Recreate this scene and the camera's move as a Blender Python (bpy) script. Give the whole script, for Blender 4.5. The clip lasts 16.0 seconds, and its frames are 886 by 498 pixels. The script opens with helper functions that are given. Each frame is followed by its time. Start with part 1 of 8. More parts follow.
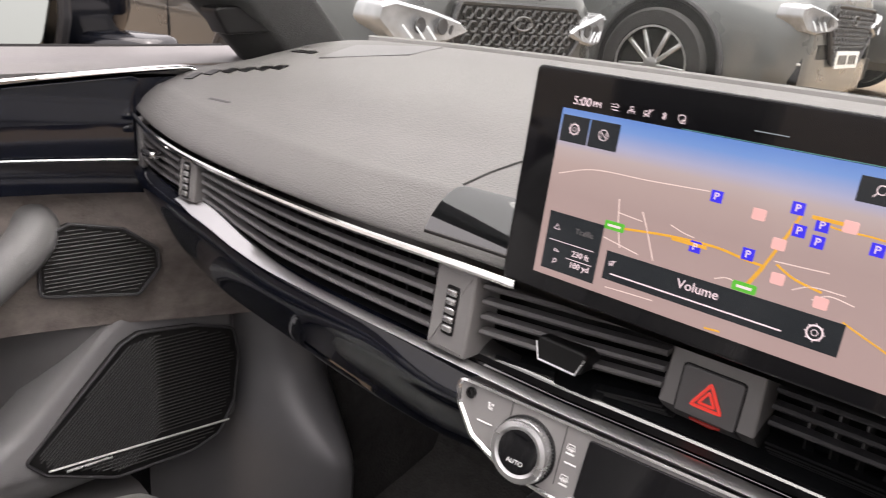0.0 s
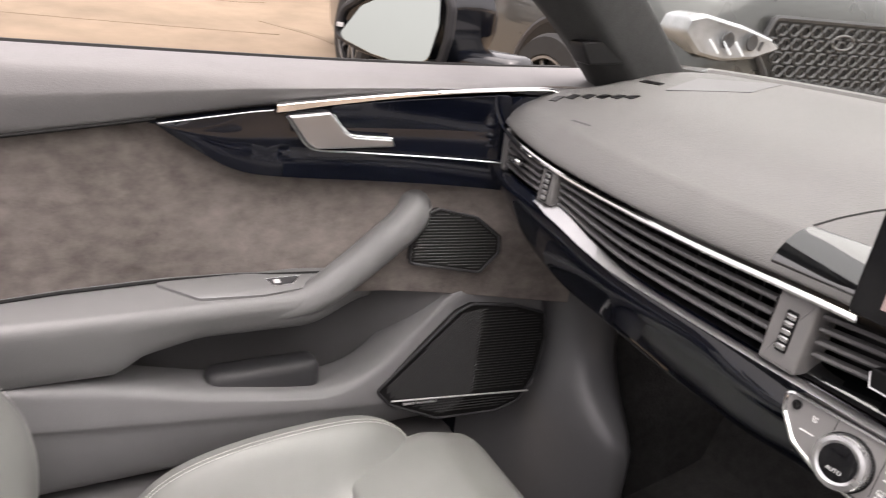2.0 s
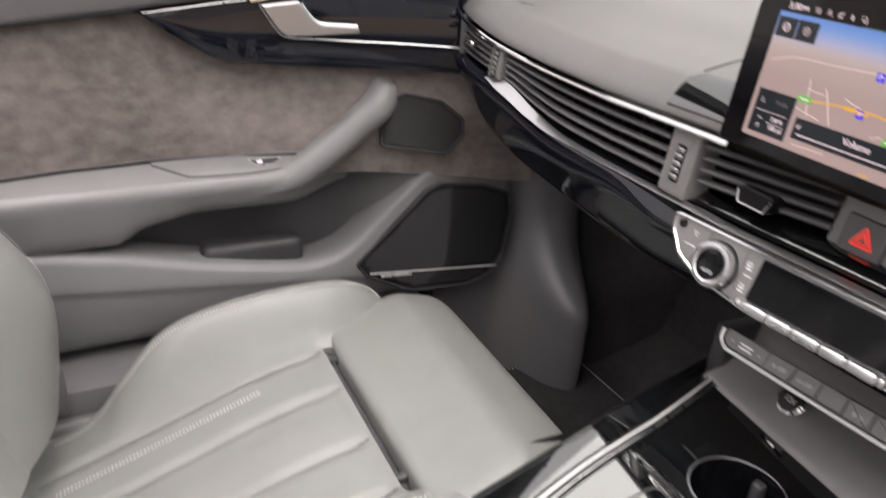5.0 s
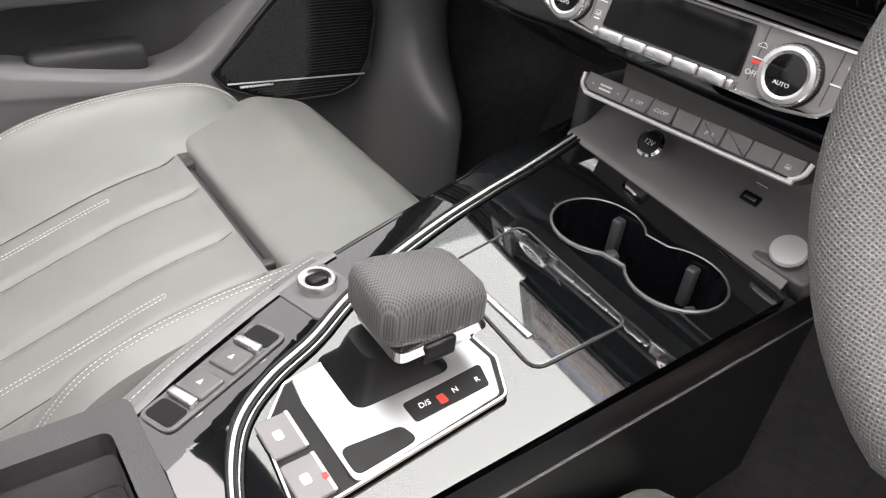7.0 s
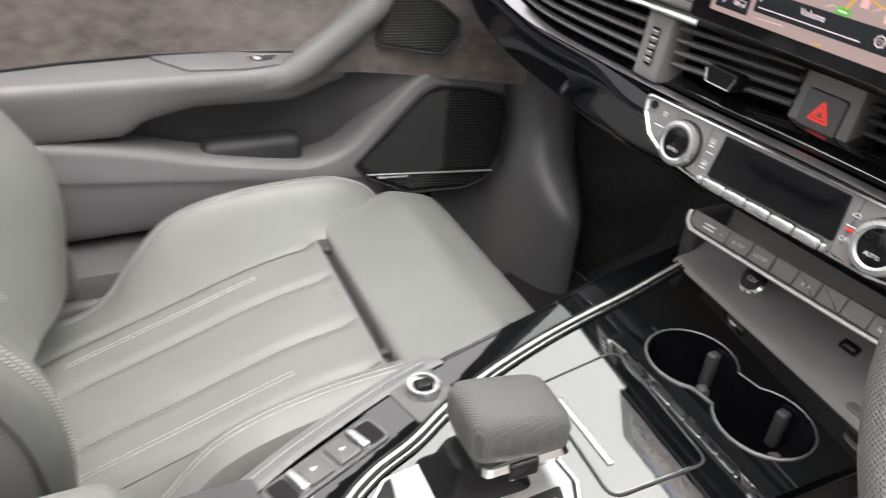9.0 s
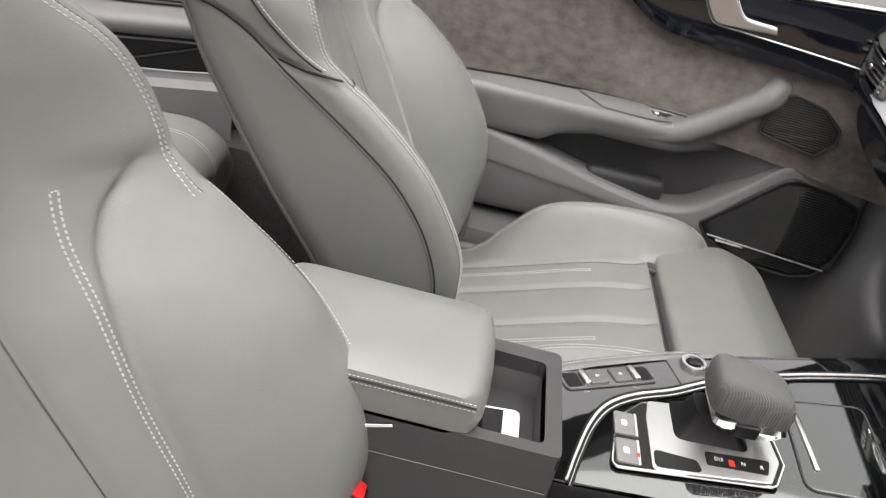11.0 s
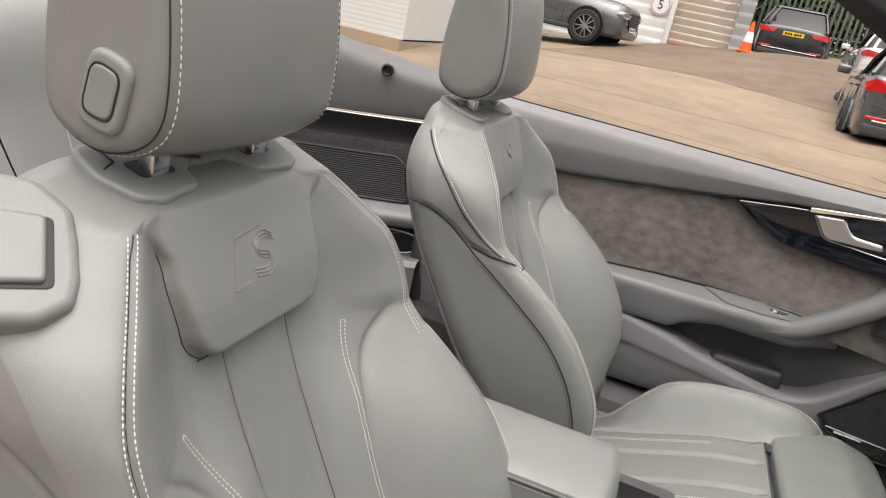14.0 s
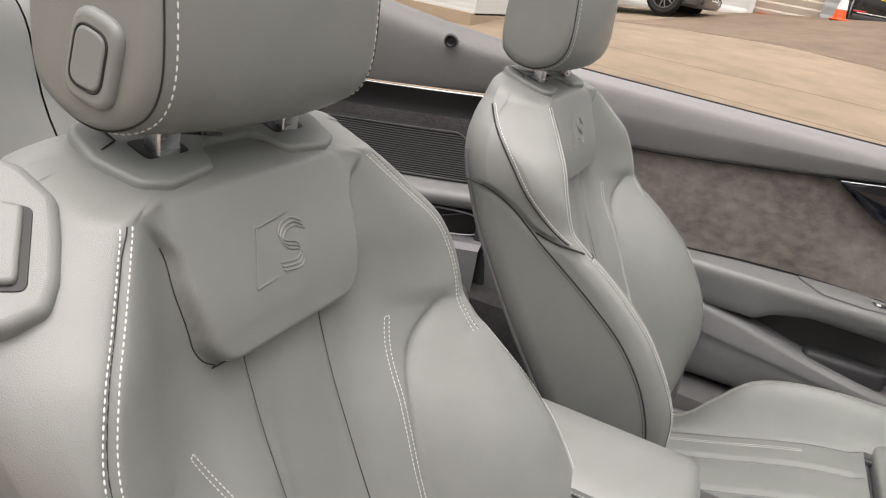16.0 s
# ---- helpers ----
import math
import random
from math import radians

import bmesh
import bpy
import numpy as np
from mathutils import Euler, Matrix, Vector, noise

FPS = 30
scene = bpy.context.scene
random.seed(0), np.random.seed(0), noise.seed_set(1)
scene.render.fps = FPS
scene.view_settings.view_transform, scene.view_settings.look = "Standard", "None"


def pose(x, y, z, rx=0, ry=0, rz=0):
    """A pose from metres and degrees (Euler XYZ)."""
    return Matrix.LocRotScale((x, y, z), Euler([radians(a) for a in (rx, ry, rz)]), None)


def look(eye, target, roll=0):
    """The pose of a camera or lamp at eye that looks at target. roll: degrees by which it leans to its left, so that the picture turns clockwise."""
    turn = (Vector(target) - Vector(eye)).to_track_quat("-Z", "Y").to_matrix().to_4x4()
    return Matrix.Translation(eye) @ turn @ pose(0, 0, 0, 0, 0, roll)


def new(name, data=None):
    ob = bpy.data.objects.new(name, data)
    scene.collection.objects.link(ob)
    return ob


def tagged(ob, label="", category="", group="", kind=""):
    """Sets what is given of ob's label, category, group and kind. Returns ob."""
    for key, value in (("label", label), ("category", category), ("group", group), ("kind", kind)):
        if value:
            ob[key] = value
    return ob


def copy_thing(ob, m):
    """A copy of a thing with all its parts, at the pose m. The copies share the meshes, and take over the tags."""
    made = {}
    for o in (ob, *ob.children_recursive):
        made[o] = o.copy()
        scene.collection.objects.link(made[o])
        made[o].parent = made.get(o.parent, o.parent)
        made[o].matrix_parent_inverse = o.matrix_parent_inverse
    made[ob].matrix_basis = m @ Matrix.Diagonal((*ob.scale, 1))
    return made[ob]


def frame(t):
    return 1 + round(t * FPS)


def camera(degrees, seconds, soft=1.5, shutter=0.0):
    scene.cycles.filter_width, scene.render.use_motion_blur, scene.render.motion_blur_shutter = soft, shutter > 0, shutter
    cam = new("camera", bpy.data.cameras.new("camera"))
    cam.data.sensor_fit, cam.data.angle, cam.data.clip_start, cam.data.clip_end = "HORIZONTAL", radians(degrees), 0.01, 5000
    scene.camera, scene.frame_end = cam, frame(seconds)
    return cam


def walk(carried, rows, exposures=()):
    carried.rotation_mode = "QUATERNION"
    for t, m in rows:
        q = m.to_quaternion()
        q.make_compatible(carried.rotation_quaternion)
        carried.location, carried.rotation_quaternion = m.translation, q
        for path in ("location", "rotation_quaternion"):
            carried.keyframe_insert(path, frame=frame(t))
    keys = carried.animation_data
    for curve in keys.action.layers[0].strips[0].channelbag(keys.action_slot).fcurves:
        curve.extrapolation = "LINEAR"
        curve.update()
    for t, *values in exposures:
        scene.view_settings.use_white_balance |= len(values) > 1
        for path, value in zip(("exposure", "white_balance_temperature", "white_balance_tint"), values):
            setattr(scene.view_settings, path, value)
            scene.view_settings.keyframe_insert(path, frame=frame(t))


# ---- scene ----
cam = camera(62.0, 16.0, soft=1.1, shutter=0.3)
# seconds, eye x y z, yaw, pitch, roll (x to the car's right, y to its front, z up)
PATH = [
    (0, 0.1292, 0.3495, 1.0147, 40.81, -19.33, 5.09),
    (0.5, 0.1234, 0.3178, 1.0205, 45.55, -18.93, 6.94),
    (1, 0.1239, 0.2911, 1.0310, 49.92, -19.18, 7.02),
    (1.5, 0.1408, 0.2540, 1.0507, 55.26, -20.13, 6.46),
    (2, 0.1678, 0.2017, 1.0562, 61.26, -21.38, 6.28),
    (2.5, 0.1919, 0.1327, 1.0755, 69.85, -22.79, 5.19),
    (3, 0.2012, 0.1076, 1.0695, 75.61, -22.55, 5.98),
    (3.5, 0.2098, 0.1238, 1.0776, 77.97, -22.10, 5.64),
    (4, 0.2418, 0.1808, 1.0758, 75.89, -21.58, 5.07),
    (4.5, 0.2852, 0.2061, 1.0744, 70.43, -22.12, 4.42),
    (5, 0.3159, 0.2044, 1.0305, 61.69, -26.71, 4.78),
    (5.2, 0.3416, 0.2162, 1.0114, 59.48, -29.52, 5.73),
    (7.3, 0.3570, 0.2318, 0.9175, 49.25, -35.49, 5.20),
    (7.5, 0.3304, 0.2657, 0.9399, 47.77, -34.65, 3.94),
    (8, 0.2982, 0.3145, 0.9399, 46.44, -32.33, 3.93),
    (8.5, 0.3087, 0.3043, 0.9438, 49.87, -32.92, 5.94),
    (9, 0.3840, 0.2219, 1.0000, 62.96, -31.89, 5.20),
    (9.5, 0.5307, 0.1340, 1.0430, 74.03, -30.97, 5.87),
    (10, 0.5762, 0.1190, 1.0281, 80.13, -32.80, 8.04),
    (10.2, 0.5776, 0.1136, 1.0148, 81.39, -33.54, 9.51),
    (12.3, 0.9028, 0.1956, 1.1306, 107.60, -20.64, 13.15),
    (12.5, 0.9209, 0.1952, 1.1368, 107.77, -19.43, 12.39),
    (13, 0.9327, 0.1885, 1.1261, 107.22, -17.93, 11.81),
    (13.5, 0.9720, 0.1845, 1.1058, 105.63, -18.27, 11.54),
    (14, 0.9435, 0.1477, 1.1234, 105.64, -18.52, 12.18),
    (14.5, 0.8635, 0.1206, 1.1300, 108.58, -18.85, 13.18),
    (15, 0.8392, 0.1211, 1.1174, 110.93, -19.72, 12.65),
    (15.5, 0.8411, 0.1198, 1.1112, 111.42, -20.59, 12.23),
    (16, 0.8466, 0.1332, 1.1069, 111.06, -21.38, 10.88),
]
# stops and white balance
EXPOSURE = [(0.0, 0.92, 6800, 20), (1.5, 0.95, 6800, 20), (3.0, 0.93, 6800, 19), (5.0, 0.87, 6750, 19), (8.0, 1.0, 6600, 14), (9.5, 0.95, 6600, 14.5), (12.5, 0.55, 6750, 14), (16.0, 0.55, 6750, 14)]
walk(cam, [(t, pose(x, y, z, 0, 0, yaw) @ pose(0, 0, 0, 90 + pitch, 0, 0) @ pose(0, 0, 0, 0, 0, roll))
           for t, x, y, z, yaw, pitch, roll in PATH], EXPOSURE)

# ---- daylight: bright overcast ----
world = bpy.data.worlds.new("overcast")
scene.world = world
world.use_nodes = True
wn = world.node_tree.nodes
sky = wn.new("ShaderNodeTexSky")
sky.sky_type = "NISHITA"
sky.sun_disc = False
sky.sun_elevation = radians(79)
sky.sun_rotation = radians(80)
sky.air_density, sky.dust_density, sky.ozone_density = 1.0, 10.0, 0.6
veil = wn.new("ShaderNodeHueSaturation")  # cloud takes most of the blue out
veil.inputs["Saturation"].default_value = 0.2
veil.inputs["Value"].default_value = 2.4
world.node_tree.links.new(sky.outputs["Color"], veil.inputs["Color"])
cloud = wn.new("ShaderNodeMix")  # an even cloud layer over the sky
cloud.data_type = "RGBA"
cloud.inputs["Factor"].default_value = 0.72
cloud.inputs["B"].default_value = (5.0, 5.0, 4.92, 1)
world.node_tree.links.new(veil.outputs["Color"], cloud.inputs["A"])
world.node_tree.links.new(cloud.outputs["Result"], wn["Background"].inputs["Color"])
wn["Background"].inputs["Strength"].default_value = 0.135
sun = new("sun", bpy.data.lights.new("sun", "SUN"))
sun.data.energy, sun.data.angle, sun.data.color = 1.9, radians(95), (1.0, 0.975, 0.94)
sun.matrix_world = look((1.15, 0.2, 6), (0, 0, 0))


# ---- materials ----
def material(name, base, rough=0.5, metal=0.0, vary=0.12, scale=30.0, bump=0.0, bump_scale=300.0, coat=0.0, second=None, stretch=None, spec=0.5, sheen=0.0):
    m = bpy.data.materials.new(name)
    m.use_nodes = True
    nt = m.node_tree
    b = nt.nodes["Principled BSDF"]
    b.inputs["Roughness"].default_value = rough
    b.inputs["Metallic"].default_value = metal
    b.inputs["Coat Weight"].default_value = coat
    b.inputs["Coat Roughness"].default_value = 0.03
    b.inputs["Specular IOR Level"].default_value = spec
    b.inputs["Sheen Weight"].default_value = sheen
    co = nt.nodes.new("ShaderNodeTexCoord")
    src = co.outputs["Object"]
    if stretch:
        mp = nt.nodes.new("ShaderNodeMapping")
        mp.inputs["Scale"].default_value = stretch
        nt.links.new(src, mp.inputs["Vector"])
        src = mp.outputs["Vector"]
    n1 = nt.nodes.new("ShaderNodeTexNoise")
    n1.inputs["Scale"].default_value = scale
    n1.inputs["Detail"].default_value = 6
    n1.inputs["Roughness"].default_value = 0.6
    nt.links.new(src, n1.inputs["Vector"])
    n2 = nt.nodes.new("ShaderNodeTexNoise")
    n2.inputs["Scale"].default_value = scale / 7
    n2.inputs["Detail"].default_value = 3
    nt.links.new(src, n2.inputs["Vector"])
    avg = nt.nodes.new("ShaderNodeMath")
    avg.operation = "MULTIPLY_ADD"
    avg.inputs[1].default_value = 0.5
    half = nt.nodes.new("ShaderNodeMath")
    half.operation = "MULTIPLY"
    half.inputs[1].default_value = 0.5
    nt.links.new(n1.outputs["Fac"], avg.inputs[0])
    nt.links.new(n2.outputs["Fac"], half.inputs[0])
    nt.links.new(half.outputs[0], avg.inputs[2])
    ramp = nt.nodes.new("ShaderNodeValToRGB")
    lo = [c * (1 - vary) for c in base]
    hi = list(second) if second else [min(1, c * (1 + vary)) for c in base]
    ramp.color_ramp.elements[0].position, ramp.color_ramp.elements[1].position = 0.33, 0.67
    ramp.color_ramp.elements[0].color = (*lo, 1)
    ramp.color_ramp.elements[1].color = (*hi, 1)
    nt.links.new(avg.outputs[0], ramp.inputs["Fac"])
    nt.links.new(ramp.outputs["Color"], b.inputs["Base Color"])
    rr = nt.nodes.new("ShaderNodeMapRange")
    rr.inputs["To Min"].default_value, rr.inputs["To Max"].default_value = max(0.02, rough * 0.88), min(1, rough * 1.12)
    nt.links.new(n2.outputs["Fac"], rr.inputs["Value"])
    nt.links.new(rr.outputs["Result"], b.inputs["Roughness"])
    if bump:
        n3 = nt.nodes.new("ShaderNodeTexVoronoi" if bump_scale > 250 else "ShaderNodeTexNoise")
        n3.inputs["Scale"].default_value = bump_scale
        nt.links.new(src, n3.inputs["Vector"])
        bp = nt.nodes.new("ShaderNodeBump")
        bp.inputs["Strength"].default_value = bump
        bp.inputs["Distance"].default_value = 0.002
        nt.links.new(n3.outputs[0], bp.inputs["Height"])
        nt.links.new(bp.outputs["Normal"], b.inputs["Normal"])
    return m


def glowing(name, colour, strength):
    m = bpy.data.materials.new(name)
    m.use_nodes = True
    b = m.node_tree.nodes["Principled BSDF"]
    b.inputs["Base Color"].default_value = (*[c * 0.2 for c in colour], 1)
    b.inputs["Roughness"].default_value = 0.15
    b.inputs["Emission Color"].default_value = (*colour, 1)
    b.inputs["Emission Strength"].default_value = strength
    return m


def glass_material(name, tint, rough=0.0):
    m = bpy.data.materials.new(name)
    m.use_nodes = True
    b = m.node_tree.nodes["Principled BSDF"]
    b.inputs["Base Color"].default_value = (*tint, 1)
    b.inputs["Roughness"].default_value = rough
    b.inputs["Transmission Weight"].default_value = 1.0
    b.inputs["IOR"].default_value = 1.18
    return m


LEATHER = material("grey nappa leather", (0.18, 0.185, 0.177), 0.34, vary=0.06, scale=25, bump=0.12, bump_scale=1100, spec=0.45)
# near-black for seam tubes, which paint the seams' shade, and for dark thread
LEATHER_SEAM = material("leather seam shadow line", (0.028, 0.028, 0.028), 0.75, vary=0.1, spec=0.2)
THREAD = material("pale stitching thread", (0.66, 0.66, 0.63), 0.8, vary=0.1, scale=300)
DASH_SKIN = material("soft grey dashboard skin", (0.115, 0.113, 0.111), 0.5, vary=0.06, scale=30, bump=0.25, bump_scale=700, spec=0.45)
DOOR_SKIN = material("grey door moulding", (0.178, 0.178, 0.18), 0.42, vary=0.06, scale=20, bump=0.1, bump_scale=700, spec=0.45)
LOWER_SKIN = material("dark grey lower door plastic", (0.172, 0.171, 0.176), 0.42, vary=0.06, scale=20, bump=0.1, bump_scale=700)
BELT_SKIN = material("grained grey door shoulder", (0.185, 0.18, 0.182), 0.5, vary=0.06, scale=25, bump=0.12, bump_scale=500, spec=0.4)
DARK_PLASTIC = material("dark grey plastic", (0.038, 0.038, 0.041), 0.5, vary=0.12, scale=25, bump=0.1, bump_scale=700)
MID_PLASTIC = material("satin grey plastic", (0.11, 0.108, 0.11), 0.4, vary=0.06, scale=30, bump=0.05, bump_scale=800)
COVER = material("grey moulded plastic", (0.189, 0.198, 0.19), 0.45, vary=0.05, scale=30, bump=0.08, bump_scale=800)
BUTTON_GREY = material("soft grey button plastic", (0.18, 0.175, 0.175), 0.42, vary=0.05, scale=40)
ALCANTARA = material("brown grey suede cloth", (0.132, 0.115, 0.106), 0.95, vary=0.25, scale=34, bump=0.3, bump_scale=240, second=(0.262, 0.232, 0.215), spec=0.1, sheen=0.08, stretch=(1, 1, 1.6))
GLOSS_BLACK = material("piano black lacquer", (0.003, 0.0035, 0.004), 0.03, vary=0.1, coat=1.0, spec=1.0)
GLOSS_BLACK.node_tree.nodes["Principled BSDF"].inputs["Coat IOR"].default_value = 1.95
NAVY = material("dark blue black lacquer", (0.003, 0.004, 0.008), 0.06, vary=0.1, coat=0.4, spec=0.4)
CHROME = material("bright chrome", (0.8, 0.8, 0.8), 0.1, metal=1.0, vary=0.03)
VENT_GREY = material("dark vent blade plastic", (0.08, 0.078, 0.08), 0.4, vary=0.06, scale=40)
HANDLE = material("dark satin aluminium", (0.26, 0.26, 0.27), 0.32, metal=1.0, vary=0.03)
BRUSHED = material("pale brushed aluminium", (0.55, 0.55, 0.56), 0.3, metal=1.0, vary=0.02, scale=60)
SILVER_BUTTON = material("bright brushed button", (0.66, 0.66, 0.66), 0.35, metal=0.35, vary=0.03)
SATIN = material("satin aluminium", (0.72, 0.72, 0.73), 0.28, metal=1.0, vary=0.05, scale=60, stretch=(1, 14, 14))
RUBBER = material("black rubber", (0.008, 0.008, 0.008), 0.6, vary=0.15, spec=0.3)
BLACK = material("black plastic", (0.006, 0.006, 0.0065), 0.35, vary=0.15, spec=0.3)
KICK = material("dark grey kick panel plastic", (0.15, 0.149, 0.157), 0.34, vary=0.05, scale=20, bump=0.05, bump_scale=700, spec=0.8)
RIB = material("charcoal grille rib", (0.03, 0.03, 0.031), 0.45, vary=0.1, scale=40, spec=0.35)
PILLAR = material("dark woven pillar lining", (0.042, 0.043, 0.043), 0.8, vary=0.15, scale=60, bump=0.2, bump_scale=600, spec=0.2)
CARPET = material("dark grey carpet", (0.045, 0.044, 0.044), 1.0, vary=0.3, scale=60, bump=0.8, bump_scale=245, spec=0.1)
GRILLE = material("black speaker mesh", (0.012, 0.012, 0.012), 0.45, vary=0.2, spec=0.3)
WHITE_PRINT = material("white print", (0.75, 0.75, 0.75), 0.6, vary=0.04)
SCREEN_BLACK = material("black glass", (0.003, 0.003, 0.004), 0.06, vary=0.1, spec=0.4)
def perforated(name, dark, base, pitch, source="UV"):
    """Leather with rows of small round holes, pitch metres apart."""
    m = material(name, base, 0.5, vary=0.06, scale=30)
    nt = m.node_tree
    vo, mp, mx = nt.nodes.new("ShaderNodeTexVoronoi"), nt.nodes.new("ShaderNodeMapRange"), nt.nodes.new("ShaderNodeMix")
    vo.inputs["Scale"].default_value, vo.inputs["Randomness"].default_value = 1 / pitch, 0.0
    mp.inputs["From Min"].default_value, mp.inputs["From Max"].default_value = 0.24, 0.44
    mx.data_type = "RGBA"
    tc, rot, bp = nt.nodes.new("ShaderNodeTexCoord"), nt.nodes.new("ShaderNodeMapping"), nt.nodes.new("ShaderNodeBump")
    vo.voronoi_dimensions = "2D"
    rot.inputs["Rotation"].default_value = (0, 0, 0.785)
    nt.links.new(tc.outputs[source], rot.inputs["Vector"])
    nt.links.new(rot.outputs["Vector"], vo.inputs["Vector"])
    nt.links.new(vo.outputs["Distance"], mp.inputs["Value"])
    nt.links.new(mp.outputs["Result"], mx.inputs["Factor"])
    mx.inputs["A"].default_value, mx.inputs["B"].default_value = (*dark, 1), (*base, 1)
    bp.inputs["Strength"].default_value, bp.inputs["Distance"].default_value = 0.6, 0.0012
    nt.links.new(mp.outputs["Result"], bp.inputs["Height"])
    nt.links.new(bp.outputs["Normal"], nt.nodes["Principled BSDF"].inputs["Normal"])
    nt.links.new(mx.outputs["Result"], nt.nodes["Principled BSDF"].inputs["Base Color"])
    return m


PERFORATED = perforated("perforated grey wheel leather", (0.10, 0.10, 0.10), (0.18, 0.18, 0.176), 0.0021)
PERFORATED_FINE = perforated("finely perforated lever leather", (0.06, 0.06, 0.06), (0.13, 0.13, 0.128), 0.0019, "Object")
BOX_SKIN = material("dark grey console box skin", (0.05, 0.05, 0.052), 0.42, vary=0.06, scale=20, bump=0.1, bump_scale=700)
MIRROR = material("silvered mirror glass", (0.5, 0.54, 0.51), 0.02, metal=1.0, vary=0.01)
GLASS = glass_material("clear windscreen glass", (0.93, 0.98, 0.95))
RED_GLOW = glowing("red lit symbol", (1.0, 0.08, 0.06), 0.35)
RED_PLASTIC = material("red buckle plastic", (0.6, 0.02, 0.02), 0.35, vary=0.05)
WHITE_PLASTIC = material("white gloss plastic", (0.8, 0.8, 0.8), 0.15, vary=0.02)


# ---- mesh tools ----
def curve(points, n, closed=False):
    """n points of a smooth line through the given ones."""
    p = np.array(points, float)
    if closed:
        p = np.vstack([p[-1], p, p[0], p[1]])
    else:
        p = np.vstack([2 * p[0] - p[1], p, 2 * p[-1] - p[-2]])
    k = len(p) - 3
    u = np.linspace(0, k, n, endpoint=not closed)
    i = np.minimum(u.astype(int), k - 1)
    f = (u - i)[:, None]
    a, b, c, d = p[i], p[i + 1], p[i + 2], p[i + 3]
    return 0.5 * (2 * b + (c - a) * f + (2 * a - 5 * b + 4 * c - d) * f ** 2 + (3 * b - a - 3 * c + d) * f ** 3)


def even(path, step):
    """The path again, at even steps."""
    path = np.array(path, float)
    s = np.concatenate([[0], np.cumsum(np.linalg.norm(np.diff(path, axis=0), axis=1))])
    q = np.linspace(0, s[-1], max(2, int(s[-1] / step) + 1))
    return np.stack([np.interp(q, s, path[:, k]) for k in range(path.shape[1])], 1)


def table(keys, values):
    """A smooth function through pairs of numbers."""
    k, v = np.array(keys, float), np.array(values, float)
    dens = curve(np.stack([k, v], 1), 400)
    return lambda q: np.interp(q, dens[:, 0], dens[:, 1])


def loft(rows, ring=False, cap=True):
    """A skin over rows of points of the same count. ring: each row closes on itself."""
    rows = [np.array(r, float) for r in rows]
    n = len(rows[0])
    v = np.concatenate(rows)
    f = []
    for j in range(len(rows) - 1):
        a, b = j * n, (j + 1) * n
        for i in range(n if ring else n - 1):
            i2 = (i + 1) % n
            f.append((a + i, a + i2, b + i2, b + i))
    if ring and cap:
        f.append(tuple(range(n - 1, -1, -1)))
        f.append(tuple(range((len(rows) - 1) * n, len(rows) * n)))
    return v, f


def join(*geos):
    v, f, k = [], [], 0
    for gv, gf in geos:
        v.append(np.array(gv, float).reshape(-1, 3))
        f += [tuple(i + k for i in q) for q in gf]
        k += len(gv)
    return np.concatenate(v), f


def moved(geo, m):
    v = np.array(geo[0], float)
    r = np.array(m.to_3x3())
    return v @ r.T + np.array(m.translation), geo[1]


def mirrored(geo, x=0.0):
    v = np.array(geo[0], float).copy()
    v[:, 0] = 2 * x - v[:, 0]
    return v, [tuple(reversed(q)) for q in geo[1]]


def tube(path, r, seg=8, closed=False, flat=1.0, up=None):
    """A round bar along a path; r may change along it; flat squeezes it along up."""
    p = np.array(path, float)
    n = len(p)
    t = np.roll(p, -1, 0) - np.roll(p, 1, 0)
    if not closed:
        t[0], t[-1] = p[1] - p[0], p[-1] - p[-2]
    t /= np.linalg.norm(t, axis=1)[:, None] + 1e-12
    rr = np.broadcast_to(r, n)
    rows = []
    side = np.array(up, float) if up is not None else np.array([0.0, 0, 1]) if abs(t[0][2]) < 0.9 else np.array([1.0, 0, 0])
    for i in range(n):
        w = side if up is not None else side
        w = w - t[i] * (w @ t[i])
        w /= np.linalg.norm(w) + 1e-12
        if up is None:
            side = w
        s = np.cross(t[i], w)
        ang = np.arange(seg) * 2 * np.pi / seg
        rows.append(p[i] + rr[i] * (np.cos(ang)[:, None] * s + flat * np.sin(ang)[:, None] * w))
    if closed:
        rows.append(rows[0])
        return loft(rows, True, False)
    return loft(rows, True, True)


def inset(poly, d):
    p = np.array(poly, float)
    a, b = p - np.roll(p, 1, 0), np.roll(p, -1, 0) - p
    a /= np.linalg.norm(a, axis=1)[:, None] + 1e-12
    b /= np.linalg.norm(b, axis=1)[:, None] + 1e-12
    na, nb = np.stack([-a[:, 1], a[:, 0]], 1), np.stack([-b[:, 1], b[:, 0]], 1)
    m = na + nb
    m /= np.linalg.norm(m, axis=1)[:, None] + 1e-12
    k = 1 / np.maximum(0.5, (m * na).sum(1))
    area = 0.5 * (p[:, 0] * np.roll(p[:, 1], -1) - np.roll(p[:, 0], -1) * p[:, 1]).sum()
    return p + m * (k * d * (1 if area > 0 else -1))[:, None]


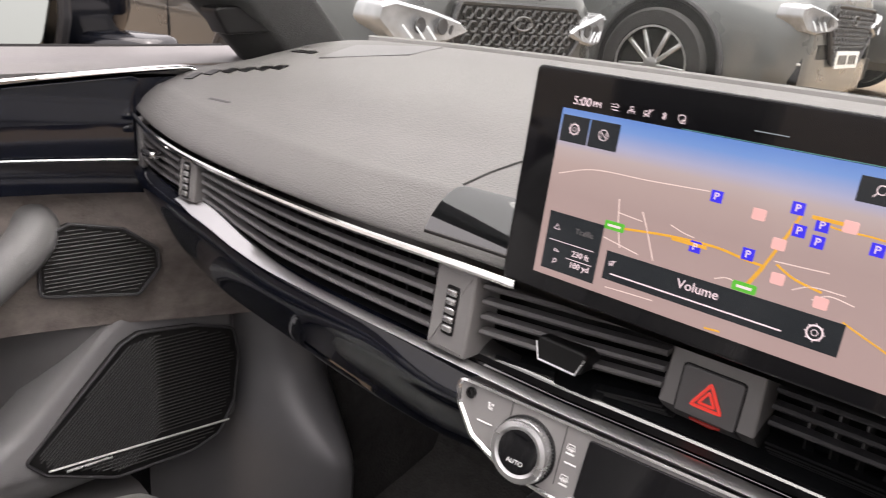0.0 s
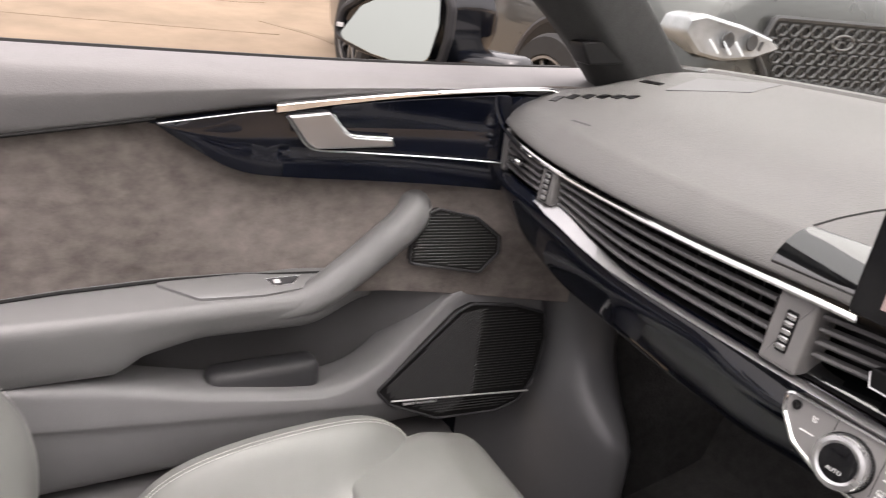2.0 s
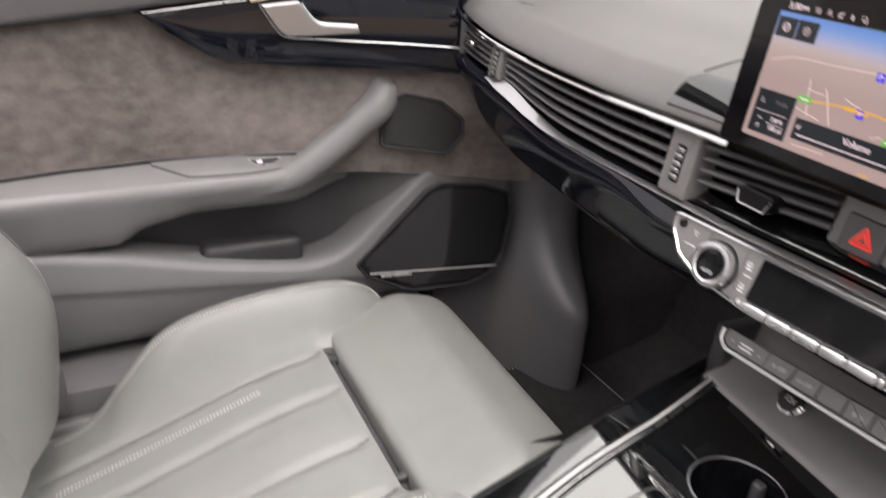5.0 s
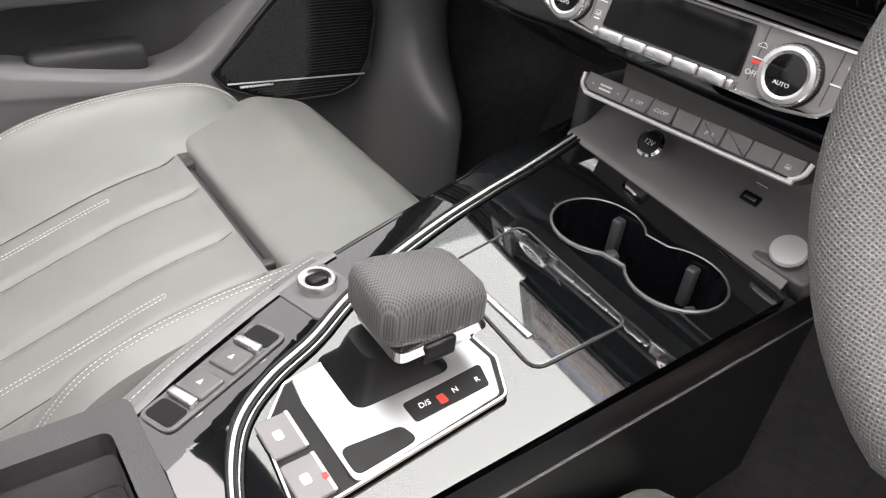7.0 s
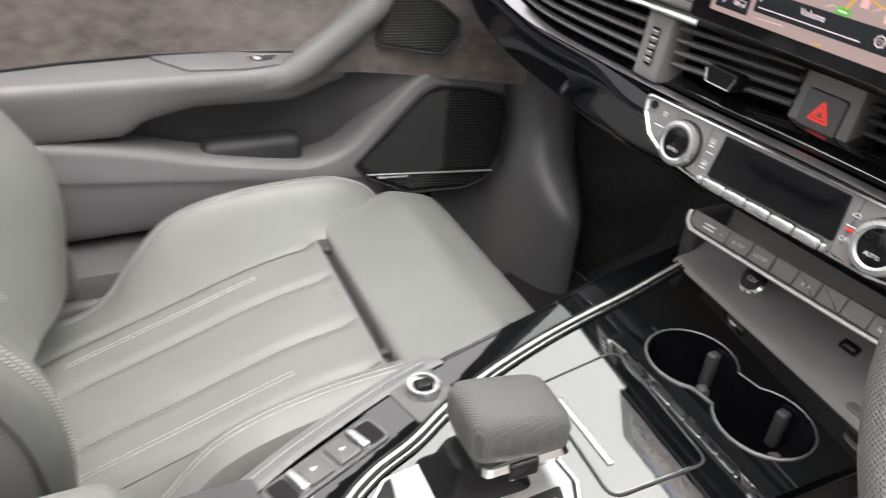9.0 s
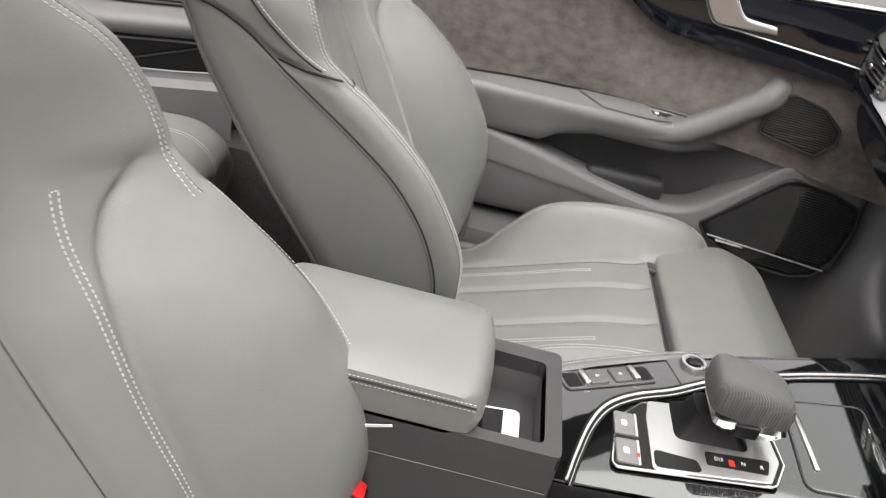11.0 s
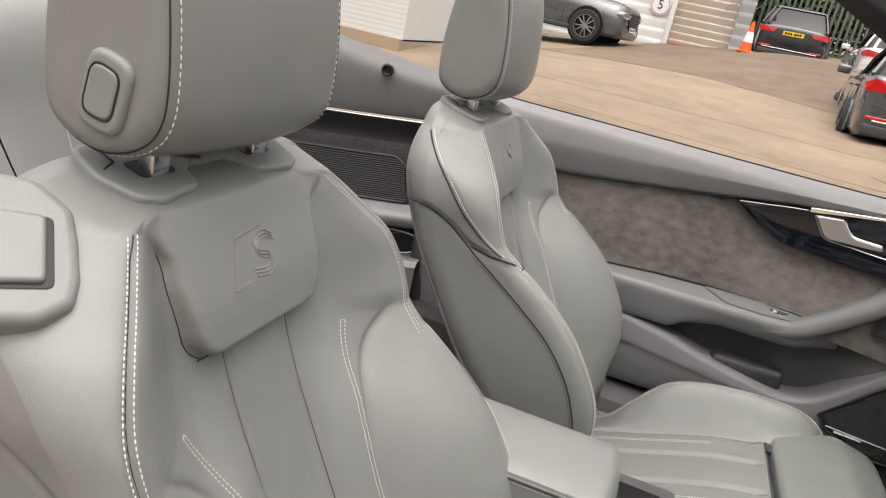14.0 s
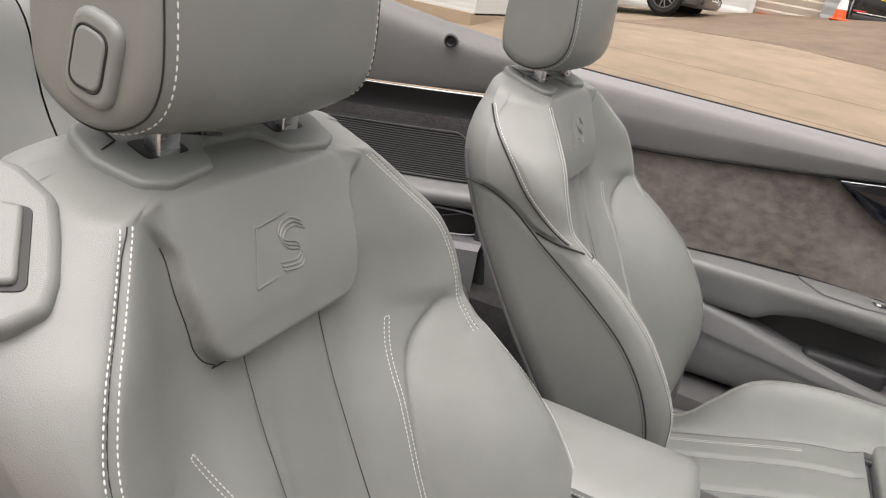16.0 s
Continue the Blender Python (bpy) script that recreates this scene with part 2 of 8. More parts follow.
def rounded(corners, r, n=5):
    """A polygon with its corners rounded; r is one radius or one for each corner."""
    c = np.array(corners, float)
    out = []
    rs = np.broadcast_to(r, len(c))
    for i in range(len(c)):
        a, b, d = c[i - 1], c[i], c[(i + 1) % len(c)]
        u, w = a - b, d - b
        lu, lw = np.linalg.norm(u), np.linalg.norm(w)
        u, w = u / lu, w / lw
        k = min(rs[i] / max(0.15, math.tan(math.acos(max(-1, min(1, u @ w))) / 2)), lu * 0.48, lw * 0.48)
        for f in np.linspace(0, 1, n):
            out.append((1 - f) ** 2 * (b + u * k) + 2 * f * (1 - f) * b + f * f * (b + w * k))
    return np.array(out)


def slab(poly, depth, bevel=0.001, m=None, steps=3):
    """A plate: poly in its xy plane, its top at z = 0 with rounded edges, depth below."""
    p = np.array(poly, float)
    if 0.5 * (p[:, 0] * np.roll(p[:, 1], -1) - np.roll(p[:, 0], -1) * p[:, 1]).sum() < 0:
        p = p[::-1]
    rows = [np.column_stack([p, np.full(len(p), -depth)])]
    for i in range(steps + 1):
        a = i / steps * math.pi / 2
        q = inset(p, bevel * (1 - math.cos(a)))
        rows.append(np.column_stack([q, np.full(len(p), -bevel * (1 - math.sin(a)))]))
    rows.append(np.column_stack([inset(p, bevel + max(0.0001, min(0.0008, bevel * 0.3))), np.zeros(len(p))]))
    g = loft(rows, True, True)
    return moved(g, m) if m is not None else g


def rbox(cx, cy, cz, sx, sy, sz, bevel=0.004, m=None):
    """A box with rounded edges about a centre."""
    bm = bmesh.new()
    bmesh.ops.create_cube(bm, size=1.0, matrix=Matrix.Diagonal((sx, sy, sz, 1)))
    if bevel > 0:
        bmesh.ops.bevel(bm, geom=bm.edges[:], offset=min(bevel, sx * 0.45, sy * 0.45, sz * 0.45), segments=3, affect="EDGES", profile=0.5)
    bm.verts.index_update()
    g = np.array([v.co for v in bm.verts]) + np.array([cx, cy, cz]), [tuple(v.index for v in f.verts) for f in bm.faces]
    bm.free()
    return moved(g, m) if m is not None else g


def lathe(profile, seg=24, m=None, cap=True):
    """A turned shape: (radius, height) pairs about z."""
    a = np.arange(seg) * 2 * np.pi / seg
    rows = [np.stack([r * np.cos(a), r * np.sin(a), np.full(seg, h)], 1) for r, h in profile]
    g = loft(rows, True, cap)
    return moved(g, m) if m is not None else g


def stitches(path, pitch=0.0046, length=0.0036, r=0.0005):
    """A row of short threads along a path."""
    p = even(path, pitch)
    v, f = [], []
    for a, b in zip(p[:-1], p[1:]):
        t = b - a
        ln = np.linalg.norm(t)
        if ln < 1e-6:
            continue
        t /= ln
        w = np.cross(t, (0.3, 0.5, 0.81))
        w /= np.linalg.norm(w)
        u = np.cross(t, w)
        c = (a + b) / 2
        k = len(v)
        h = length / 2
        v += [c - t * h, c + t * h, c + (w - 0) * r - t * h * 0.5, c + u * r - t * h * 0.5, c - w * r - t * h * 0.5, c - u * r - t * h * 0.5,
              c + w * r + t * h * 0.5, c + u * r + t * h * 0.5, c - w * r + t * h * 0.5, c - u * r + t * h * 0.5]
        for i in range(4):
            j = (i + 1) % 4
            f += [(k, k + 2 + j, k + 2 + i), (k + 1, k + 6 + i, k + 6 + j), (k + 2 + i, k + 2 + j, k + 6 + j, k + 6 + i)]
    return np.array(v), f


def part(name, geo, mat, parent=None, label="", smooth=True, sharp=40):
    """One mesh object under a thing or a part."""
    me = bpy.data.meshes.new(name)
    me.from_pydata([tuple(map(float, q)) for q in geo[0]], [], geo[1])
    me.materials.append(mat)
    if smooth:
        me.polygons.foreach_set("use_smooth", [True] * len(me.polygons))
        me.set_sharp_from_angle(angle=radians(sharp))
    me.update()
    ob = new(name, me)
    if parent is not None:
        ob.parent = parent
    if label:
        ob["label"] = label
    return ob


def thing(name, label, category, group="", kind="", at=(0, 0, 0)):
    ob = new(name)
    ob.location = at
    ob.empty_display_size = 0.05
    return tagged(ob, label, category, group, kind)


def lettering(name, text, size, m, mat, parent, label="", depth=0.0002):
    """Writing in the built-in font, as a mesh; m places its centre, x along the line, z out of the face."""
    c = bpy.data.curves.new(name, "FONT")
    c.body, c.size, c.extrude = text, size, depth
    c.align_x, c.align_y = "CENTER", "CENTER"
    c.resolution_u = 3
    tmp = bpy.data.objects.new(name, c)
    scene.collection.objects.link(tmp)
    me = bpy.data.meshes.new_from_object(tmp.evaluated_get(bpy.context.evaluated_depsgraph_get()))
    bpy.data.objects.remove(tmp)
    bpy.data.curves.remove(c)
    me.transform(m)
    me.materials.clear()
    me.materials.append(mat)
    ob = new(name, me)
    ob.parent = parent
    if label:
        ob["label"] = label
    return ob


def face_pose(x, y, z, tilt=0.0, yaw=0.0):
    """A pose on a face that looks towards the car's rear: local x to the right, y up the face, z out of it. tilt leans the face back."""
    return pose(x, y, z, 90 - tilt, 0, yaw)


def sstep(q):
    q = np.clip(q, 0, 1)
    return q * q * (3 - 2 * q)


# ---- seats: x from the seat's middle, y and z of the passenger seat ----
SEAT_X, DRIVER_SHIFT = -0.365, (0.74, -0.048, -0.012)
W_BACK = table([0.38, 0.46, 0.52, 0.60, 0.66, 0.72, 0.79, 0.835, 0.875, 0.905, 0.93, 0.948], [0.225, 0.24, 0.247, 0.25, 0.25, 0.25, 0.252, 0.256, 0.248, 0.228, 0.195, 0.158])
Y_MID = table([0.38, 0.46, 0.52, 0.58, 0.655, 0.72, 0.77, 0.80, 0.83, 0.86, 0.90, 0.93, 0.955], [0.09, 0.05, 0.012, -0.022, -0.062, -0.092, -0.113, -0.125, -0.134, -0.142, -0.157, -0.170, -0.188])
Y_RIDGE = table([0.38, 0.46, 0.52, 0.58, 0.655, 0.70, 0.73, 0.75, 0.77, 0.785, 0.825, 0.863, 0.892, 0.929, 0.955], [0.135, 0.147, 0.15, 0.14, 0.094, 0.05, 0.012, -0.016, -0.044, -0.058, -0.075, -0.093, -0.117, -0.15, -0.18])
Y_REAR = table([0.38, 0.505, 0.606, 0.70, 0.763, 0.851, 0.91, 0.955], [0.02, -0.045, -0.115, -0.175, -0.21, -0.242, -0.25, -0.25])
X_RIDGE = table([0.38, 0.50, 0.60, 0.70, 0.745, 0.785, 0.825, 0.863, 0.892, 0.929, 0.95], [0.207, 0.225, 0.23, 0.228, 0.226, 0.232, 0.231, 0.215, 0.188, 0.153, 0.135])
X_CREASE = table([0.38, 0.50, 0.565, 0.645, 0.70, 0.745, 0.775, 0.80, 0.95], [0.09, 0.092, 0.095, 0.104, 0.124, 0.16, 0.195, 0.205, 0.205])
SHOULDER = table([0.38, 0.74, 0.78, 0.84, 0.89, 0.93, 0.955], [0.004, 0.004, 0.008, 0.028, 0.058, 0.062, 0.06])


PAD_W = table([0.79, 0.837, 0.872, 0.895, 0.909, 0.922, 0.94], [0.1, 0.106, 0.1135, 0.115, 0.121, 0.133, 0.148])


def pad_depth(x, z):
    """How far the moulded panel below the headrest stands out."""
    hw = PAD_W(z)
    r = 0.03
    qx, qz = np.abs(x) - hw + r, 0.809 + r - z
    d = np.hypot(np.maximum(qx, 0), np.maximum(qz, 0)) + np.minimum(np.maximum(qx, qz), 0) - r
    deep = 0.017 - 0.08 * np.maximum(0, z - 0.84)
    t = np.clip(-d / (0.011 + 0.04 * sstep((z - 0.905) / 0.03)), 0, 1)
    return np.maximum(0.009, deep) * sstep((0.95 - z) / 0.022) * (1 - (1 - t) ** 2.6)


def seam_x(z):
    return 0.05 + 0.012 * (z - 0.6)


def back_y(x, z):
    """The front face of the backrest."""
    x, z = np.asarray(x, float), np.asarray(z, float)
    w, a = W_BACK(z), np.abs(x)
    yc, yr, xr, xc = Y_MID(z), Y_RIDGE(z), X_RIDGE(z), X_CREASE(z)
    up = sstep((z - 0.70) / 0.10)
    low = 0.26 * sstep((a - 0.03) / np.maximum(xc - 0.03, 0.02)) + 0.74 * np.sin(np.pi / 2 * np.clip((a - xc) / np.maximum(xr - xc, 0.01), 0, 1))
    high = sstep((a - 0.108) / (xr - 0.108)) ** 0.9
    y = yc + (yr - yc) * (low * (1 - up) + high * up)
    y = y - SHOULDER(z) * np.clip((a - xr) / np.maximum(w - xr, 0.008), 0, 1.1) ** 1.7
    fade = sstep((0.81 - z) / 0.012) * sstep((z - 0.40) / 0.03)
    y = y - fade * 0.0045 * np.exp(-((a - seam_x(z)) / 0.005) ** 2)
    y = y + fade * 0.004 * np.exp(-(x / 0.03) ** 2)
    y = y - 0.004 * np.exp(-((a - xc) / 0.006) ** 2) * sstep((0.79 - z) / 0.03) * sstep((z - 0.45) / 0.05)
    y = y - 0.009 * sstep((-x - 0.12) / 0.08) * sstep((z - 0.5) / 0.1) * sstep((0.80 - z) / 0.05)
    # welt of the shoulder ridge, and the fold where the shoulder ends over the lower bolster
    welt = sstep((z - 0.745) / 0.02) * sstep((0.93 - z) / 0.015)
    y = y - welt * 0.0035 * np.exp(-((a - xr) / 0.0035) ** 2)
    fold = sstep((a - 0.185) / 0.03)
    y = y - 0.003 * fold * np.exp(-((z - 0.752 - 0.12 * (a - 0.22)) / 0.006) ** 2)
    return y + pad_depth(x, z)


WING_Z = table([-0.3, -0.25, -0.221, -0.183, -0.145, -0.107, -0.076, -0.049, 0.2], [0.828, 0.826, 0.823, 0.818, 0.802, 0.778, 0.77, 0.768, 0.766])


def flank_x(y, z):
    """Half the width at the flank; the shoulder wing stands proud of the lower bolster."""
    y = np.asarray(y, float)
    low = np.exp(-((z - WING_Z(y) + 0.006) / 0.005) ** 2)
    return W_BACK(z) + 0.0045 * sstep((z - WING_Z(y)) / 0.007) * sstep((0.93 - z) / 0.04) - 0.0025 * low


def build_back():
    rows = []
    front = np.concatenate([-np.linspace(0.955, 0.0, 84) ** 0.9, np.linspace(0.0, 0.955, 84)[1:] ** 0.9])
    zs = np.concatenate([np.linspace(0.38, 0.70, 60)[:-1], np.linspace(0.70, 0.930, 120)])
    for z in zs:
        w, yr, yb = float(W_BACK(z)), float(Y_RIDGE(z)), float(Y_REAR(z))
        x = front * w
        f = np.stack([x, back_y(x, z)], 1)
        e = f[-1]
        ys = np.linspace(e[1] - 0.03, yb + 0.045, 16)
        back_edge = [[0.985 * w, yb + 0.03], [0.94 * w, yb + 0.006], [0.8 * w, yb]]
        side = np.vstack([[[0.985 * w, e[1] - 0.012]], np.column_stack([flank_x(ys, z), ys]), back_edge])
        plain = np.vstack([[[0.985 * w, e[1] - 0.012]], np.column_stack([np.full(len(ys), w), ys]), back_edge])
        ring = np.vstack([f, side, [[0.4 * w, yb - 0.008], [0, yb - 0.011], [-0.4 * w, yb - 0.008]], plain[::-1] * [-1, 1]])
        rows.append(np.column_stack([ring, np.full(len(ring), z)]))
    for sc, dz, lift in ((0.985, 0.002, 0.12), (0.95, 0.0042, 0.4), (0.90, 0.0055, 0.75), (0.82, 0.006, 0.95), (0.6, 0.007, 1.0)):
        last = rows[len(zs) - 1].copy()
        c = np.array([0, -0.225, 0])
        last[:, :2] = (last[:, :2] - c[:2]) * sc + c[:2]
        last[:, 2] += dz + lift * 0.30 * np.maximum(0, -0.165 - last[:, 1])
        rows.append(last)
    return loft(rows, True, True)


def on_back(points, n=60, lift=0.0006):
    q = curve(points, n)
    return np.stack([q[:, 0], back_y(q[:, 0], q[:, 1]) + lift, q[:, 1]], 1)


def build_headrest():
    prof = curve([(-0.168, 1.165), (-0.152, 1.10), (-0.146, 1.03), (-0.152, 0.995), (-0.172, 0.975), (-0.205, 0.966), (-0.24, 0.976), (-0.256, 1.0),
                  (-0.258, 1.06), (-0.25, 1.13), (-0.235, 1.175), (-0.2, 1.186)], 64, True)
    c = np.array([-0.205, 1.07])
    rows = []
    for x, s in ((-0.1365, 0.55), (-0.1365, 0.80), (-0.135, 0.87), (-0.131, 0.915), (-0.124, 0.95), (-0.11, 0.975), (-0.08, 0.99), (-0.04, 0.998), (0, 1),
                 (0.04, 0.998), (0.08, 0.99), (0.11, 0.975), (0.124, 0.95), (0.131, 0.915), (0.135, 0.87), (0.1365, 0.80), (0.1365, 0.55)):
        q = (prof - c) * s + c + [0.013, 0.003]
        lean = 0.016 * (abs(x) / 0.137) ** 2
        rows.append(np.column_stack([np.full(64, x), q[:, 0] - lean, q[:, 1]]))
    edge = (prof - c) * 0.93 + c + [0.013, 0.003]
    return loft(rows, True, True), edge


CUSH_Z = table([0.06, 0.15, 0.25, 0.375, 0.47], [0.30, 0.333, 0.368, 0.412, 0.432])
CREST_Z = table([0.06, 0.14, 0.18, 0.214, 0.275, 0.37, 0.5, 0.564, 0.60], [0.30, 0.32, 0.345, 0.39, 0.457, 0.487, 0.494, 0.474, 0.43])


def cush_z(x, y):
    x, y = np.asarray(x, float), np.asarray(y, float)
    a = np.abs(x)
    zc = CUSH_Z(y)
    y2 = np.clip(y, 0.06, 0.60)
    rise = np.maximum(CREST_Z(y2) - zc, -0.01) * np.where(x > 0, 0.85, 1.0)
    z = zc + rise * sstep((a - 0.135) / 0.075)
    fade = sstep((0.47 - y) / 0.02)
    z = z - fade * 0.006 * np.exp(-((a - 0.052) / 0.007) ** 2) + fade * 0.003 * np.exp(-(x / 0.03) ** 2)
    z = z - fade * 0.007 * np.exp(-((a - 0.138) / 0.008) ** 2)
    return z - 0.9 * np.maximum(0, a - 0.212) ** 1.25


def build_cushion():
    rows = []
    top = np.concatenate([-np.linspace(0.236, 0.0, 56), np.linspace(0.0, 0.236, 56)[1:]])
    for y in np.linspace(0.06, 0.47, 84):
        z = cush_z(top, y)
        e = z[-1]
        e2 = z[0]
        ring = [(0.243, e - 0.02), (0.245, e - 0.05), (0.235, 0.235), (0.2, 0.22), (-0.2, 0.22), (-0.235, 0.235), (-0.245, e2 - 0.05), (-0.243, e2 - 0.02)]
        r = np.vstack([np.stack([top, z], 1), ring])
        rows.append(np.column_stack([r[:, 0], np.full(len(r), y), r[:, 1]]))
    main = loft(rows, True, True)
    return main


def build_side_bolster():
    """The front end of one raised cushion edge, which runs on past the thigh pad."""
    rows = []
    for y in np.linspace(0.465, 0.603, 26):
        drop = 0.03 * max(0, (y - 0.585) / 0.018) ** 2
        xs = np.linspace(0.14, 0.236, 20)
        zz = cush_z(-xs, np.minimum(y, 0.60)) - drop
        ring = [(0.14, 0.33)] + list(zip(xs, zz)) + [(0.243, zz[-1] - 0.02), (0.245, zz[-1] - 0.06), (0.235, 0.31)]
        rows.append([(x, y, z) for x, z in ring])
    return loft(rows, True, True)


def build_thigh_pad():
    rows = []
    prof = rounded([(0.484, 0.33), (0.484, 0.443), (0.60, 0.474), (0.682, 0.452), (0.702, 0.37), (0.67, 0.32)], [0.02, 0.016, 0.06, 0.045, 0.03, 0.03], 7)
    c = np.array([0.585, 0.40])
    for x, s in ((-0.206, 0.6), (-0.205, 0.74), (-0.201, 0.85), (-0.193, 0.93), (-0.18, 0.975), (-0.16, 0.995), (-0.1, 1.0), (0, 1.0), (0.1, 1.0), (0.16, 0.995), (0.18, 0.975), (0.193, 0.93), (0.201, 0.85), (0.205, 0.74), (0.206, 0.6)):
        q = (prof - c) * s + c
        rows.append(np.column_stack([np.full(len(q), x), q[:, 0], q[:, 1]]))
    return loft(rows, True, True)


def seat(label, buckle=False):
    s = thing("car_seat", label, "car seat", "front seats")
    part("backrest", build_back(), LEATHER, s, sharp=85)
    for k in (-1, 1):
        # double rows from shoulder to lap, and the ends that join them
        top = [(0.14 * k, 0.772), (0.122 * k, 0.735), (0.106 * k, 0.695), (0.093 * k, 0.64), (0.088 * k, 0.57), (0.088 * k, 0.45)]
        a = on_back([(x - 0.0028, z) for x, z in top])
        b = on_back([(x + 0.0028, z) for x, z in top])
        part("stitching", join(stitches(a), stitches(b), stitches([a[0], b[0]], 0.003, 0.0025)), THREAD, s, "pale double stitching")
        # flutes beside the middle
        zz = np.linspace(0.45, 0.806, 50)
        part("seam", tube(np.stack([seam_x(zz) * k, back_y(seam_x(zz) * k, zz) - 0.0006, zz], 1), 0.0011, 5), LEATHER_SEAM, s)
        # shoulder ridge: a double row that ends in the tip over the lower bolster
        zz = np.linspace(0.93, 0.75, 70)
        ridge = np.stack([X_RIDGE(zz) * k, zz], 1)
        for d in (-0.0045, 0.0045):
            part("stitching", stitches(on_back(ridge + [d + (0.006 if k < 0 else 0), 0], 90, 0.0005), 0.0048, 0.0036, 0.00055), THREAD, s, "pale double stitching")
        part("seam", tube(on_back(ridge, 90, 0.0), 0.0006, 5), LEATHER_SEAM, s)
        # ridge of the lower bolster
        zz = np.linspace(0.752, 0.42, 90)
        low = np.stack([X_RIDGE(zz) * k + (0.008 if k > 0 else -0.012), zz], 1)
        for d in (-0.0045, 0.0045)[:1 if k < 0 else 2]:
            part("stitching", stitches(on_back(low + [d - (0.004 if k > 0 else 0), 0], 120, 0.0013), r=0.0007 if k > 0 else 0.0004), THREAD, s, "pale double stitching")
        if k > 0:
            part("seam", tube(on_back(low, 120, 0.0003), 0.0008, 5), LEATHER_SEAM, s)
        rear = [(k * 0.952 * float(W_BACK(z)), float(Y_REAR(z)) + 0.01, z) for z in np.linspace(0.42, 0.86, 50)]
        part("piping", tube(np.array(rear), 0.003, 6), MID_PLASTIC, s, "grey edge of the backrest shell")
    # groove round the moulded panel, the shade of its edge drawn as a dark tube
    def pad_edge(z):
        return float(PAD_W(z)) + 0.0015
    right = [(pad_edge(z), z) for z in np.linspace(0.905, 0.84, 12)]
    bend = [(pad_edge(0.838) - 0.03 + 0.03 * math.cos(q), 0.838 - 0.03 * math.sin(q)) for q in np.radians((20, 45, 70, 90))]
    hemline = right + bend
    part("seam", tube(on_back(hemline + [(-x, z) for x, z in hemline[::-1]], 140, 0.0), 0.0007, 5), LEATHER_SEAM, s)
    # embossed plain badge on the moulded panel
    def strip(p, q):
        t = np.linspace(0, 1, 12)[:, None]
        return on_back(np.array(p) * (1 - t) + np.array(q) * t, 12, 0.0004)
    badge = [((-0.009, 0.9035), (0.031, 0.8995)), ((0.031, 0.8995), (0.047, 0.859)), ((0.047, 0.859), (0.02, 0.861))]
    wave = [(-0.026, 0.890), (-0.014, 0.895), (0.0, 0.893), (0.006, 0.886), (-0.001, 0.880), (-0.013, 0.8765), (-0.017, 0.870), (-0.009, 0.864), (0.012, 0.866)]
    part("badge", join(*[tube(strip(p, q), 0.0009, 5) for p, q in badge], *[tube(on_back([(x - d * 0.4, z - d) for x, z in wave], 50, 0.0002), 0.0009, 5) for d in (-0.0034, 0.0, 0.0034)]),
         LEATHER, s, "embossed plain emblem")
    # headrest, its posts and the plastic cover that they come out of
    hr, edge = build_headrest()
    head = part("headrest", hr, LEATHER, s)
    for k in (-1, 1):
        rim = np.column_stack([np.full(len(edge), 0.1275 * k), edge[:, 0] - 0.0135, edge[:, 1]])
        c = np.array([0.1275 * k, -0.2055, 1.073])
        part("piping", tube((rim - c) * [1, 1.01, 1.01] + c, 0.0007, 5, True), LEATHER_SEAM, head)
        rim2 = np.column_stack([np.full(len(edge), 0.12 * k), edge[:, 0] - 0.012, edge[:, 1]])
        part("stitching", stitches((np.vstack([rim2, rim2[:1]]) - c) * [1, 1.043, 1.036] + c, 0.0062, 0.0046, 0.0006), THREAD, head, "pale stitching")
    for x in (-0.073, 0.073):
        part("post", rbox(x, -0.201, 0.966, 0.023, 0.016, 0.05, 0.003), SATIN, head, "bright metal headrest post")
    # the cover lies on the top and reaches over its front with two lobes
    half = [(0.0, -0.203), (0.026, -0.203), (0.037, -0.195), (0.046, -0.173), (0.096, -0.166), (0.118, -0.174), (0.129, -0.208), (0.118, -0.25)]
    cover = rounded([(-x, y) for x, y in half[::-1]] + half[1:], [0.02, 0.02, 0.014, 0.014, 0.012, 0.008, 0.008, 0.004, 0.008, 0.008, 0.012, 0.014, 0.014, 0.02, 0.02], 6)
    apron = Matrix.Translation((0, -0.206, 0.956)) @ pose(0, 0, 0, -17.5, 0, 0) @ Matrix.Translation((0, 0.207, 0))
    hc = part("headrest_cover", slab(cover, 0.016, 0.0042, apron, 5), COVER, s, "moulded grey plastic cover under the headrest", sharp=60)
    for k in (-1, 1):
        part("seam", tube([apron @ Vector((0.098 * k, -0.244, 0.0004)), apron @ Vector((0.1 * k, -0.22, 0.0004)), apron @ Vector((0.115 * k, -0.214, 0.0)), apron @ Vector((0.1245 * k, -0.21, -0.003))], 0.0008, 5), LEATHER_SEAM, hc)
    for x in (-0.073, 0.073):
        part("slot", slab(rounded([(-0.021, -0.012), (0.021, -0.012), (0.021, 0.011), (-0.021, 0.011)], 0.005), 0.001, 0.0003, apron @ pose(x, -0.205, 0.0007)), BLACK, s, "dark slot round the post")
    # cushion
    cu = part("cushion", build_cushion(), LEATHER, s)
    for k in (-1, 1):
        if k < 0:
            part("bolster_end", mirrored(build_side_bolster()), LEATHER, cu)
        yy = np.linspace(0.12, 0.372, 40)
        p = np.array([(0.102 * k - 0.003, y) for y in yy])
        q = np.array([(0.102 * k + 0.003, y) for y in yy])
        fa = np.column_stack([p, cush_z(p[:, 0], p[:, 1]) + 0.0006])
        fb = np.column_stack([q, cush_z(q[:, 0], q[:, 1]) + 0.0006])
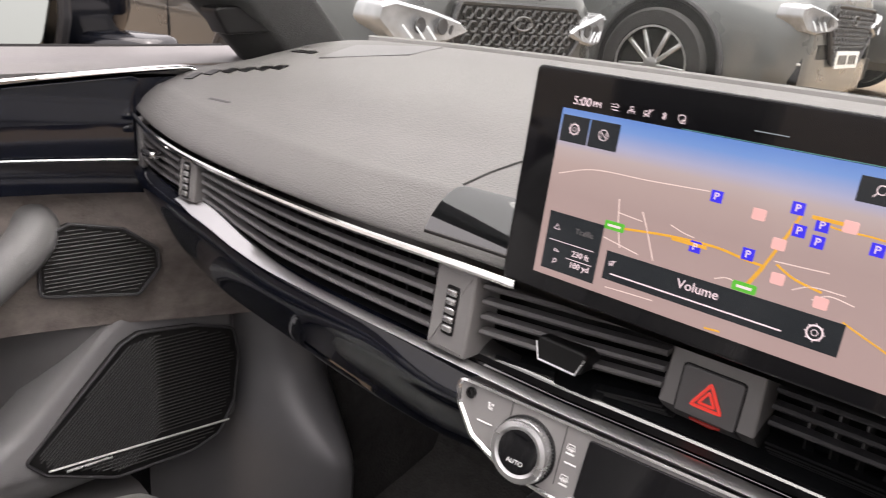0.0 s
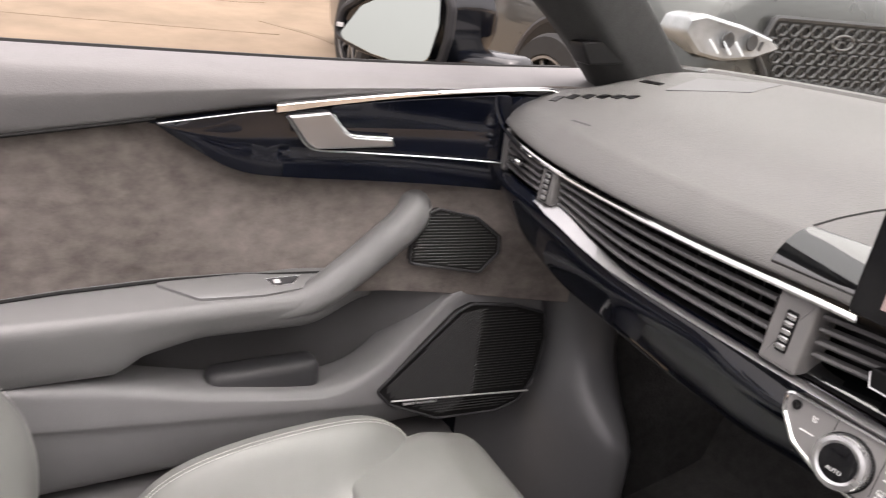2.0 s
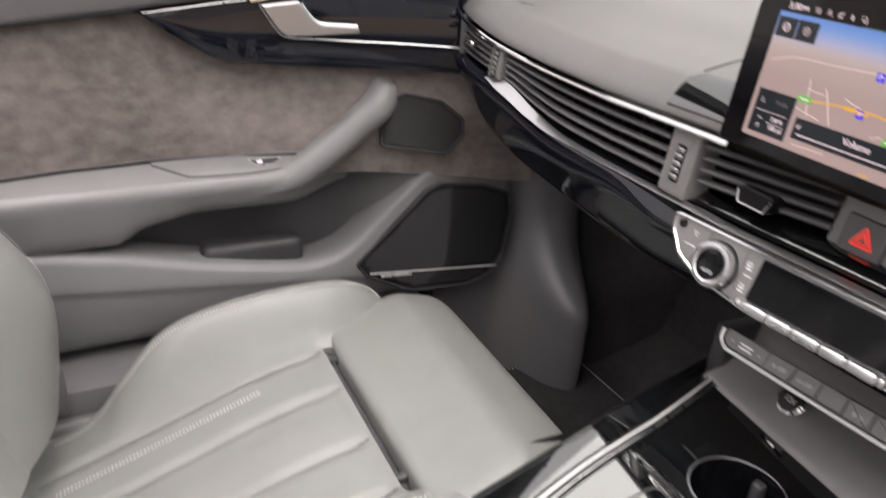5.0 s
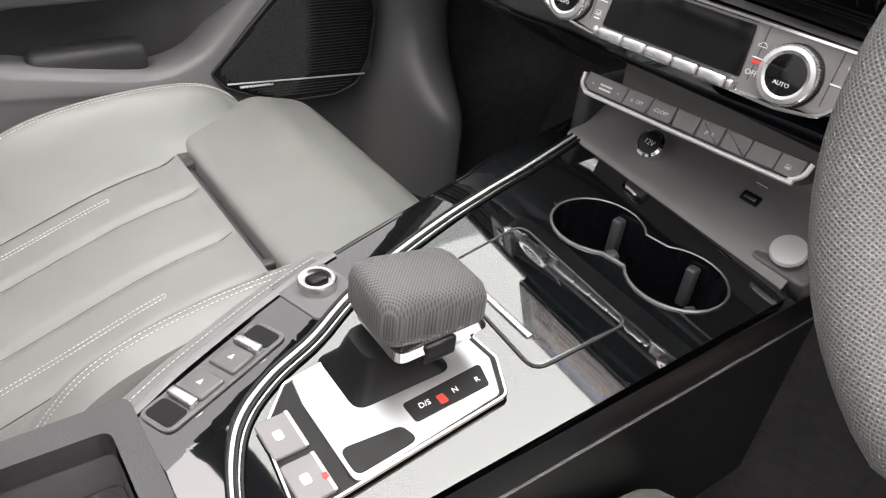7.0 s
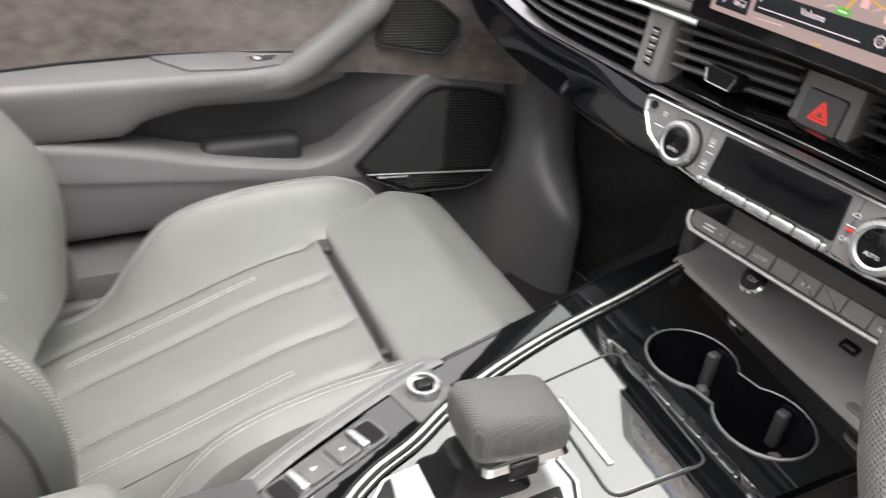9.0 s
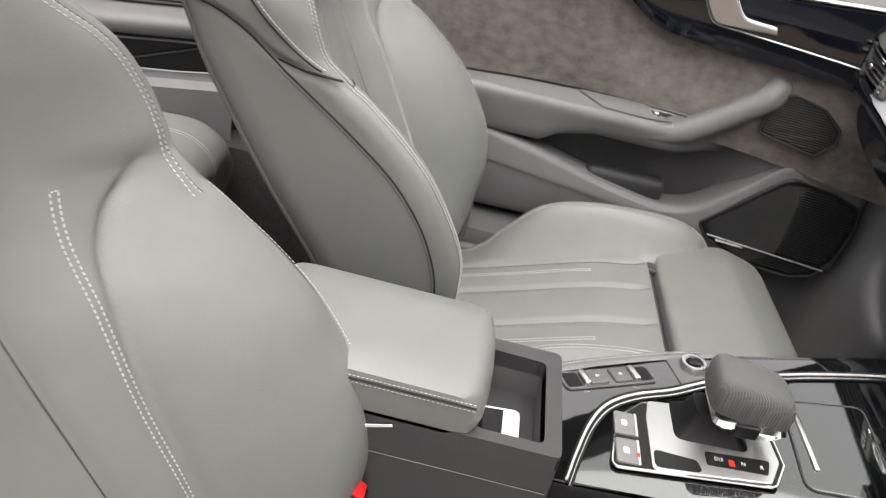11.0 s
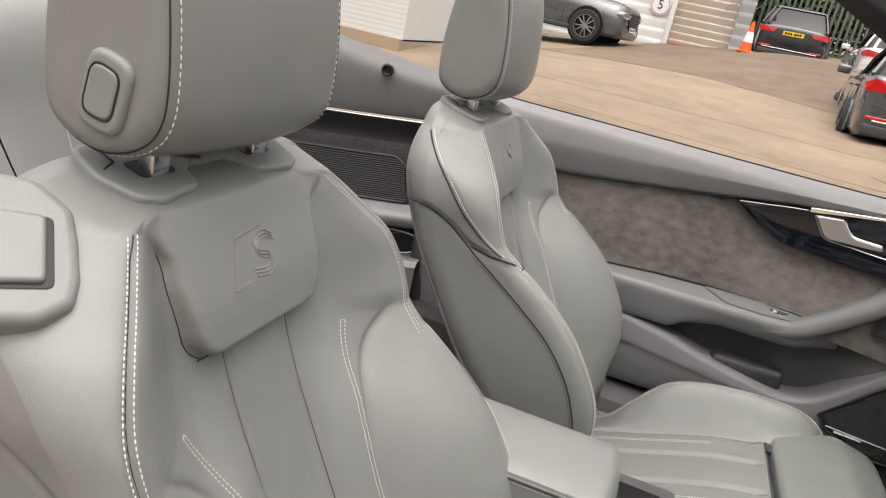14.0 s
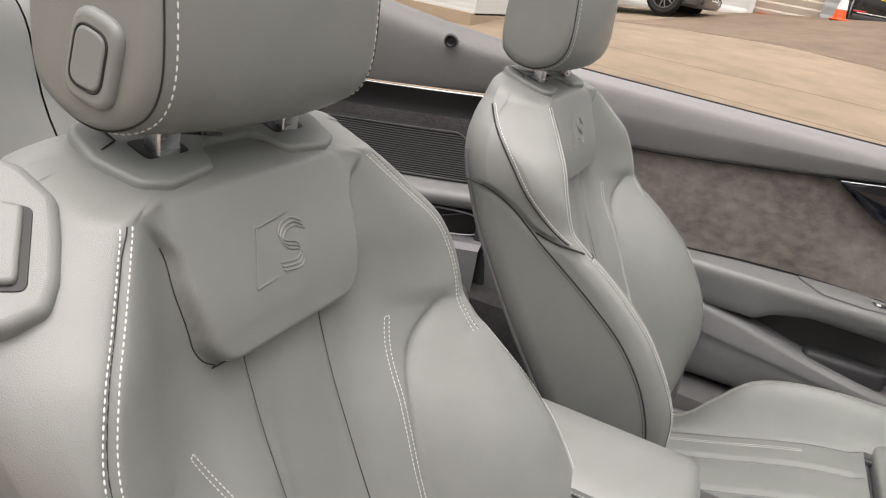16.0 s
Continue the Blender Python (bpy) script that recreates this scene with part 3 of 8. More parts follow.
        part("stitching", join(stitches(fa), stitches(fb), stitches([fa[-1], fb[-1]], 0.003, 0.0025)), THREAD, cu, "pale double stitching")
        yy = np.linspace(0.14, 0.466, 40)
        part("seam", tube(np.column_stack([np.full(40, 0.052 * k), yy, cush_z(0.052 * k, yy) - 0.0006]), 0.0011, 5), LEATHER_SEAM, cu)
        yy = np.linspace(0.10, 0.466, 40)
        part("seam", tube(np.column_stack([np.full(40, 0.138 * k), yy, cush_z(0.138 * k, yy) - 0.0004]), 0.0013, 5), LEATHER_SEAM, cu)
        yy = np.linspace(0.12, 0.585 if k < 0 else 0.465, 70)
        for x in (0.207, 0.2135):
            zz = cush_z(x * k, yy) + 0.0007
            part("stitching", stitches(np.column_stack([np.full(70, x * k), yy, zz])), THREAD, cu, "pale stitching")
    part("thigh_pad", build_thigh_pad(), LEATHER, s, "separate grey leather thigh support")
    part("slider_rail", join(*[rbox(x, 0.478, 0.425, 0.012, 0.02, 0.012, 0.003) for x in (-0.12, 0.12)], tube([(-0.185, 0.477, 0.418), (0.185, 0.477, 0.418)], 0.006, 8)), DARK_PLASTIC, s)
    part("base", rbox(0, 0.25, 0.23, 0.42, 0.44, 0.12, 0.02), DARK_PLASTIC, s, "dark plastic seat base")
    part("side_trim", rbox(-0.243, 0.21, 0.275, 0.02, 0.46, 0.10, 0.01), MID_PLASTIC, s)
    part("side_trim", rbox(0.243, 0.21, 0.275, 0.02, 0.46, 0.10, 0.01), MID_PLASTIC, s)
    part("hinge_cover", rbox(-0.25, 0.10, 0.375, 0.022, 0.09, 0.085, 0.011), MID_PLASTIC, s)
    part("hinge_cover", rbox(0.25, 0.10, 0.375, 0.022, 0.09, 0.085, 0.011), MID_PLASTIC, s)
    for x in (-0.18, 0.18):
        part("rail", rbox(x, 0.22, 0.165, 0.04, 0.56, 0.035, 0.005), DARK_PLASTIC, s)
    return s


def flank_seams(s):
    """Seams and stitching on the flank that faces the console."""
    def flank(points, n=60, out=0.0006):
        q = curve(points, n)
        return np.array([(float(flank_x(y, z)) + out, y, z) for y, z in q])
    hem = flank([(-0.228, 0.8225), (-0.183, 0.8155), (-0.145, 0.797), (-0.107, 0.769), (-0.06, 0.737), (-0.007, 0.70), (0.046, 0.658), (0.086, 0.61), (0.11, 0.563), (0.122, 0.519), (0.126, 0.45)], 110, 0.0)
    part("seam", tube(hem + [0.0002, 0, 0], 0.0012, 5), LEATHER_SEAM, s)
    part("stitching", stitches(hem[26:] + [0.0006, -0.0035, -0.003]), LEATHER_SEAM, s, "dark stitching along the flank")
    part("seam", tube(flank([(-0.105, 0.773), (-0.076, 0.7665), (-0.05, 0.765), (-0.03, 0.764)], 30, -0.0006), 0.0016, 5), LEATHER_SEAM, s)
    wing = flank([(-0.222, 0.924), (-0.206, 0.908), (-0.182, 0.884), (-0.158, 0.859), (-0.122, 0.818), (-0.086, 0.7885), (-0.054, 0.7705)], 80, 0.0004)
    part("seam", tube(wing + [0.0003, 0, 0], 0.0012, 5), LEATHER_SEAM, s)
    fa = np.linspace(0.195, 0.224, 20)
    part("seam", tube(on_back(np.stack([fa, 0.752 + 0.12 * (fa - 0.22)], 1), 30, 0.0), 0.0014, 5), LEATHER_SEAM, s)
    part("stitching", stitches(wing + [0.0012, 0.005, 0.003], 0.0048, 0.0036, 0.00065), THREAD, s, "pale stitching round the shoulder")


passenger_seat = seat("grey leather sports seat with pale stitching and headrest")
passenger_seat.location = (SEAT_X, 0, 0)
driver_seat = copy_thing(passenger_seat, pose(SEAT_X + DRIVER_SHIFT[0], DRIVER_SHIFT[1], DRIVER_SHIFT[2]))
tagged(driver_seat, "grey leather sports seat with a belt guide on its shoulder")
flank_seams(passenger_seat)
driver_head = [o for o in driver_seat.children if o.name.startswith("headrest") and not o.name.startswith("headrest_cover")][0]
bz = pose(0.1366, -0.196, 1.024, 90, 0, 90)
plate_b = rounded([(-0.019, -0.02), (0.012, -0.026), (0.021, 0.018), (-0.009, 0.026)], 0.012, 6)
rb = part("release_button", join(slab(plate_b * 1.3, 0.006, 0.005, bz @ pose(0, 0, 0.006), 5), slab(plate_b * 0.82, 0.003, 0.002, bz @ pose(0, 0, 0.0075))), COVER, driver_head, "grey headrest release button", sharp=60)
part("seam", tube(np.array([bz @ Vector((x, y, 0.0062)) for x, y in plate_b * 0.86]), 0.0009, 5, True), LEATHER_SEAM, rb)
# belt guide on the driver's outer shoulder
guide = rounded([(0.003, -0.025), (0.0, 0.005), (-0.005, 0.032), (-0.03, 0.056), (-0.075, 0.058), (-0.075, -0.062), (-0.02, -0.06), (0.0, -0.046)], [0.02, 0.03, 0.016, 0.02, 0.01, 0.01, 0.02, 0.012], 6)
hole = rounded([(-0.0125, -0.036), (-0.017, 0.021), (-0.07, 0.023), (-0.066, -0.04)], 0.006, 5)
gm = Matrix(((-0.708, -0.62, 0.339, 0.189), (0.70, -0.555, 0.449, -0.1635), (-0.09, 0.555, 0.827, 0.927), (0, 0, 0, 1)))
g = part("belt_guide", slab(guide, 0.04, 0.007, gm), LEATHER, driver_seat, "grey padded belt guide")
part("guide_slot", slab(hole, 0.001, 0.0004, gm @ pose(0, 0, 0.0008)), BLACK, g)
part("guide_flap", slab((hole - [-0.04, -0.008]) * [0.86, 0.93] + [-0.0415, -0.0065], 0.006, 0.003, gm @ pose(0, 0, 0.005)), LEATHER, g, "pale flap of the belt guide")
# ---- dashboard ----
def dash_bow(x):
    """How far the dashboard's face bends forward towards the doors."""
    return 0.85 * max(0.0, abs(x) - 0.52) ** 2 + 0.07 * min(0.3, max(0.0, x + 0.08))


def vent_bow(x):
    """The vents' own face, which lies further forward under the display."""
    return dash_bow(x) + 0.033 * min(1.0, max(0.0, (x + 0.165) / 0.16))


LOW_Z = table([-0.68, -0.64, -0.59, -0.54, -0.49, -0.40, -0.30, -0.2, -0.12, 0.12, 0.3, 0.7], [0.768, 0.745, 0.724, 0.709, 0.698, 0.691, 0.684, 0.682, 0.685, 0.687, 0.70, 0.72])
TRIM_Z = table([-0.68, -0.51, -0.43, -0.36, -0.22, 0.0, 0.25, 0.7], [0.80, 0.792, 0.777, 0.769, 0.769, 0.774, 0.775, 0.79])
LIP_Z = table([-0.68, -0.6, -0.47, -0.3, -0.12, 0.1, 0.3, 0.7], [0.862, 0.852, 0.842, 0.84, 0.846, 0.846, 0.846, 0.855])
BACK_Y = table([-0.72, -0.66, -0.58, -0.45, -0.2, 0.2, 0.6, 0.75], [0.90, 0.98, 1.06, 1.12, 1.17, 1.17, 1.08, 0.95])
def dash_line(x):
    """The upper skin from its lip, over the fold, to the windscreen, as (y, z)."""
    b, lip, by = dash_bow(x), float(LIP_Z(x)), float(BACK_Y(x))
    e = 0.012 * max(0.0, (abs(x) - 0.6) / 0.08) ** 2
    low = curve([(0.735 + b, lip - 0.006), (0.7165 + b, lip + 0.0005), (0.7155 + b, lip + 0.006), (0.719 + b, lip + 0.013 - e * 0.3)], 14)
    face = curve([(0.719 + b, lip + 0.013 - e * 0.3), (0.7285 + b, lip + 0.0255 - e * 0.6), (0.739 + b, lip + 0.0365 - e)], 8)[1:]
    top = curve([(0.739 + b, lip + 0.0365 - e), (0.785 + b, lip + 0.0565 - e * 1.5), (0.86 + b * 0.6, 0.925 - e * 2), (0.5 * (by + 0.88), 0.941 - e * 2), (by, 0.944 - e * 2), (by + 0.02, 0.93 - e * 2)], 44)[1:]
    return np.vstack([low, face, top])


dashboard = thing("dashboard", "grey soft-skinned dashboard with piano black trim and long air vents", "dashboard")
XS = np.linspace(-0.685, 0.72, 90)
rows = []
for x in XS:
    rows.append([(x, y, z) for y, z in dash_line(x)])
part("dash_top", loft(rows), DASH_SKIN, dashboard, "soft grey grained upper skin")
part("chrome_strip", tube([(x, 0.712 + dash_bow(x), float(LIP_Z(x)) - 0.005) for x in np.linspace(-0.665, -0.12, 50)], 0.003, 8), CHROME, dashboard, "bright metal strip above the vents")
part("chrome_strip", tube([(x, 0.712 + dash_bow(x), float(LIP_Z(x)) - 0.005) for x in np.linspace(0.165, 0.66, 40)], 0.003, 8), CHROME, dashboard)
# recessed vent channel behind the slats
rows = []
for x in XS:
    b, lip, tr = vent_bow(x), float(LIP_Z(x)) - 0.008, float(TRIM_Z(x))
    rows.append([(x, 0.716 + dash_bow(x), lip), (x, 0.716 + b, lip), (x, 0.765 + b, lip - 0.004), (x, 0.77 + b, tr + 0.012), (x, 0.72 + b, tr + 0.004), (x, 0.718 + dash_bow(x), tr + 0.004)])
part("vent_channel", loft(rows), BLACK, dashboard)


def slat(x0, x1, f, depth=0.007, n=30, thick=0.0017):
    """One vent blade between lip and trim at the height share f."""
    r = []
    for x in np.linspace(x0, x1, n):
        b, lip, tr = vent_bow(x), float(LIP_Z(x)) - 0.01, float(TRIM_Z(x)) + 0.006
        z = tr + (lip - tr) * f
        r.append([(x, 0.716 + b, z - thick), (x, 0.7145 + b, z), (x, 0.716 + b, z + thick), (x, 0.716 + b + depth, z + thick + 0.0005), (x, 0.716 + b + depth, z - thick + 0.0005)])
    return loft(r, True, True)


for x0, x1 in ((-0.502, -0.192), (-0.15, -0.028), (0.034, 0.21), (-0.645, -0.545)):
    for f in (0.14, 0.37, 0.6, 0.83) if x1 < -0.19 else (0.31, 0.5, 0.69, 0.88):
        part("slat", slat(x0, x1, f, thick=0.0016 if x0 > 0 else 0.002), DARK_PLASTIC if x0 > 0 else VENT_GREY, dashboard)
for x0, x1, k in ((-0.49, -0.2, 20), (0.052, 0.205, 12)):
    for x in np.linspace(x0, x1, k):
        part("vent_fin", rbox(x, 0.740 + vent_bow(x), 0.5 * (float(LIP_Z(x)) + float(TRIM_Z(x))), 0.0025 if x < 0 else 0.0014, 0.024, 0.05, 0), BLACK if x < 0 else MID_PLASTIC, dashboard)
for x, w in ((-0.171, 0.036), (-0.523, 0.03)):
    z = 0.5 * (float(LIP_Z(x)) + float(TRIM_Z(x))) - 0.002
    h = float(LIP_Z(x)) - float(TRIM_Z(x)) - 0.012
    m = face_pose(x, 0.711 + dash_bow(x), z, 6)
    p = part("vent_wheel_housing", slab(rounded([(-w / 2, -h / 2), (w / 2, -h / 2), (w / 2, h / 2), (-w / 2, h / 2)], 0.003), 0.03, 0.0025, m), BUTTON_GREY, dashboard, "grey housing of a vent thumbwheel")
    part("wheel_window", slab(rounded([(-0.0055, -0.018), (0.0055, -0.018), (0.0055, 0.018), (-0.0055, 0.018)], 0.002), 0.001, 0.0003, m @ pose(0, 0, 0.0008)), BLACK, p)
    s = [rbox(0, i * 0.0066, 0.001, 0.0085, 0.0046, 0.003, 0.001, m) for i in range(-2, 3)]
    part("thumbwheel", join(*s), SATIN, p, "ribbed metal thumbwheel")
m = face_pose(-0.086, 0.705 + vent_bow(-0.086) - dash_bow(-0.086), 0.806, 5)
p = part("vent_tab", slab(rounded([(-0.019, 0.004), (0.019, 0.004), (0.016, -0.012), (-0.016, -0.012)], 0.004), 0.02, 0.002, m), BLACK, dashboard)
part("tab_edge", tube(np.array([m @ Vector(q) for q in ((-0.018, 0, 0.001), (-0.014, -0.011, 0.002), (0.014, -0.011, 0.002), (0.018, 0, 0.001))]), 0.0008, 6), SATIN, p)
for x, z in ((-0.598, 0.828), (0.135, 0.812)):
    part("vent_tab", rbox(x, 0.708 + vent_bow(x), z, 0.026, 0.012, 0.008, 0.003), CHROME, dashboard, "bright vent tab")
# lacquered shelf below the middle vents
rows = []
for x in np.linspace(-0.19, 0.25, 40):
    tr, b = float(TRIM_Z(x)), dash_bow(x) + 0.007 * math.exp(-(x / 0.18) ** 6)
    rows.append(curve([(x, 0.716 + b, tr - 0.001), (x, 0.722 + b, tr + 0.006), (x, 0.735 + b, tr + 0.0125), (x, 0.75 + b, tr + 0.016), (x, 0.772 + b, tr + 0.017)], 14))
part("vent_shelf", loft(rows), GLOSS_BLACK, dashboard, "piano black shelf under the middle vents")
# end cap of the outer vent
part("vent_cap", rbox(-0.652, 0.722 + dash_bow(-0.652), 0.828, 0.014, 0.02, 0.058, 0.005), MID_PLASTIC, dashboard)
# metal spear below the vents
sp = []
for x in np.linspace(-0.54, 0.62, 80):
    w = 0.0012 + 0.006 * sstep((x + 0.54) / 0.04) * (1 - 0.92 * sstep((x + 0.51) / 0.2))
    z, y = float(TRIM_Z(x)) + 0.001, 0.709 + dash_bow(x)
    sp.append([(x, y + 0.004 + 0.9 * w, z + w), (x, y + 0.0022 + 0.7 * w, z + w), (x, y - 0.002 - 0.4 * w, z - w * 0.75), (x, y - 0.001 - 0.4 * w, z - w), (x, y + 0.006, z - w)])
part("metal_spear", loft(sp, True, True), BRUSHED, dashboard, "bright tapering trim spear")
# lacquered band
rows = []
for x in XS:
    b, tr, lo = dash_bow(x) + 0.007 * math.exp(-(x / 0.18) ** 6), float(TRIM_Z(x)), float(LOW_Z(x))
    k = float(sstep((x + 0.26) / 0.1))
    rows.append(curve([(x, 0.722 + b + 0.010 * k, tr + 0.004), (x, 0.711 + b + 0.007 * k, tr - 0.004 - 0.008 * k), (x, 0.708 + b - 0.001 * k, tr - (0.02 + 0.008 * k) * (tr - lo) / 0.085), (x, 0.714 + b, 0.5 * (tr + lo)), (x, 0.727 + b, lo + 0.012 * (tr - lo) / 0.085), (x, 0.735 + b, lo + 0.002), (x, 0.742 + b, lo + 0.001)], 28))
part("lacquer_band", loft(rows), NAVY, dashboard, "piano black lacquered band")
# underside running back over the footwell; black stands for the shade on it
rows = []
for x in np.linspace(-0.68, -0.16, 24):
    b, lo = dash_bow(x), float(LOW_Z(x))
    rows.append(curve([(x, 0.738 + b, lo + 0.004), (x, 0.75 + b, lo - 0.004), (x, 0.79 + b, lo - 0.03), (x, 0.86, lo - 0.065), (x, 0.97, lo - 0.10), (x, 1.10, lo - 0.12)], 18))
part("underside", loft(rows), BLACK, dashboard, "dark underside over the footwell")
part("glovebox_latch", rbox(-0.300, 0.738, 0.690, 0.008, 0.006, 0.004, 0.0015), SATIN, dashboard)
rows = []
for x in np.linspace(0.16, 0.70, 12):
    rows.append([(x, 0.755, 0.69), (x, 0.82, 0.60), (x, 0.92, 0.46), (x, 1.05, 0.42)])
part("driver_knee_panel", loft(rows), DARK_PLASTIC, dashboard)
# instrument hood
rows = []
for x in np.linspace(0.19, 0.56, 24):
    k = 1 - ((x - 0.375) / 0.19) ** 4
    rows.append(curve([(x, 0.80, 0.86), (x, 0.745, 0.90 + 0.085 * k), (x, 0.76, 0.91 + 0.087 * k), (x, 0.85, 0.915 + 0.07 * k), (x, 0.98, 0.93)], 20))
part("instrument_hood", loft(rows), DASH_SKIN, dashboard)
part("instrument_panel", slab(rounded([(-0.16, -0.06), (0.16, -0.06), (0.16, 0.06), (-0.16, 0.06)], 0.02), 0.02, 0.003, face_pose(0.375, 0.78, 0.90, 12)), SCREEN_BLACK, dashboard)
# airbag mark, demister slots and speaker on the top
def dash_z(x, y):
    q = dash_line(x)[6:-4]
    return float(np.interp(y, q[:, 0], q[:, 1]))


def dash_patch(poly, lift=0.001, thick=0.002):
    top = [(x, y, dash_z(x, y) + lift) for x, y in poly]
    low = [(x, y, z - thick) for x, y, z in top]
    return loft([low, top], True, True)


for f in np.linspace(0, 1, 6):
    x, y = -0.618 + 0.07 * f, 0.768 + 0.075 * f - 0.012 * f * f
    part("demister_slot", dash_patch([(x - 0.006, y), (x + 0.006, y + 0.002), (x + 0.004, y + 0.016), (x - 0.006, y + 0.013)], 0.0012), BLACK, dashboard)
part("sun_sensor_slot", dash_patch([(-0.602, 0.893), (-0.572, 0.90), (-0.574, 0.91), (-0.602, 0.903)], 0.0012), BLACK, dashboard)
part("dash_speaker", dash_patch(rounded([(-0.545, 0.885), (-0.575, 0.97), (-0.52, 1.07), (-0.488, 0.975)], 0.004), 0.0015, 0.003), MID_PLASTIC, dashboard, "flush speaker grille by the windscreen")
part("windscreen_strip", tube([(x, float(BACK_Y(x)) + 0.005, 0.944) for x in np.linspace(-0.62, 0.62, 60)], 0.009, 8, flat=0.7), DASH_SKIN, dashboard)
part("airbag_mark", dash_patch([(-0.551, 0.753), (-0.521, 0.758), (-0.521, 0.7605), (-0.551, 0.7555)], 0.0003, 0.0006), DARK_PLASTIC, dashboard, "small embossed mark that cannot be read")
# hood of the display's foot with its glossy front
rows = []
for y, x0, x1 in ((0.7165, -0.207, 0.207), (0.7175, -0.207, 0.207), (0.722, -0.207, 0.207), (0.728, -0.206, 0.206), (0.735, -0.204, 0.204), (0.741, -0.2, 0.2), (0.7435, -0.195, 0.195), (0.744, -0.19, 0.19)):
    rows.append([(x, y + dash_bow(x), dash_z(x, y + dash_bow(x)) + 0.0022) for x in np.linspace(x0, x1, 24)])
rows = [[(x, y, z - 0.004) for x, y, z in rows[0]]] + rows + [[(x, y, z - 0.004) for x, y, z in rows[-1]]]
part("display_foot_front", loft(rows), GLOSS_BLACK, dashboard, "glossy black front of the display's foot", sharp=50)
arc = curve([(-0.2, 0.747), (-0.188, 0.77), (-0.165, 0.80), (-0.12, 0.82), (0.0, 0.828), (0.12, 0.82), (0.165, 0.80), (0.188, 0.77), (0.2, 0.747)], 60)
part("display_foot_line", tube(np.array([(x, y, dash_z(x, y) + 0.0002) for x, y in arc]), 0.0012, 5), LEATHER_SEAM, dashboard)

# ---- centre display ----
display = thing("centre_display", "wide touch display in a black bezel showing a road map", "display")
SC = face_pose(0.012, 0.7125, 0.9135, 5.2, 1.5)
SW, SH = 0.275, 0.131
part("bezel", slab(rounded([(-SW / 2, -SH / 2), (SW / 2, -SH / 2), (SW / 2, SH / 2), (-SW / 2, SH / 2)], 0.004), 0.014, 0.0012, SC), SCREEN_BLACK, display, "glossy black bezel")
part("rear_shell", slab(rounded([(-SW / 2 + 0.01, -SH / 2 + 0.01), (SW / 2 - 0.01, -SH / 2 + 0.01), (SW / 2 - 0.01, SH / 2 - 0.01), (-SW / 2 + 0.01, SH / 2 - 0.01)], 0.01), 0.03, 0.001, SC @ pose(0, 0, -0.0135)), BLACK, display)


def on_screen(x, y, w, h, z=0.0, r=0.0):
    """A flat field on the display; x, y from its lower left corner in shares of its size."""
    cx, cy = (x + w / 2 - 0.5) * SW, (y + h / 2 - 0.5) * SH
    p = [(-w * SW / 2, -h * SH / 2), (w * SW / 2, -h * SH / 2), (w * SW / 2, h * SH / 2), (-w * SW / 2, h * SH / 2)]
    return slab(rounded(p, r, 4) if r else p, 0.0002, 0.00005, SC @ pose(cx, cy, 0.0004 + z), 1)


MAP_M = bpy.data.materials.new("lit map field")
MAP_M.use_nodes = True
_b = MAP_M.node_tree.nodes["Principled BSDF"]
_tc = MAP_M.node_tree.nodes.new("ShaderNodeTexCoord")
_sep = MAP_M.node_tree.nodes.new("ShaderNodeSeparateXYZ")
_rmp = MAP_M.node_tree.nodes.new("ShaderNodeValToRGB")
_mr = MAP_M.node_tree.nodes.new("ShaderNodeMapRange")
_mr.inputs["From Min"].default_value, _mr.inputs["From Max"].default_value = 0.858, 0.962
MAP_M.node_tree.links.new(_tc.outputs["Object"], _sep.inputs["Vector"])
MAP_M.node_tree.links.new(_sep.outputs["Z"], _mr.inputs["Value"])
MAP_M.node_tree.links.new(_mr.outputs["Result"], _rmp.inputs["Fac"])
_e = _rmp.color_ramp.elements
_e[0].position, _e[0].color = 0.0, (0.55, 0.40, 0.37, 1)
_e[1].position, _e[1].color = 1.0, (0.08, 0.25, 0.75, 1)
for _p, _c in ((0.50, (0.52, 0.39, 0.36)), (0.66, (0.58, 0.45, 0.41)), (0.74, (0.62, 0.52, 0.5)), (0.80, (0.5, 0.53, 0.74)), (0.89, (0.2, 0.4, 0.85))):
    _n = _e.new(_p)
    _n.color = (*_c, 1)
_b.inputs["Base Color"].default_value = (0.02, 0.02, 0.02, 1)
_b.inputs["Roughness"].default_value = 0.1
MAP_M.node_tree.links.new(_rmp.outputs["Color"], _b.inputs["Emission Color"])
_b.inputs["Emission Strength"].default_value = 0.42
ROAD_Y, ROAD_P, GREEN, BLUE = glowing("yellow road", (0.85, 0.45, 0.05), 0.4), glowing("pale road", (0.75, 0.6, 0.55), 0.5), glowing("green road shield", (0.1, 0.55, 0.05), 0.4), glowing("blue parking symbol", (0.04, 0.03, 0.75), 0.5)
PANEL, WHITE_GLOW, PINK = glowing("dark map panel", (0.02, 0.025, 0.03), 0.3), glowing("white screen writing", (0.9, 0.75, 0.78), 0.45), glowing("pink symbol", (0.8, 0.45, 0.42), 0.5)
part("map", on_screen(0.08, 0.082, 0.84, 0.752), MAP_M, display, "lit road map under a blue sky")
part("status_line", on_screen(0.34, 0.836, 0.58, 0.003), glowing("teal line", (0.05, 0.2, 0.2), 0.6), display)
part("pull_bar", on_screen(0.47, 0.878, 0.06, 0.004), glowing("grey pull bar", (0.25, 0.3, 0.32), 0.4), display)


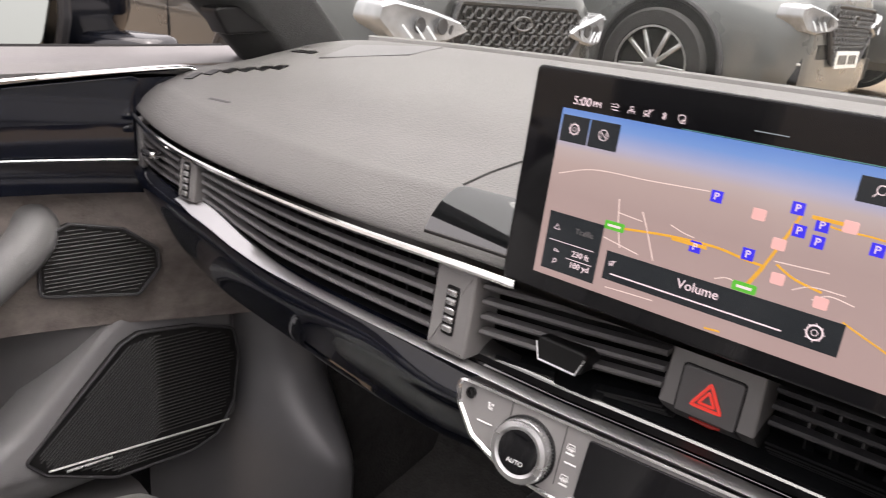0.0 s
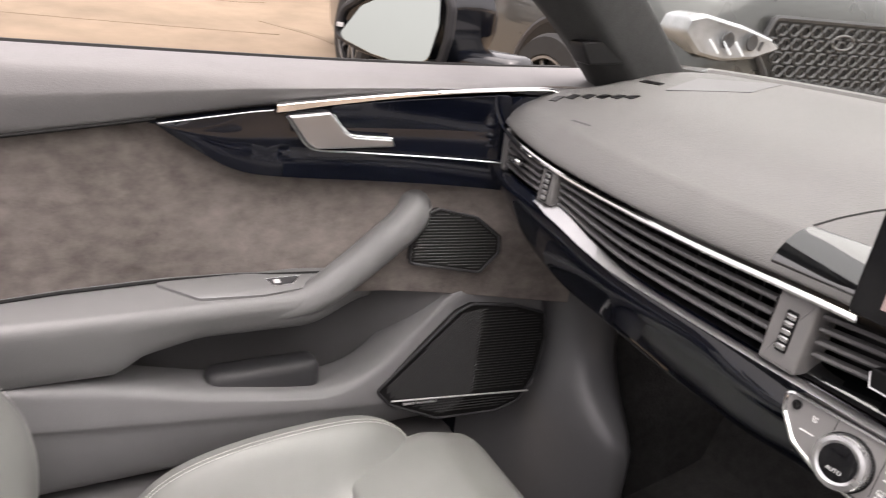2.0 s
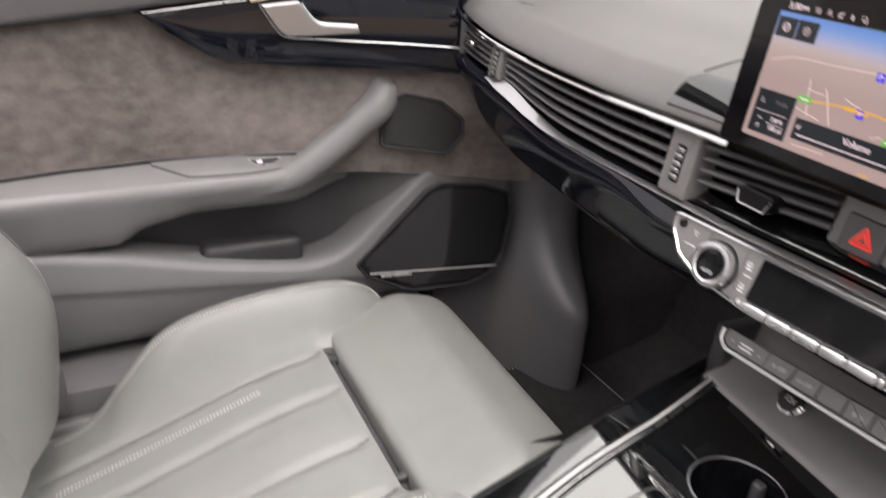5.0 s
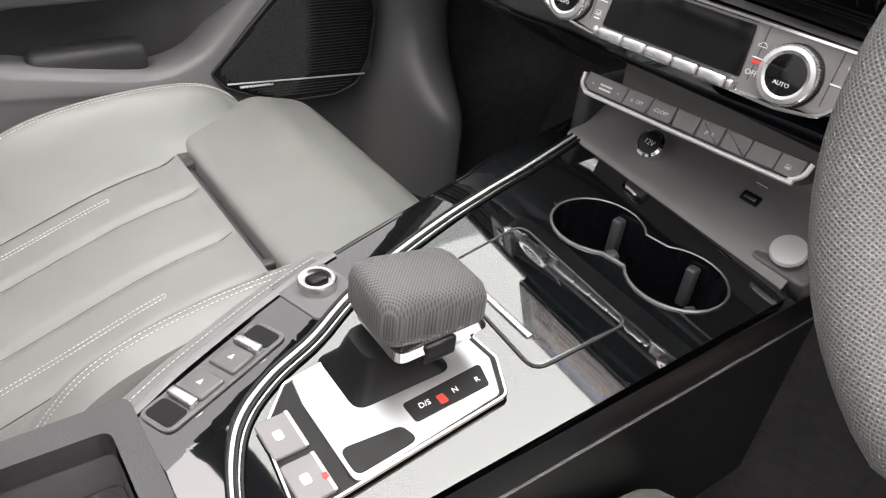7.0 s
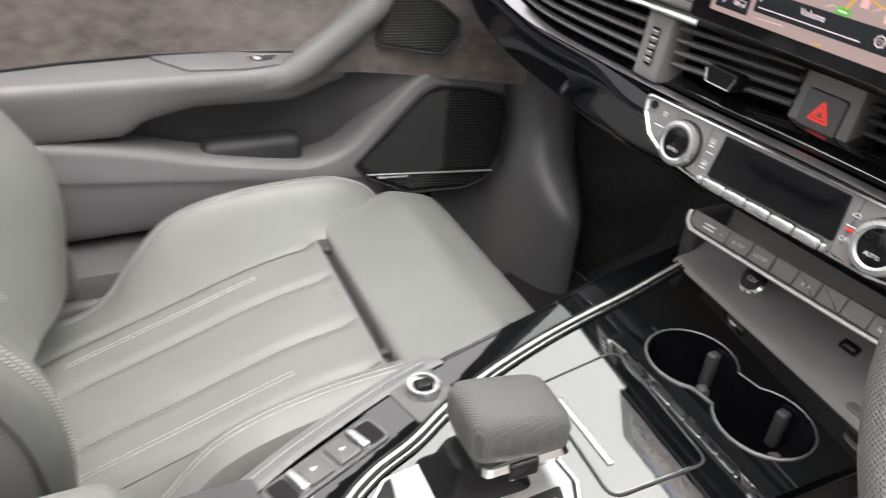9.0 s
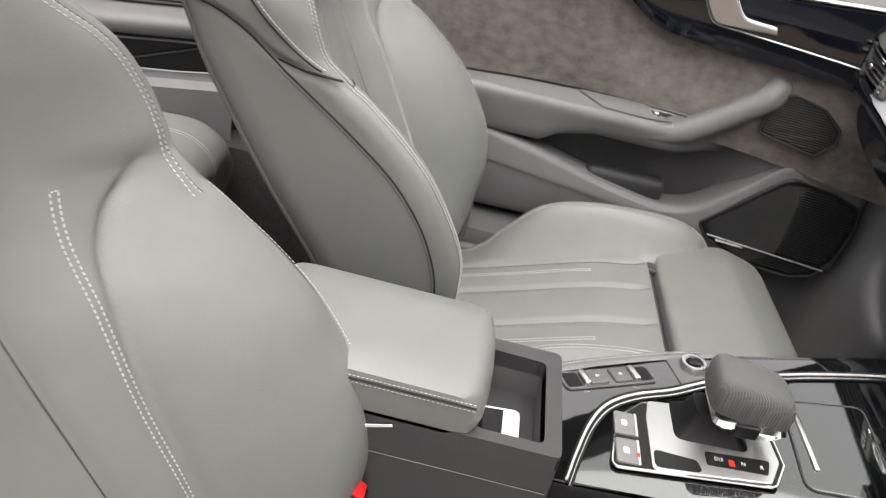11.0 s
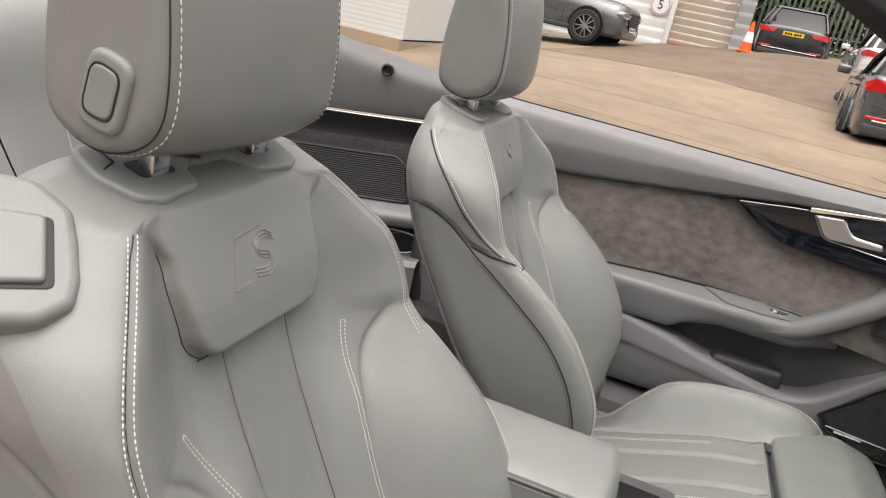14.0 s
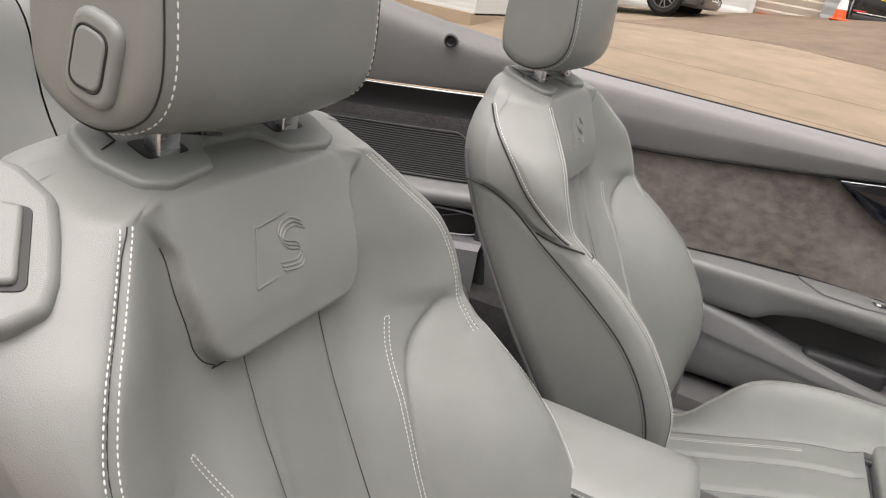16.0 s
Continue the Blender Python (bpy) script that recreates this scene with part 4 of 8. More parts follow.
def map_road(points, w, mt):
    q = curve([((a - 0.5) * SW, (b - 0.5) * SH) for a, b in points], 6 * len(points))
    t = np.gradient(q, axis=0)
    t /= np.linalg.norm(t, axis=1)[:, None]
    nrm = np.stack([-t[:, 1], t[:, 0]], 1) * w * SH / 2
    part("map_road", slab(np.vstack([q - nrm, (q + nrm)[::-1]]), 0.0002, 0.00003, SC @ pose(0, 0, 0.0008), 1), mt, display)


for w, mt, pts in ((0.010, ROAD_Y, ((0.27, 0.389), (0.362, 0.412), (0.453, 0.42), (0.512, 0.405), (0.545, 0.40))), (0.016, ROAD_Y, ((0.545, 0.40), (0.534, 0.35), (0.522, 0.30))), (0.012, ROAD_Y, ((0.545, 0.40), (0.558, 0.47), (0.572, 0.55), (0.583, 0.62))),
                   (0.007, ROAD_Y, ((0.60, 0.62), (0.64, 0.60), (0.70, 0.60), (0.78, 0.585))), (0.009, ROAD_Y, ((0.565, 0.42), (0.60, 0.385), (0.647, 0.365))), (0.007, ROAD_Y, ((0.69, 0.285), (0.72, 0.26), (0.763, 0.226), (0.82, 0.17))), (0.008, ROAD_Y, ((0.47, 0.095), (0.50, 0.10))),
                   (0.005, ROAD_P, ((0.247, 0.506), (0.255, 0.41), (0.269, 0.304))), (0.005, ROAD_P, ((0.301, 0.479), (0.318, 0.41), (0.343, 0.294))), (0.004, ROAD_P, ((0.362, 0.458), (0.39, 0.44), (0.412, 0.433))), (0.004, ROAD_P, ((0.25, 0.45), (0.275, 0.445), (0.305, 0.44))),
                   (0.004, ROAD_P, ((0.467, 0.299), (0.485, 0.315), (0.504, 0.313))), (0.004, ROAD_P, ((0.56, 0.43), (0.61, 0.435), (0.65, 0.44))), (0.004, ROAD_P, ((0.60, 0.345), (0.63, 0.375), (0.683, 0.377))), (0.004, ROAD_P, ((0.635, 0.33), (0.66, 0.36), (0.70, 0.35))),
                   (0.004, ROAD_P, ((0.23, 0.33), (0.27, 0.315), (0.31, 0.30))), (0.004, ROAD_P, ((0.255, 0.12), (0.30, 0.125), (0.36, 0.13))), (0.004, ROAD_P, ((0.10, 0.55), (0.18, 0.60), (0.30, 0.61), (0.42, 0.625)))):
    map_road(pts, w, mt)
for x, y in ((0.435, 0.612), (0.575, 0.639), (0.619, 0.599), (0.586, 0.561), (0.619, 0.538), (0.708, 0.562), (0.418, 0.399), (0.514, 0.428)):
    q = part("parking_symbol", on_screen(x - 0.011, y - 0.023, 0.022, 0.046, 0.0006), BLUE, display)
    lettering("parking_letter", "P", 0.0052, SC @ pose((x - 0.5) * SW, (y - 0.5) * SH, 0.0013), WHITE_GLOW, q)
for x, y in ((0.515, 0.584), (0.661, 0.617), (0.560, 0.495), (0.573, 0.369), (0.650, 0.328)):
    part("place_symbol", on_screen(x - 0.012, y - 0.022, 0.024, 0.044, 0.0006, 0.001), PINK, display)
for x, y in ((0.249, 0.388), (0.522, 0.300)):
    part("road_shield", on_screen(x - 0.022, y - 0.019, 0.044, 0.038, 0.0006, 0.001), GREEN, display)
    part("shield_bar", on_screen(x - 0.014, y - 0.005, 0.028, 0.010, 0.0009), WHITE_GLOW, display, "plain pale bar")
for x, y, w in ((0.37, 0.40, 0.07), (0.60, 0.615, 0.05), (0.72, 0.585, 0.06)):
    part("road_name_bar", on_screen(x, y, w, 0.014, 0.0009), ROAD_Y, display, "plain bar in place of a road name")
for x, y, w, h in ((0.086, 0.692, 0.064, 0.115), (0.153, 0.692, 0.066, 0.115), (0.098, 0.115, 0.13, 0.265), (0.245, 0.155, 0.452, 0.125), (0.655, 0.71, 0.13, 0.09)):
    part("menu_panel", on_screen(x, y, w, h, 0.0009), PANEL, display)
lettering("clock_text", "5:00", 0.0068, SC @ pose(-0.377 * SW, 0.371 * SH, 0.0006), WHITE_GLOW, display)
lettering("clock_text", "PM", 0.0042, SC @ pose(-0.343 * SW, 0.369 * SH, 0.0006), WHITE_GLOW, display)
lettering("volume_text", "Volume", 0.0072, SC @ pose(-0.058 * SW, -0.263 * SH, 0.0016), WHITE_GLOW, display)
lettering("scale_text", "230 ft", 0.0048, SC @ pose(-0.312 * SW, -0.284 * SH, 0.0016), WHITE_GLOW, display)
lettering("scale_text", "100 yd", 0.0048, SC @ pose(-0.31 * SW, -0.335 * SH, 0.0016), WHITE_GLOW, display)
lettering("traffic_text", "Traffic", 0.0046, SC @ pose(-0.312 * SW, -0.181 * SH, 0.0016), glowing("dim grey writing", (0.16, 0.15, 0.15), 0.35), display)
part("volume_bar", on_screen(0.262, 0.182, 0.34, 0.006, 0.0013), WHITE_GLOW, display)
for y in (0.252, 0.187):
    part("panel_line", on_screen(0.155 if y < 0.2 else 0.108, y, 0.062 if y < 0.2 else 0.108, 0.003, 0.0013), WHITE_GLOW, display)


def sign(x, y, strokes, size=1.0, name="status_symbol"):
    pictogram(name, strokes, SC @ pose((x - 0.5) * SW, (y - 0.5) * SH, 0.0016), WHITE_GLOW, display, 0.00022, size)


def pictogram(name, strokes, m, mat, parent, r=0.00033, size=1.0):
    """A small symbol out of thin lines; strokes in millimetres."""
    return part(name, join(*[tube(np.array([m @ Vector((x * 0.001 * size, y * 0.001 * size, 0)) for x, y in q]), r, 4) for q in strokes]), mat, parent)


RING = [(2 * math.cos(q), 2 * math.sin(q)) for q in np.linspace(0, 2 * math.pi, 15)]
TRIANGLE = [(-2, -1.6), (0, 2), (2, -1.6), (-2, -1.6)]
sign(0.199, 0.874, [[(-2.4, 1.4), (-0.4, 1.4)], [(-2.4, 0), (1.8, 0)], [(-1.6, -1.6), (2.2, -1.6)], [(0.6, 2), (2.2, 0.6)]])
sign(0.235, 0.874, [[(-0.9, 1.8), (0.9, 1.8), (0.9, 0.4), (-0.9, 0.4), (-0.9, 1.8)], [(-2, -2), (-1.8, -0.4), (1.8, -0.4), (2, -2)], [(0, 0.4), (0, -1.6)]])
sign(0.270, 0.874, [[(-2.2, -0.8), (-1, -0.8), (0.6, -2), (0.6, 2), (-1, 0.8), (-2.2, 0.8), (-2.2, -0.8)], [(-2.2, -2.2), (2.2, 2.2)]])
sign(0.303, 0.874, [[(-1, -1.2), (1, 0.8), (0, 2), (0, -2), (1, -0.8), (-1, 1.2)]])
sign(0.338, 0.874, [[(-1.8, 1.6), (0, 2.2), (1.8, 1.6), (1.6, -0.6), (0, -2.2), (-1.6, -0.6), (-1.8, 1.6)], [(0.4, -0.4), (2.2, -0.4), (2.2, -2), (0.4, -2), (0.4, -0.4)]])
sign(0.186, 0.751, [RING, [(-1, -1), (-1, 1), (1, -1), (1, 1)]], 1.45, "compass_symbol")
sign(0.122, 0.316, [TRIANGLE], 0.9, "traffic_symbol")
sign(0.130, 0.213, [[(-2, -1), (-0.6, 0.6), (0.4, 0), (2, -1), (-2, -1)]], 0.9, "height_symbol")
sign(0.130, 0.160, [[(q[0] * 0.6, q[1] * 0.6 + 0.5) for q in RING], [(-0.7, -0.6), (-1.8, -1.9)]], 0.9, "zoom_symbol")
sign(0.262, 0.232, [[(-2.2, -0.8), (-1, -0.8), (0.6, -2), (0.6, 2), (-1, 0.8), (-2.2, 0.8), (-2.2, -0.8)], [(-2.2, -2.2), (2.2, 2.2)]], 0.8, "mute_symbol")
sign(0.69, 0.756, [[(q[0] * 0.8, q[1] * 0.8 + 0.6) for q in RING], [(-1.1, -0.6), (-2.4, -2.1)]], 1.3, "search_symbol")


def ring_symbol(x, y, r, name="gear_symbol"):
    c = SC @ pose((x - 0.5) * SW, (y - 0.5) * SH, 0.0015)
    a = np.arange(20) * 2 * np.pi / 20
    p = np.array([c @ Vector((r * math.cos(q), r * math.sin(q), 0)) for q in a])
    part(name, tube(p, r * 0.13, 5, True), WHITE_GLOW, display)


for x, y, r in ((0.118, 0.751, 0.0028), (0.654, 0.218, 0.0036)):
    ring_symbol(x, y, r)
    ring_symbol(x, y, r * 0.4)
    sign(x, y, [[(1000 * r * a * math.cos(q), 1000 * r * a * math.sin(q)) for a in (1.0, 1.32)] for q in np.radians(np.arange(0, 360, 45))], 1.0, "gear_teeth")
part("display_frame_line", tube(np.array([SC @ Vector(q) for q in ((-SW / 2, -SH / 2 + 0.0005, -0.004), (SW / 2, -SH / 2 + 0.0005, -0.004))]), 0.0012, 6), SATIN, display)

# ---- hazard switch ----
hm = face_pose(0.0005, 0.7515, 0.8, 8, 2) @ Matrix.Scale(0.82, 4)
hazard = thing("hazard_switch", "grey hazard warning switch with a red lit triangle", "switch")
part("housing", slab(rounded([(-0.037, -0.035), (0.037, -0.035), (0.034, 0.036), (-0.034, 0.036)], 0.003), 0.04, 0.002, hm), BUTTON_GREY, hazard)
part("button", slab(rounded([(-0.0225, -0.019), (0.0225, -0.019), (0.0225, 0.019), (-0.0225, 0.019)], 0.004), 0.004, 0.0012, hm @ pose(0, 0, 0.0022)), MID_PLASTIC, hazard)
part("button_gap", slab(rounded([(-0.0237, -0.0202), (0.0237, -0.0202), (0.0237, 0.0202), (-0.0237, 0.0202)], 0.0045), 0.001, 0.0002, hm @ pose(0, 0, 0.0004)), BLACK, hazard)
for r, k in ((0.0125, 0.0011), (0.0065, 0.0009)):
    p = np.array([hm @ Vector((r * math.cos(a), r * math.sin(a) - 0.002, 0.003)) for a in (math.pi / 2, math.pi * 7 / 6, math.pi * 11 / 6)])
    t = np.vstack([even(np.vstack([p, p[:1]])[i:i + 2], r / 8)[:-1] for i in range(3)])
    part("triangle", tube(t, k, 5, True), RED_GLOW, hazard, "red lit warning triangle")

# ---- climate panel ----
climate = thing("climate_panel", "grey climate control panel with two dials in a chrome surround", "climate control")
CM = face_pose(0.004, 0.7095, 0.7405, 15, 4.5) @ pose(0, 0, 0, 0, 0, 1.0)
outline = rounded([(-0.1535, 0.0285), (-0.149, 0.012), (-0.134, -0.006), (-0.108, -0.017), (-0.06, -0.022), (0.07, -0.022), (0.106, -0.0225), (0.137, -0.018), (0.153, 0.002), (0.159, 0.0275)], [0.006, 0.01, 0.015, 0.02, 0.01, 0.01, 0.02, 0.018, 0.014, 0.006], 6)
part("faceplate", slab(outline, 0.02, 0.002, CM @ pose(0, 0, 0.002)), BUTTON_GREY, climate)
part("chrome_surround", tube(np.array([CM @ Vector((x, y, 0.002)) for x, y in outline]), 0.0019, 6, True), CHROME, climate)
part("readout", slab(rounded([(-0.054, -0.0135), (0.0735, -0.0125), (0.0700, 0.0245), (-0.0525, 0.0245)], 0.002), 0.003, 0.0006, CM @ pose(0, 0, 0.004)), SCREEN_BLACK, climate, "dark readout, switched off")
ends = [-0.0585, -0.0525, -0.0275, -0.0045, 0.021, 0.044, 0.0685, 0.0745]
for i in range(7):
    a, b = ends[i] + 0.0003, ends[i + 1] - 0.0003
    part("rocker_button", rbox((a + b) / 2, -0.0186, 0.005, b - a, 0.0092 if 0 < i < 6 else 0.0078, 0.011, 0.0026, CM), SATIN, climate, "satin metal rocker button")
for a, b in ((-0.109, 0.001), (-0.069, 0.0), (0.0795, 0.0), (0.134, 0.0)):
    part("panel_gap", slab([(a - 0.0003, -0.012), (a + 0.0003, -0.012), (a + 0.0003, 0.026), (a - 0.0003, 0.026)], 0.0004, 0.0001, CM @ pose(0, 0, 0.0022), 1), BLACK, climate)
for x in (-0.0935, 0.1075):
    dm = CM @ pose(x, 0.0005, 0)
    dm = dm @ Matrix.Diagonal((0.80, 0.80, 0.62, 1))
    dial = part("dial", lathe([(0.0255, 0.0), (0.0255, 0.016), (0.0245, 0.0185), (0.0205, 0.0195), (0.0195, 0.0185)], 48, dm), SATIN, climate, "knurled metal temperature dial")
    part("dial_base", lathe([(0.028, 0.002), (0.028, 0.005), (0.026, 0.006)], 40, dm), BLACK, dial)
    part("dial_face", lathe([(0.0197, 0.014), (0.0195, 0.0182), (0.012, 0.0196)], 40, dm), SCREEN_BLACK, dial, "black dial face")
    lettering("dial_text", "AUTO", 0.0054, dm @ pose(0, -0.008, 0.0201), WHITE_PRINT, dial)
    part("dial_ribs", join(*[rbox(0, 0.0257, 0.009, 0.0009, 0.0012, 0.012, 0, dm @ pose(0, 0, 0, 0, 0, a)) for a in range(0, 360, 6)]), SATIN, dial)
lettering("button_text", "OFF", 0.0056, CM @ pose(0.0805, -0.0068, 0.0025), WHITE_PRINT, climate)
part("lamp", slab(rounded([(-0.0035, -0.0012), (0.0035, -0.0012), (0.0035, 0.0012), (-0.0035, 0.0012)], 0.0008), 0.001, 0.0003, CM @ pose(0.0803, 0.0012, 0.0028)), RED_GLOW, climate, "small red lit lamp")
for x, y, w in ((-0.1265, 0.0058, 0.012), (-0.0615, 0.0045, 0.008), (0.0798, 0.004, 0.008), (0.1398, 0.0044, 0.012)):
    part("button_line", slab([(-w / 2, -0.0005), (w / 2, -0.0005), (w / 2, 0.0005), (-w / 2, 0.0005)], 0.0006, 0.0002, CM @ pose(x, y, 0.0025), 1), WHITE_PRINT, climate)


SEAT_SIGN = [[(-2.2, 2.8), (-1.2, -1.2), (1.8, -1.6)], [(-1.2, 2.8), (-0.4, -0.4), (1.8, -0.6)], [(0.4, 2.6), (0.8, 1.8), (0.4, 1.0)], [(1.6, 2.6), (2.0, 1.8), (1.6, 1.0)]]
SCREEN_SIGN = [[(-2.8, -1.2), (-2.2, 2.0), (2.2, 2.0), (2.8, -1.2), (-2.8, -1.2)], [(-1.2, -2.4), (-1.0, 0.6)], [(0.2, -2.4), (0.2, 0.6)], [(1.4, -2.4), (1.3, 0.6)]]
CAR_SIGN = [[(-3.4, -1.2), (-3.2, 0.2), (-1.8, 0.6), (-0.6, 1.8), (1.4, 1.8), (2.6, 0.6), (3.4, 0.2), (3.4, -1.2), (-3.4, -1.2)]]
for x, y, g in ((-0.1245, 0.0175, SEAT_SIGN), (-0.0632, 0.0145, SCREEN_SIGN), (-0.0628, -0.0055, SCREEN_SIGN), (0.0800, 0.0132, CAR_SIGN), (0.1425, 0.0155, SEAT_SIGN)):
    pictogram("button_symbol", g, CM @ pose(x, y, 0.0024), WHITE_PRINT, climate)
for x, y in ((-0.0632, 0.0105), (-0.0628, -0.0098)):
    part("print_bar", slab([(-0.003, -0.0006), (0.003, -0.0006), (0.003, 0.0006), (-0.003, 0.0006)], 0.0004, 0.0001, CM @ pose(x, y, 0.0023), 1), WHITE_PRINT, climate)
part("sensor", lathe([(0.004, 0), (0.004, 0.002), (0.0022, 0.002), (0.0022, 0.0005)], 16, CM @ pose(-0.1412, 0.0215, 0.0015)), BLACK, climate)

# ---- lower button row ----
switches = thing("switch_row", "row of grey console buttons on a bright metal strip", "switch panel")
LM = face_pose(0.019, 0.742, 0.668, 30) @ pose(0.0115, -0.012, 0, 0, 0, 3.9)
row_edge = [(-0.119, 0.016), (-0.1165, 0.006), (-0.108, 0.0005), (-0.09, -0.0008), (0.085, -0.0008), (0.099, 0.0015), (0.107, 0.008), (0.109, 0.018)]
part("backplate", slab(rounded(row_edge, [0.002, 0.006, 0.008, 0.01, 0.01, 0.008, 0.006, 0.002], 4), 0.026, 0.0015, LM @ pose(0, 0, 0.002)), DARK_PLASTIC, switches)
part("bright_strip", tube(np.array([LM @ Vector((x, y - 0.0012, 0.003)) for x, y in curve(row_edge, 60)]), 0.0021, 6), SILVER_BUTTON, switches, "bright metal edge under the buttons")
ends = [-0.114, -0.066, -0.038, -0.013, 0.0117, 0.0355, 0.0602, 0.0848, 0.1055]
row_buttons = []
for i in range(8):
    a, b = ends[i] + 0.0004, ends[i + 1] - 0.0004
    k = (0.004 if i == 0 else 0.0, 0.003 if i == 7 else 0.0)
    row_buttons.append(part("button", slab(rounded([(a, 0.0018 + k[0]), (a + 2 * k[0], 0.0012), (b - 2 * k[1], 0.0012), (b, 0.0018 + k[1]), (b, 0.017), (a, 0.017)], 0.0007, 3), 0.01, 0.0008, LM @ pose(0, 0, 0.0045)), BUTTON_GREY, switches))
for i, x in ((1, -0.049), (2, -0.022)):
    lettering("button_text", "OFF", 0.0048, LM @ pose(x, 0.008, 0.0048), WHITE_PRINT, row_buttons[i])
lettering("button_text", "P", 0.0056, LM @ pose(0.0215, 0.007, 0.0048), WHITE_PRINT, row_buttons[4])
RING_SIGN = [[(1.6 * math.cos(q), 1.6 * math.sin(q)) for q in np.linspace(0, 2 * math.pi, 13)], [(-0.7, -0.8), (0, 0.8), (0.7, -0.8)]]
for i, x, g in ((0, -0.104, [[(-1.4, -0.5), (0, 0.7), (1.4, -0.5)]]), (0, -0.074, [[(-1.4, 0.5), (0, -0.7), (1.4, 0.5)]]), (1, -0.0575, RING_SIGN), (2, -0.030, CAR_SIGN), (4, 0.0262, [[(0, -1.5), (0.7, 0), (0, 1.5)], [(1.2, -1.8), (2.0, 0), (1.2, 1.8)]]), (7, 0.0945, SCREEN_SIGN)):
    pictogram("button_symbol", g, LM @ pose(x, 0.008, 0.0047), WHITE_PRINT, row_buttons[i], size=0.85)
for y in (0.0098, 0.0062):
    part("print_bar", slab([(-0.007, -0.0009), (0.007, -0.0009), (0.007, 0.0009), (-0.007, 0.0009)], 0.0004, 0.0001, LM @ pose(-0.089, y, 0.0048), 1), WHITE_PRINT, row_buttons[0], "plain pale bar of writing")

# ---- steering wheel ----
wheel = thing("steering_wheel", "black perforated leather steering wheel with pale stitching", "steering wheel")
WM = pose(0.400, 0.5747, 0.8264, 73.5, 0, 0)
ang = np.arange(96) * 2 * np.pi / 96
rim = []
for a in ang:
    r = 0.169
    x, y = r * math.cos(a), r * math.sin(a)
    y = max(y, -0.146)
    rim.append(WM @ Vector((x, y, 0)))
rim = np.array(rim)
rv, rf = tube(rim, 0.0205, 20, True, up=tuple(WM.to_3x3() @ Vector((0, 0, 1))))
rim_ob = part("rim", (rv, rf), PERFORATED, wheel)
uv = rim_ob.data.uv_layers.new(name="round")
for loop in rim_ob.data.loops:
    i, k = divmod(loop.vertex_index, 20)
    uv.data[loop.index].uv = (i / 96 * 1.06, k / 20 * 0.129)
for poly in rim_ob.data.polygons:
    ks = [rim_ob.data.loops[q].vertex_index % 20 for q in poly.loop_indices]
    if max(ks) - min(ks) > 10:
        for q, k in zip(poly.loop_indices, ks):
            if k == 0:
                uv.data[q].uv = (uv.data[q].uv[0], 0.129)
inner = np.array([WM @ Vector((0.153 * math.cos(a), max(0.153 * math.sin(a), -0.132), 0.0125)) for a in np.linspace(0, 2 * np.pi, 200)])
part("stitching", stitches(inner, 0.0056, 0.0036, 0.0004), THREAD, wheel, "pale stitching inside the rim")
part("hub", slab(rounded([(-0.07, -0.05), (0.07, -0.05), (0.085, 0.04), (-0.085, 0.04)], 0.03), 0.05, 0.012, WM @ pose(0, 0, 0.0)), DARK_PLASTIC, wheel, "dark airbag hub")
for a in (8, 172, 270):
    part("spoke", rbox(0.1, 0, -0.02, 0.09, 0.035, 0.016, 0.006, WM @ pose(0, 0, 0, 0, 0, a)), DARK_PLASTIC, wheel)
part("column", rbox(0, 0, -0.12, 0.09, 0.07, 0.17, 0.02, WM), DARK_PLASTIC, wheel)

# ---- centre console ----
def plate(outer, holes, z, mat, name, parent, label="", wall=0.0, cuts=(), lay=lambda g: g):
    """A level plate with holes through it; wall: how far the holes' and the rim's sides go down."""
    bm = bmesh.new()
    edges = []
    for ring in [outer] + list(holes):
        vs = [bm.verts.new((x, y, z)) for x, y in ring]
        edges += [bm.edges.new((vs[i], vs[(i + 1) % len(vs)])) for i in range(len(vs))]
    bmesh.ops.triangle_fill(bm, edges=edges, use_beauty=True, normal=(0, 0, 1))
    for y in cuts:
        bmesh.ops.bisect_plane(bm, geom=bm.verts[:] + bm.edges[:] + bm.faces[:], plane_co=(0, y, 0), plane_no=(0, 1, 0))
    if len(cuts):
        for q in np.arange(-0.15, 0.16, 0.012):
            bmesh.ops.bisect_plane(bm, geom=bm.verts[:] + bm.edges[:] + bm.faces[:], plane_co=(q - 0.036, 0.455, 0), plane_no=(1, 0.37, 0))
    bm.verts.index_update()
    g = [(np.array([v.co for v in bm.verts]), [tuple(v.index for v in f.verts) for f in bm.faces])]
    bm.free()
    if wall:
        for ring in [outer] + list(holes):
            r = np.column_stack([ring, np.full(len(ring), z)])
            g.append(loft([r, r - [0, 0, wall]], True, False))
    return part(name, lay(join(*g)), mat, parent, label, sharp=30)


def con_z(x, y):
    """The console's top: it climbs towards the cup holders, leans to the driver, and lies level past the lid."""
    bend = 0.66 - 0.006 * np.logaddexp(0, (0.66 - y) / 0.006)
    crest = -0.036 - 0.37 * (y - 0.455)
    return 0.5405 + CLIMB * (bend - 0.45) + 0.012 * np.maximum(0, y - 0.66) - LEAN * (x - 0.03) - (LEAN + 0.06) * 0.006 * np.logaddexp(0, (crest - x) / 0.006)


CLIMB, LEAN, VIEW = 0.15, 0.07, np.array([0.37, 0.25, 0.97])


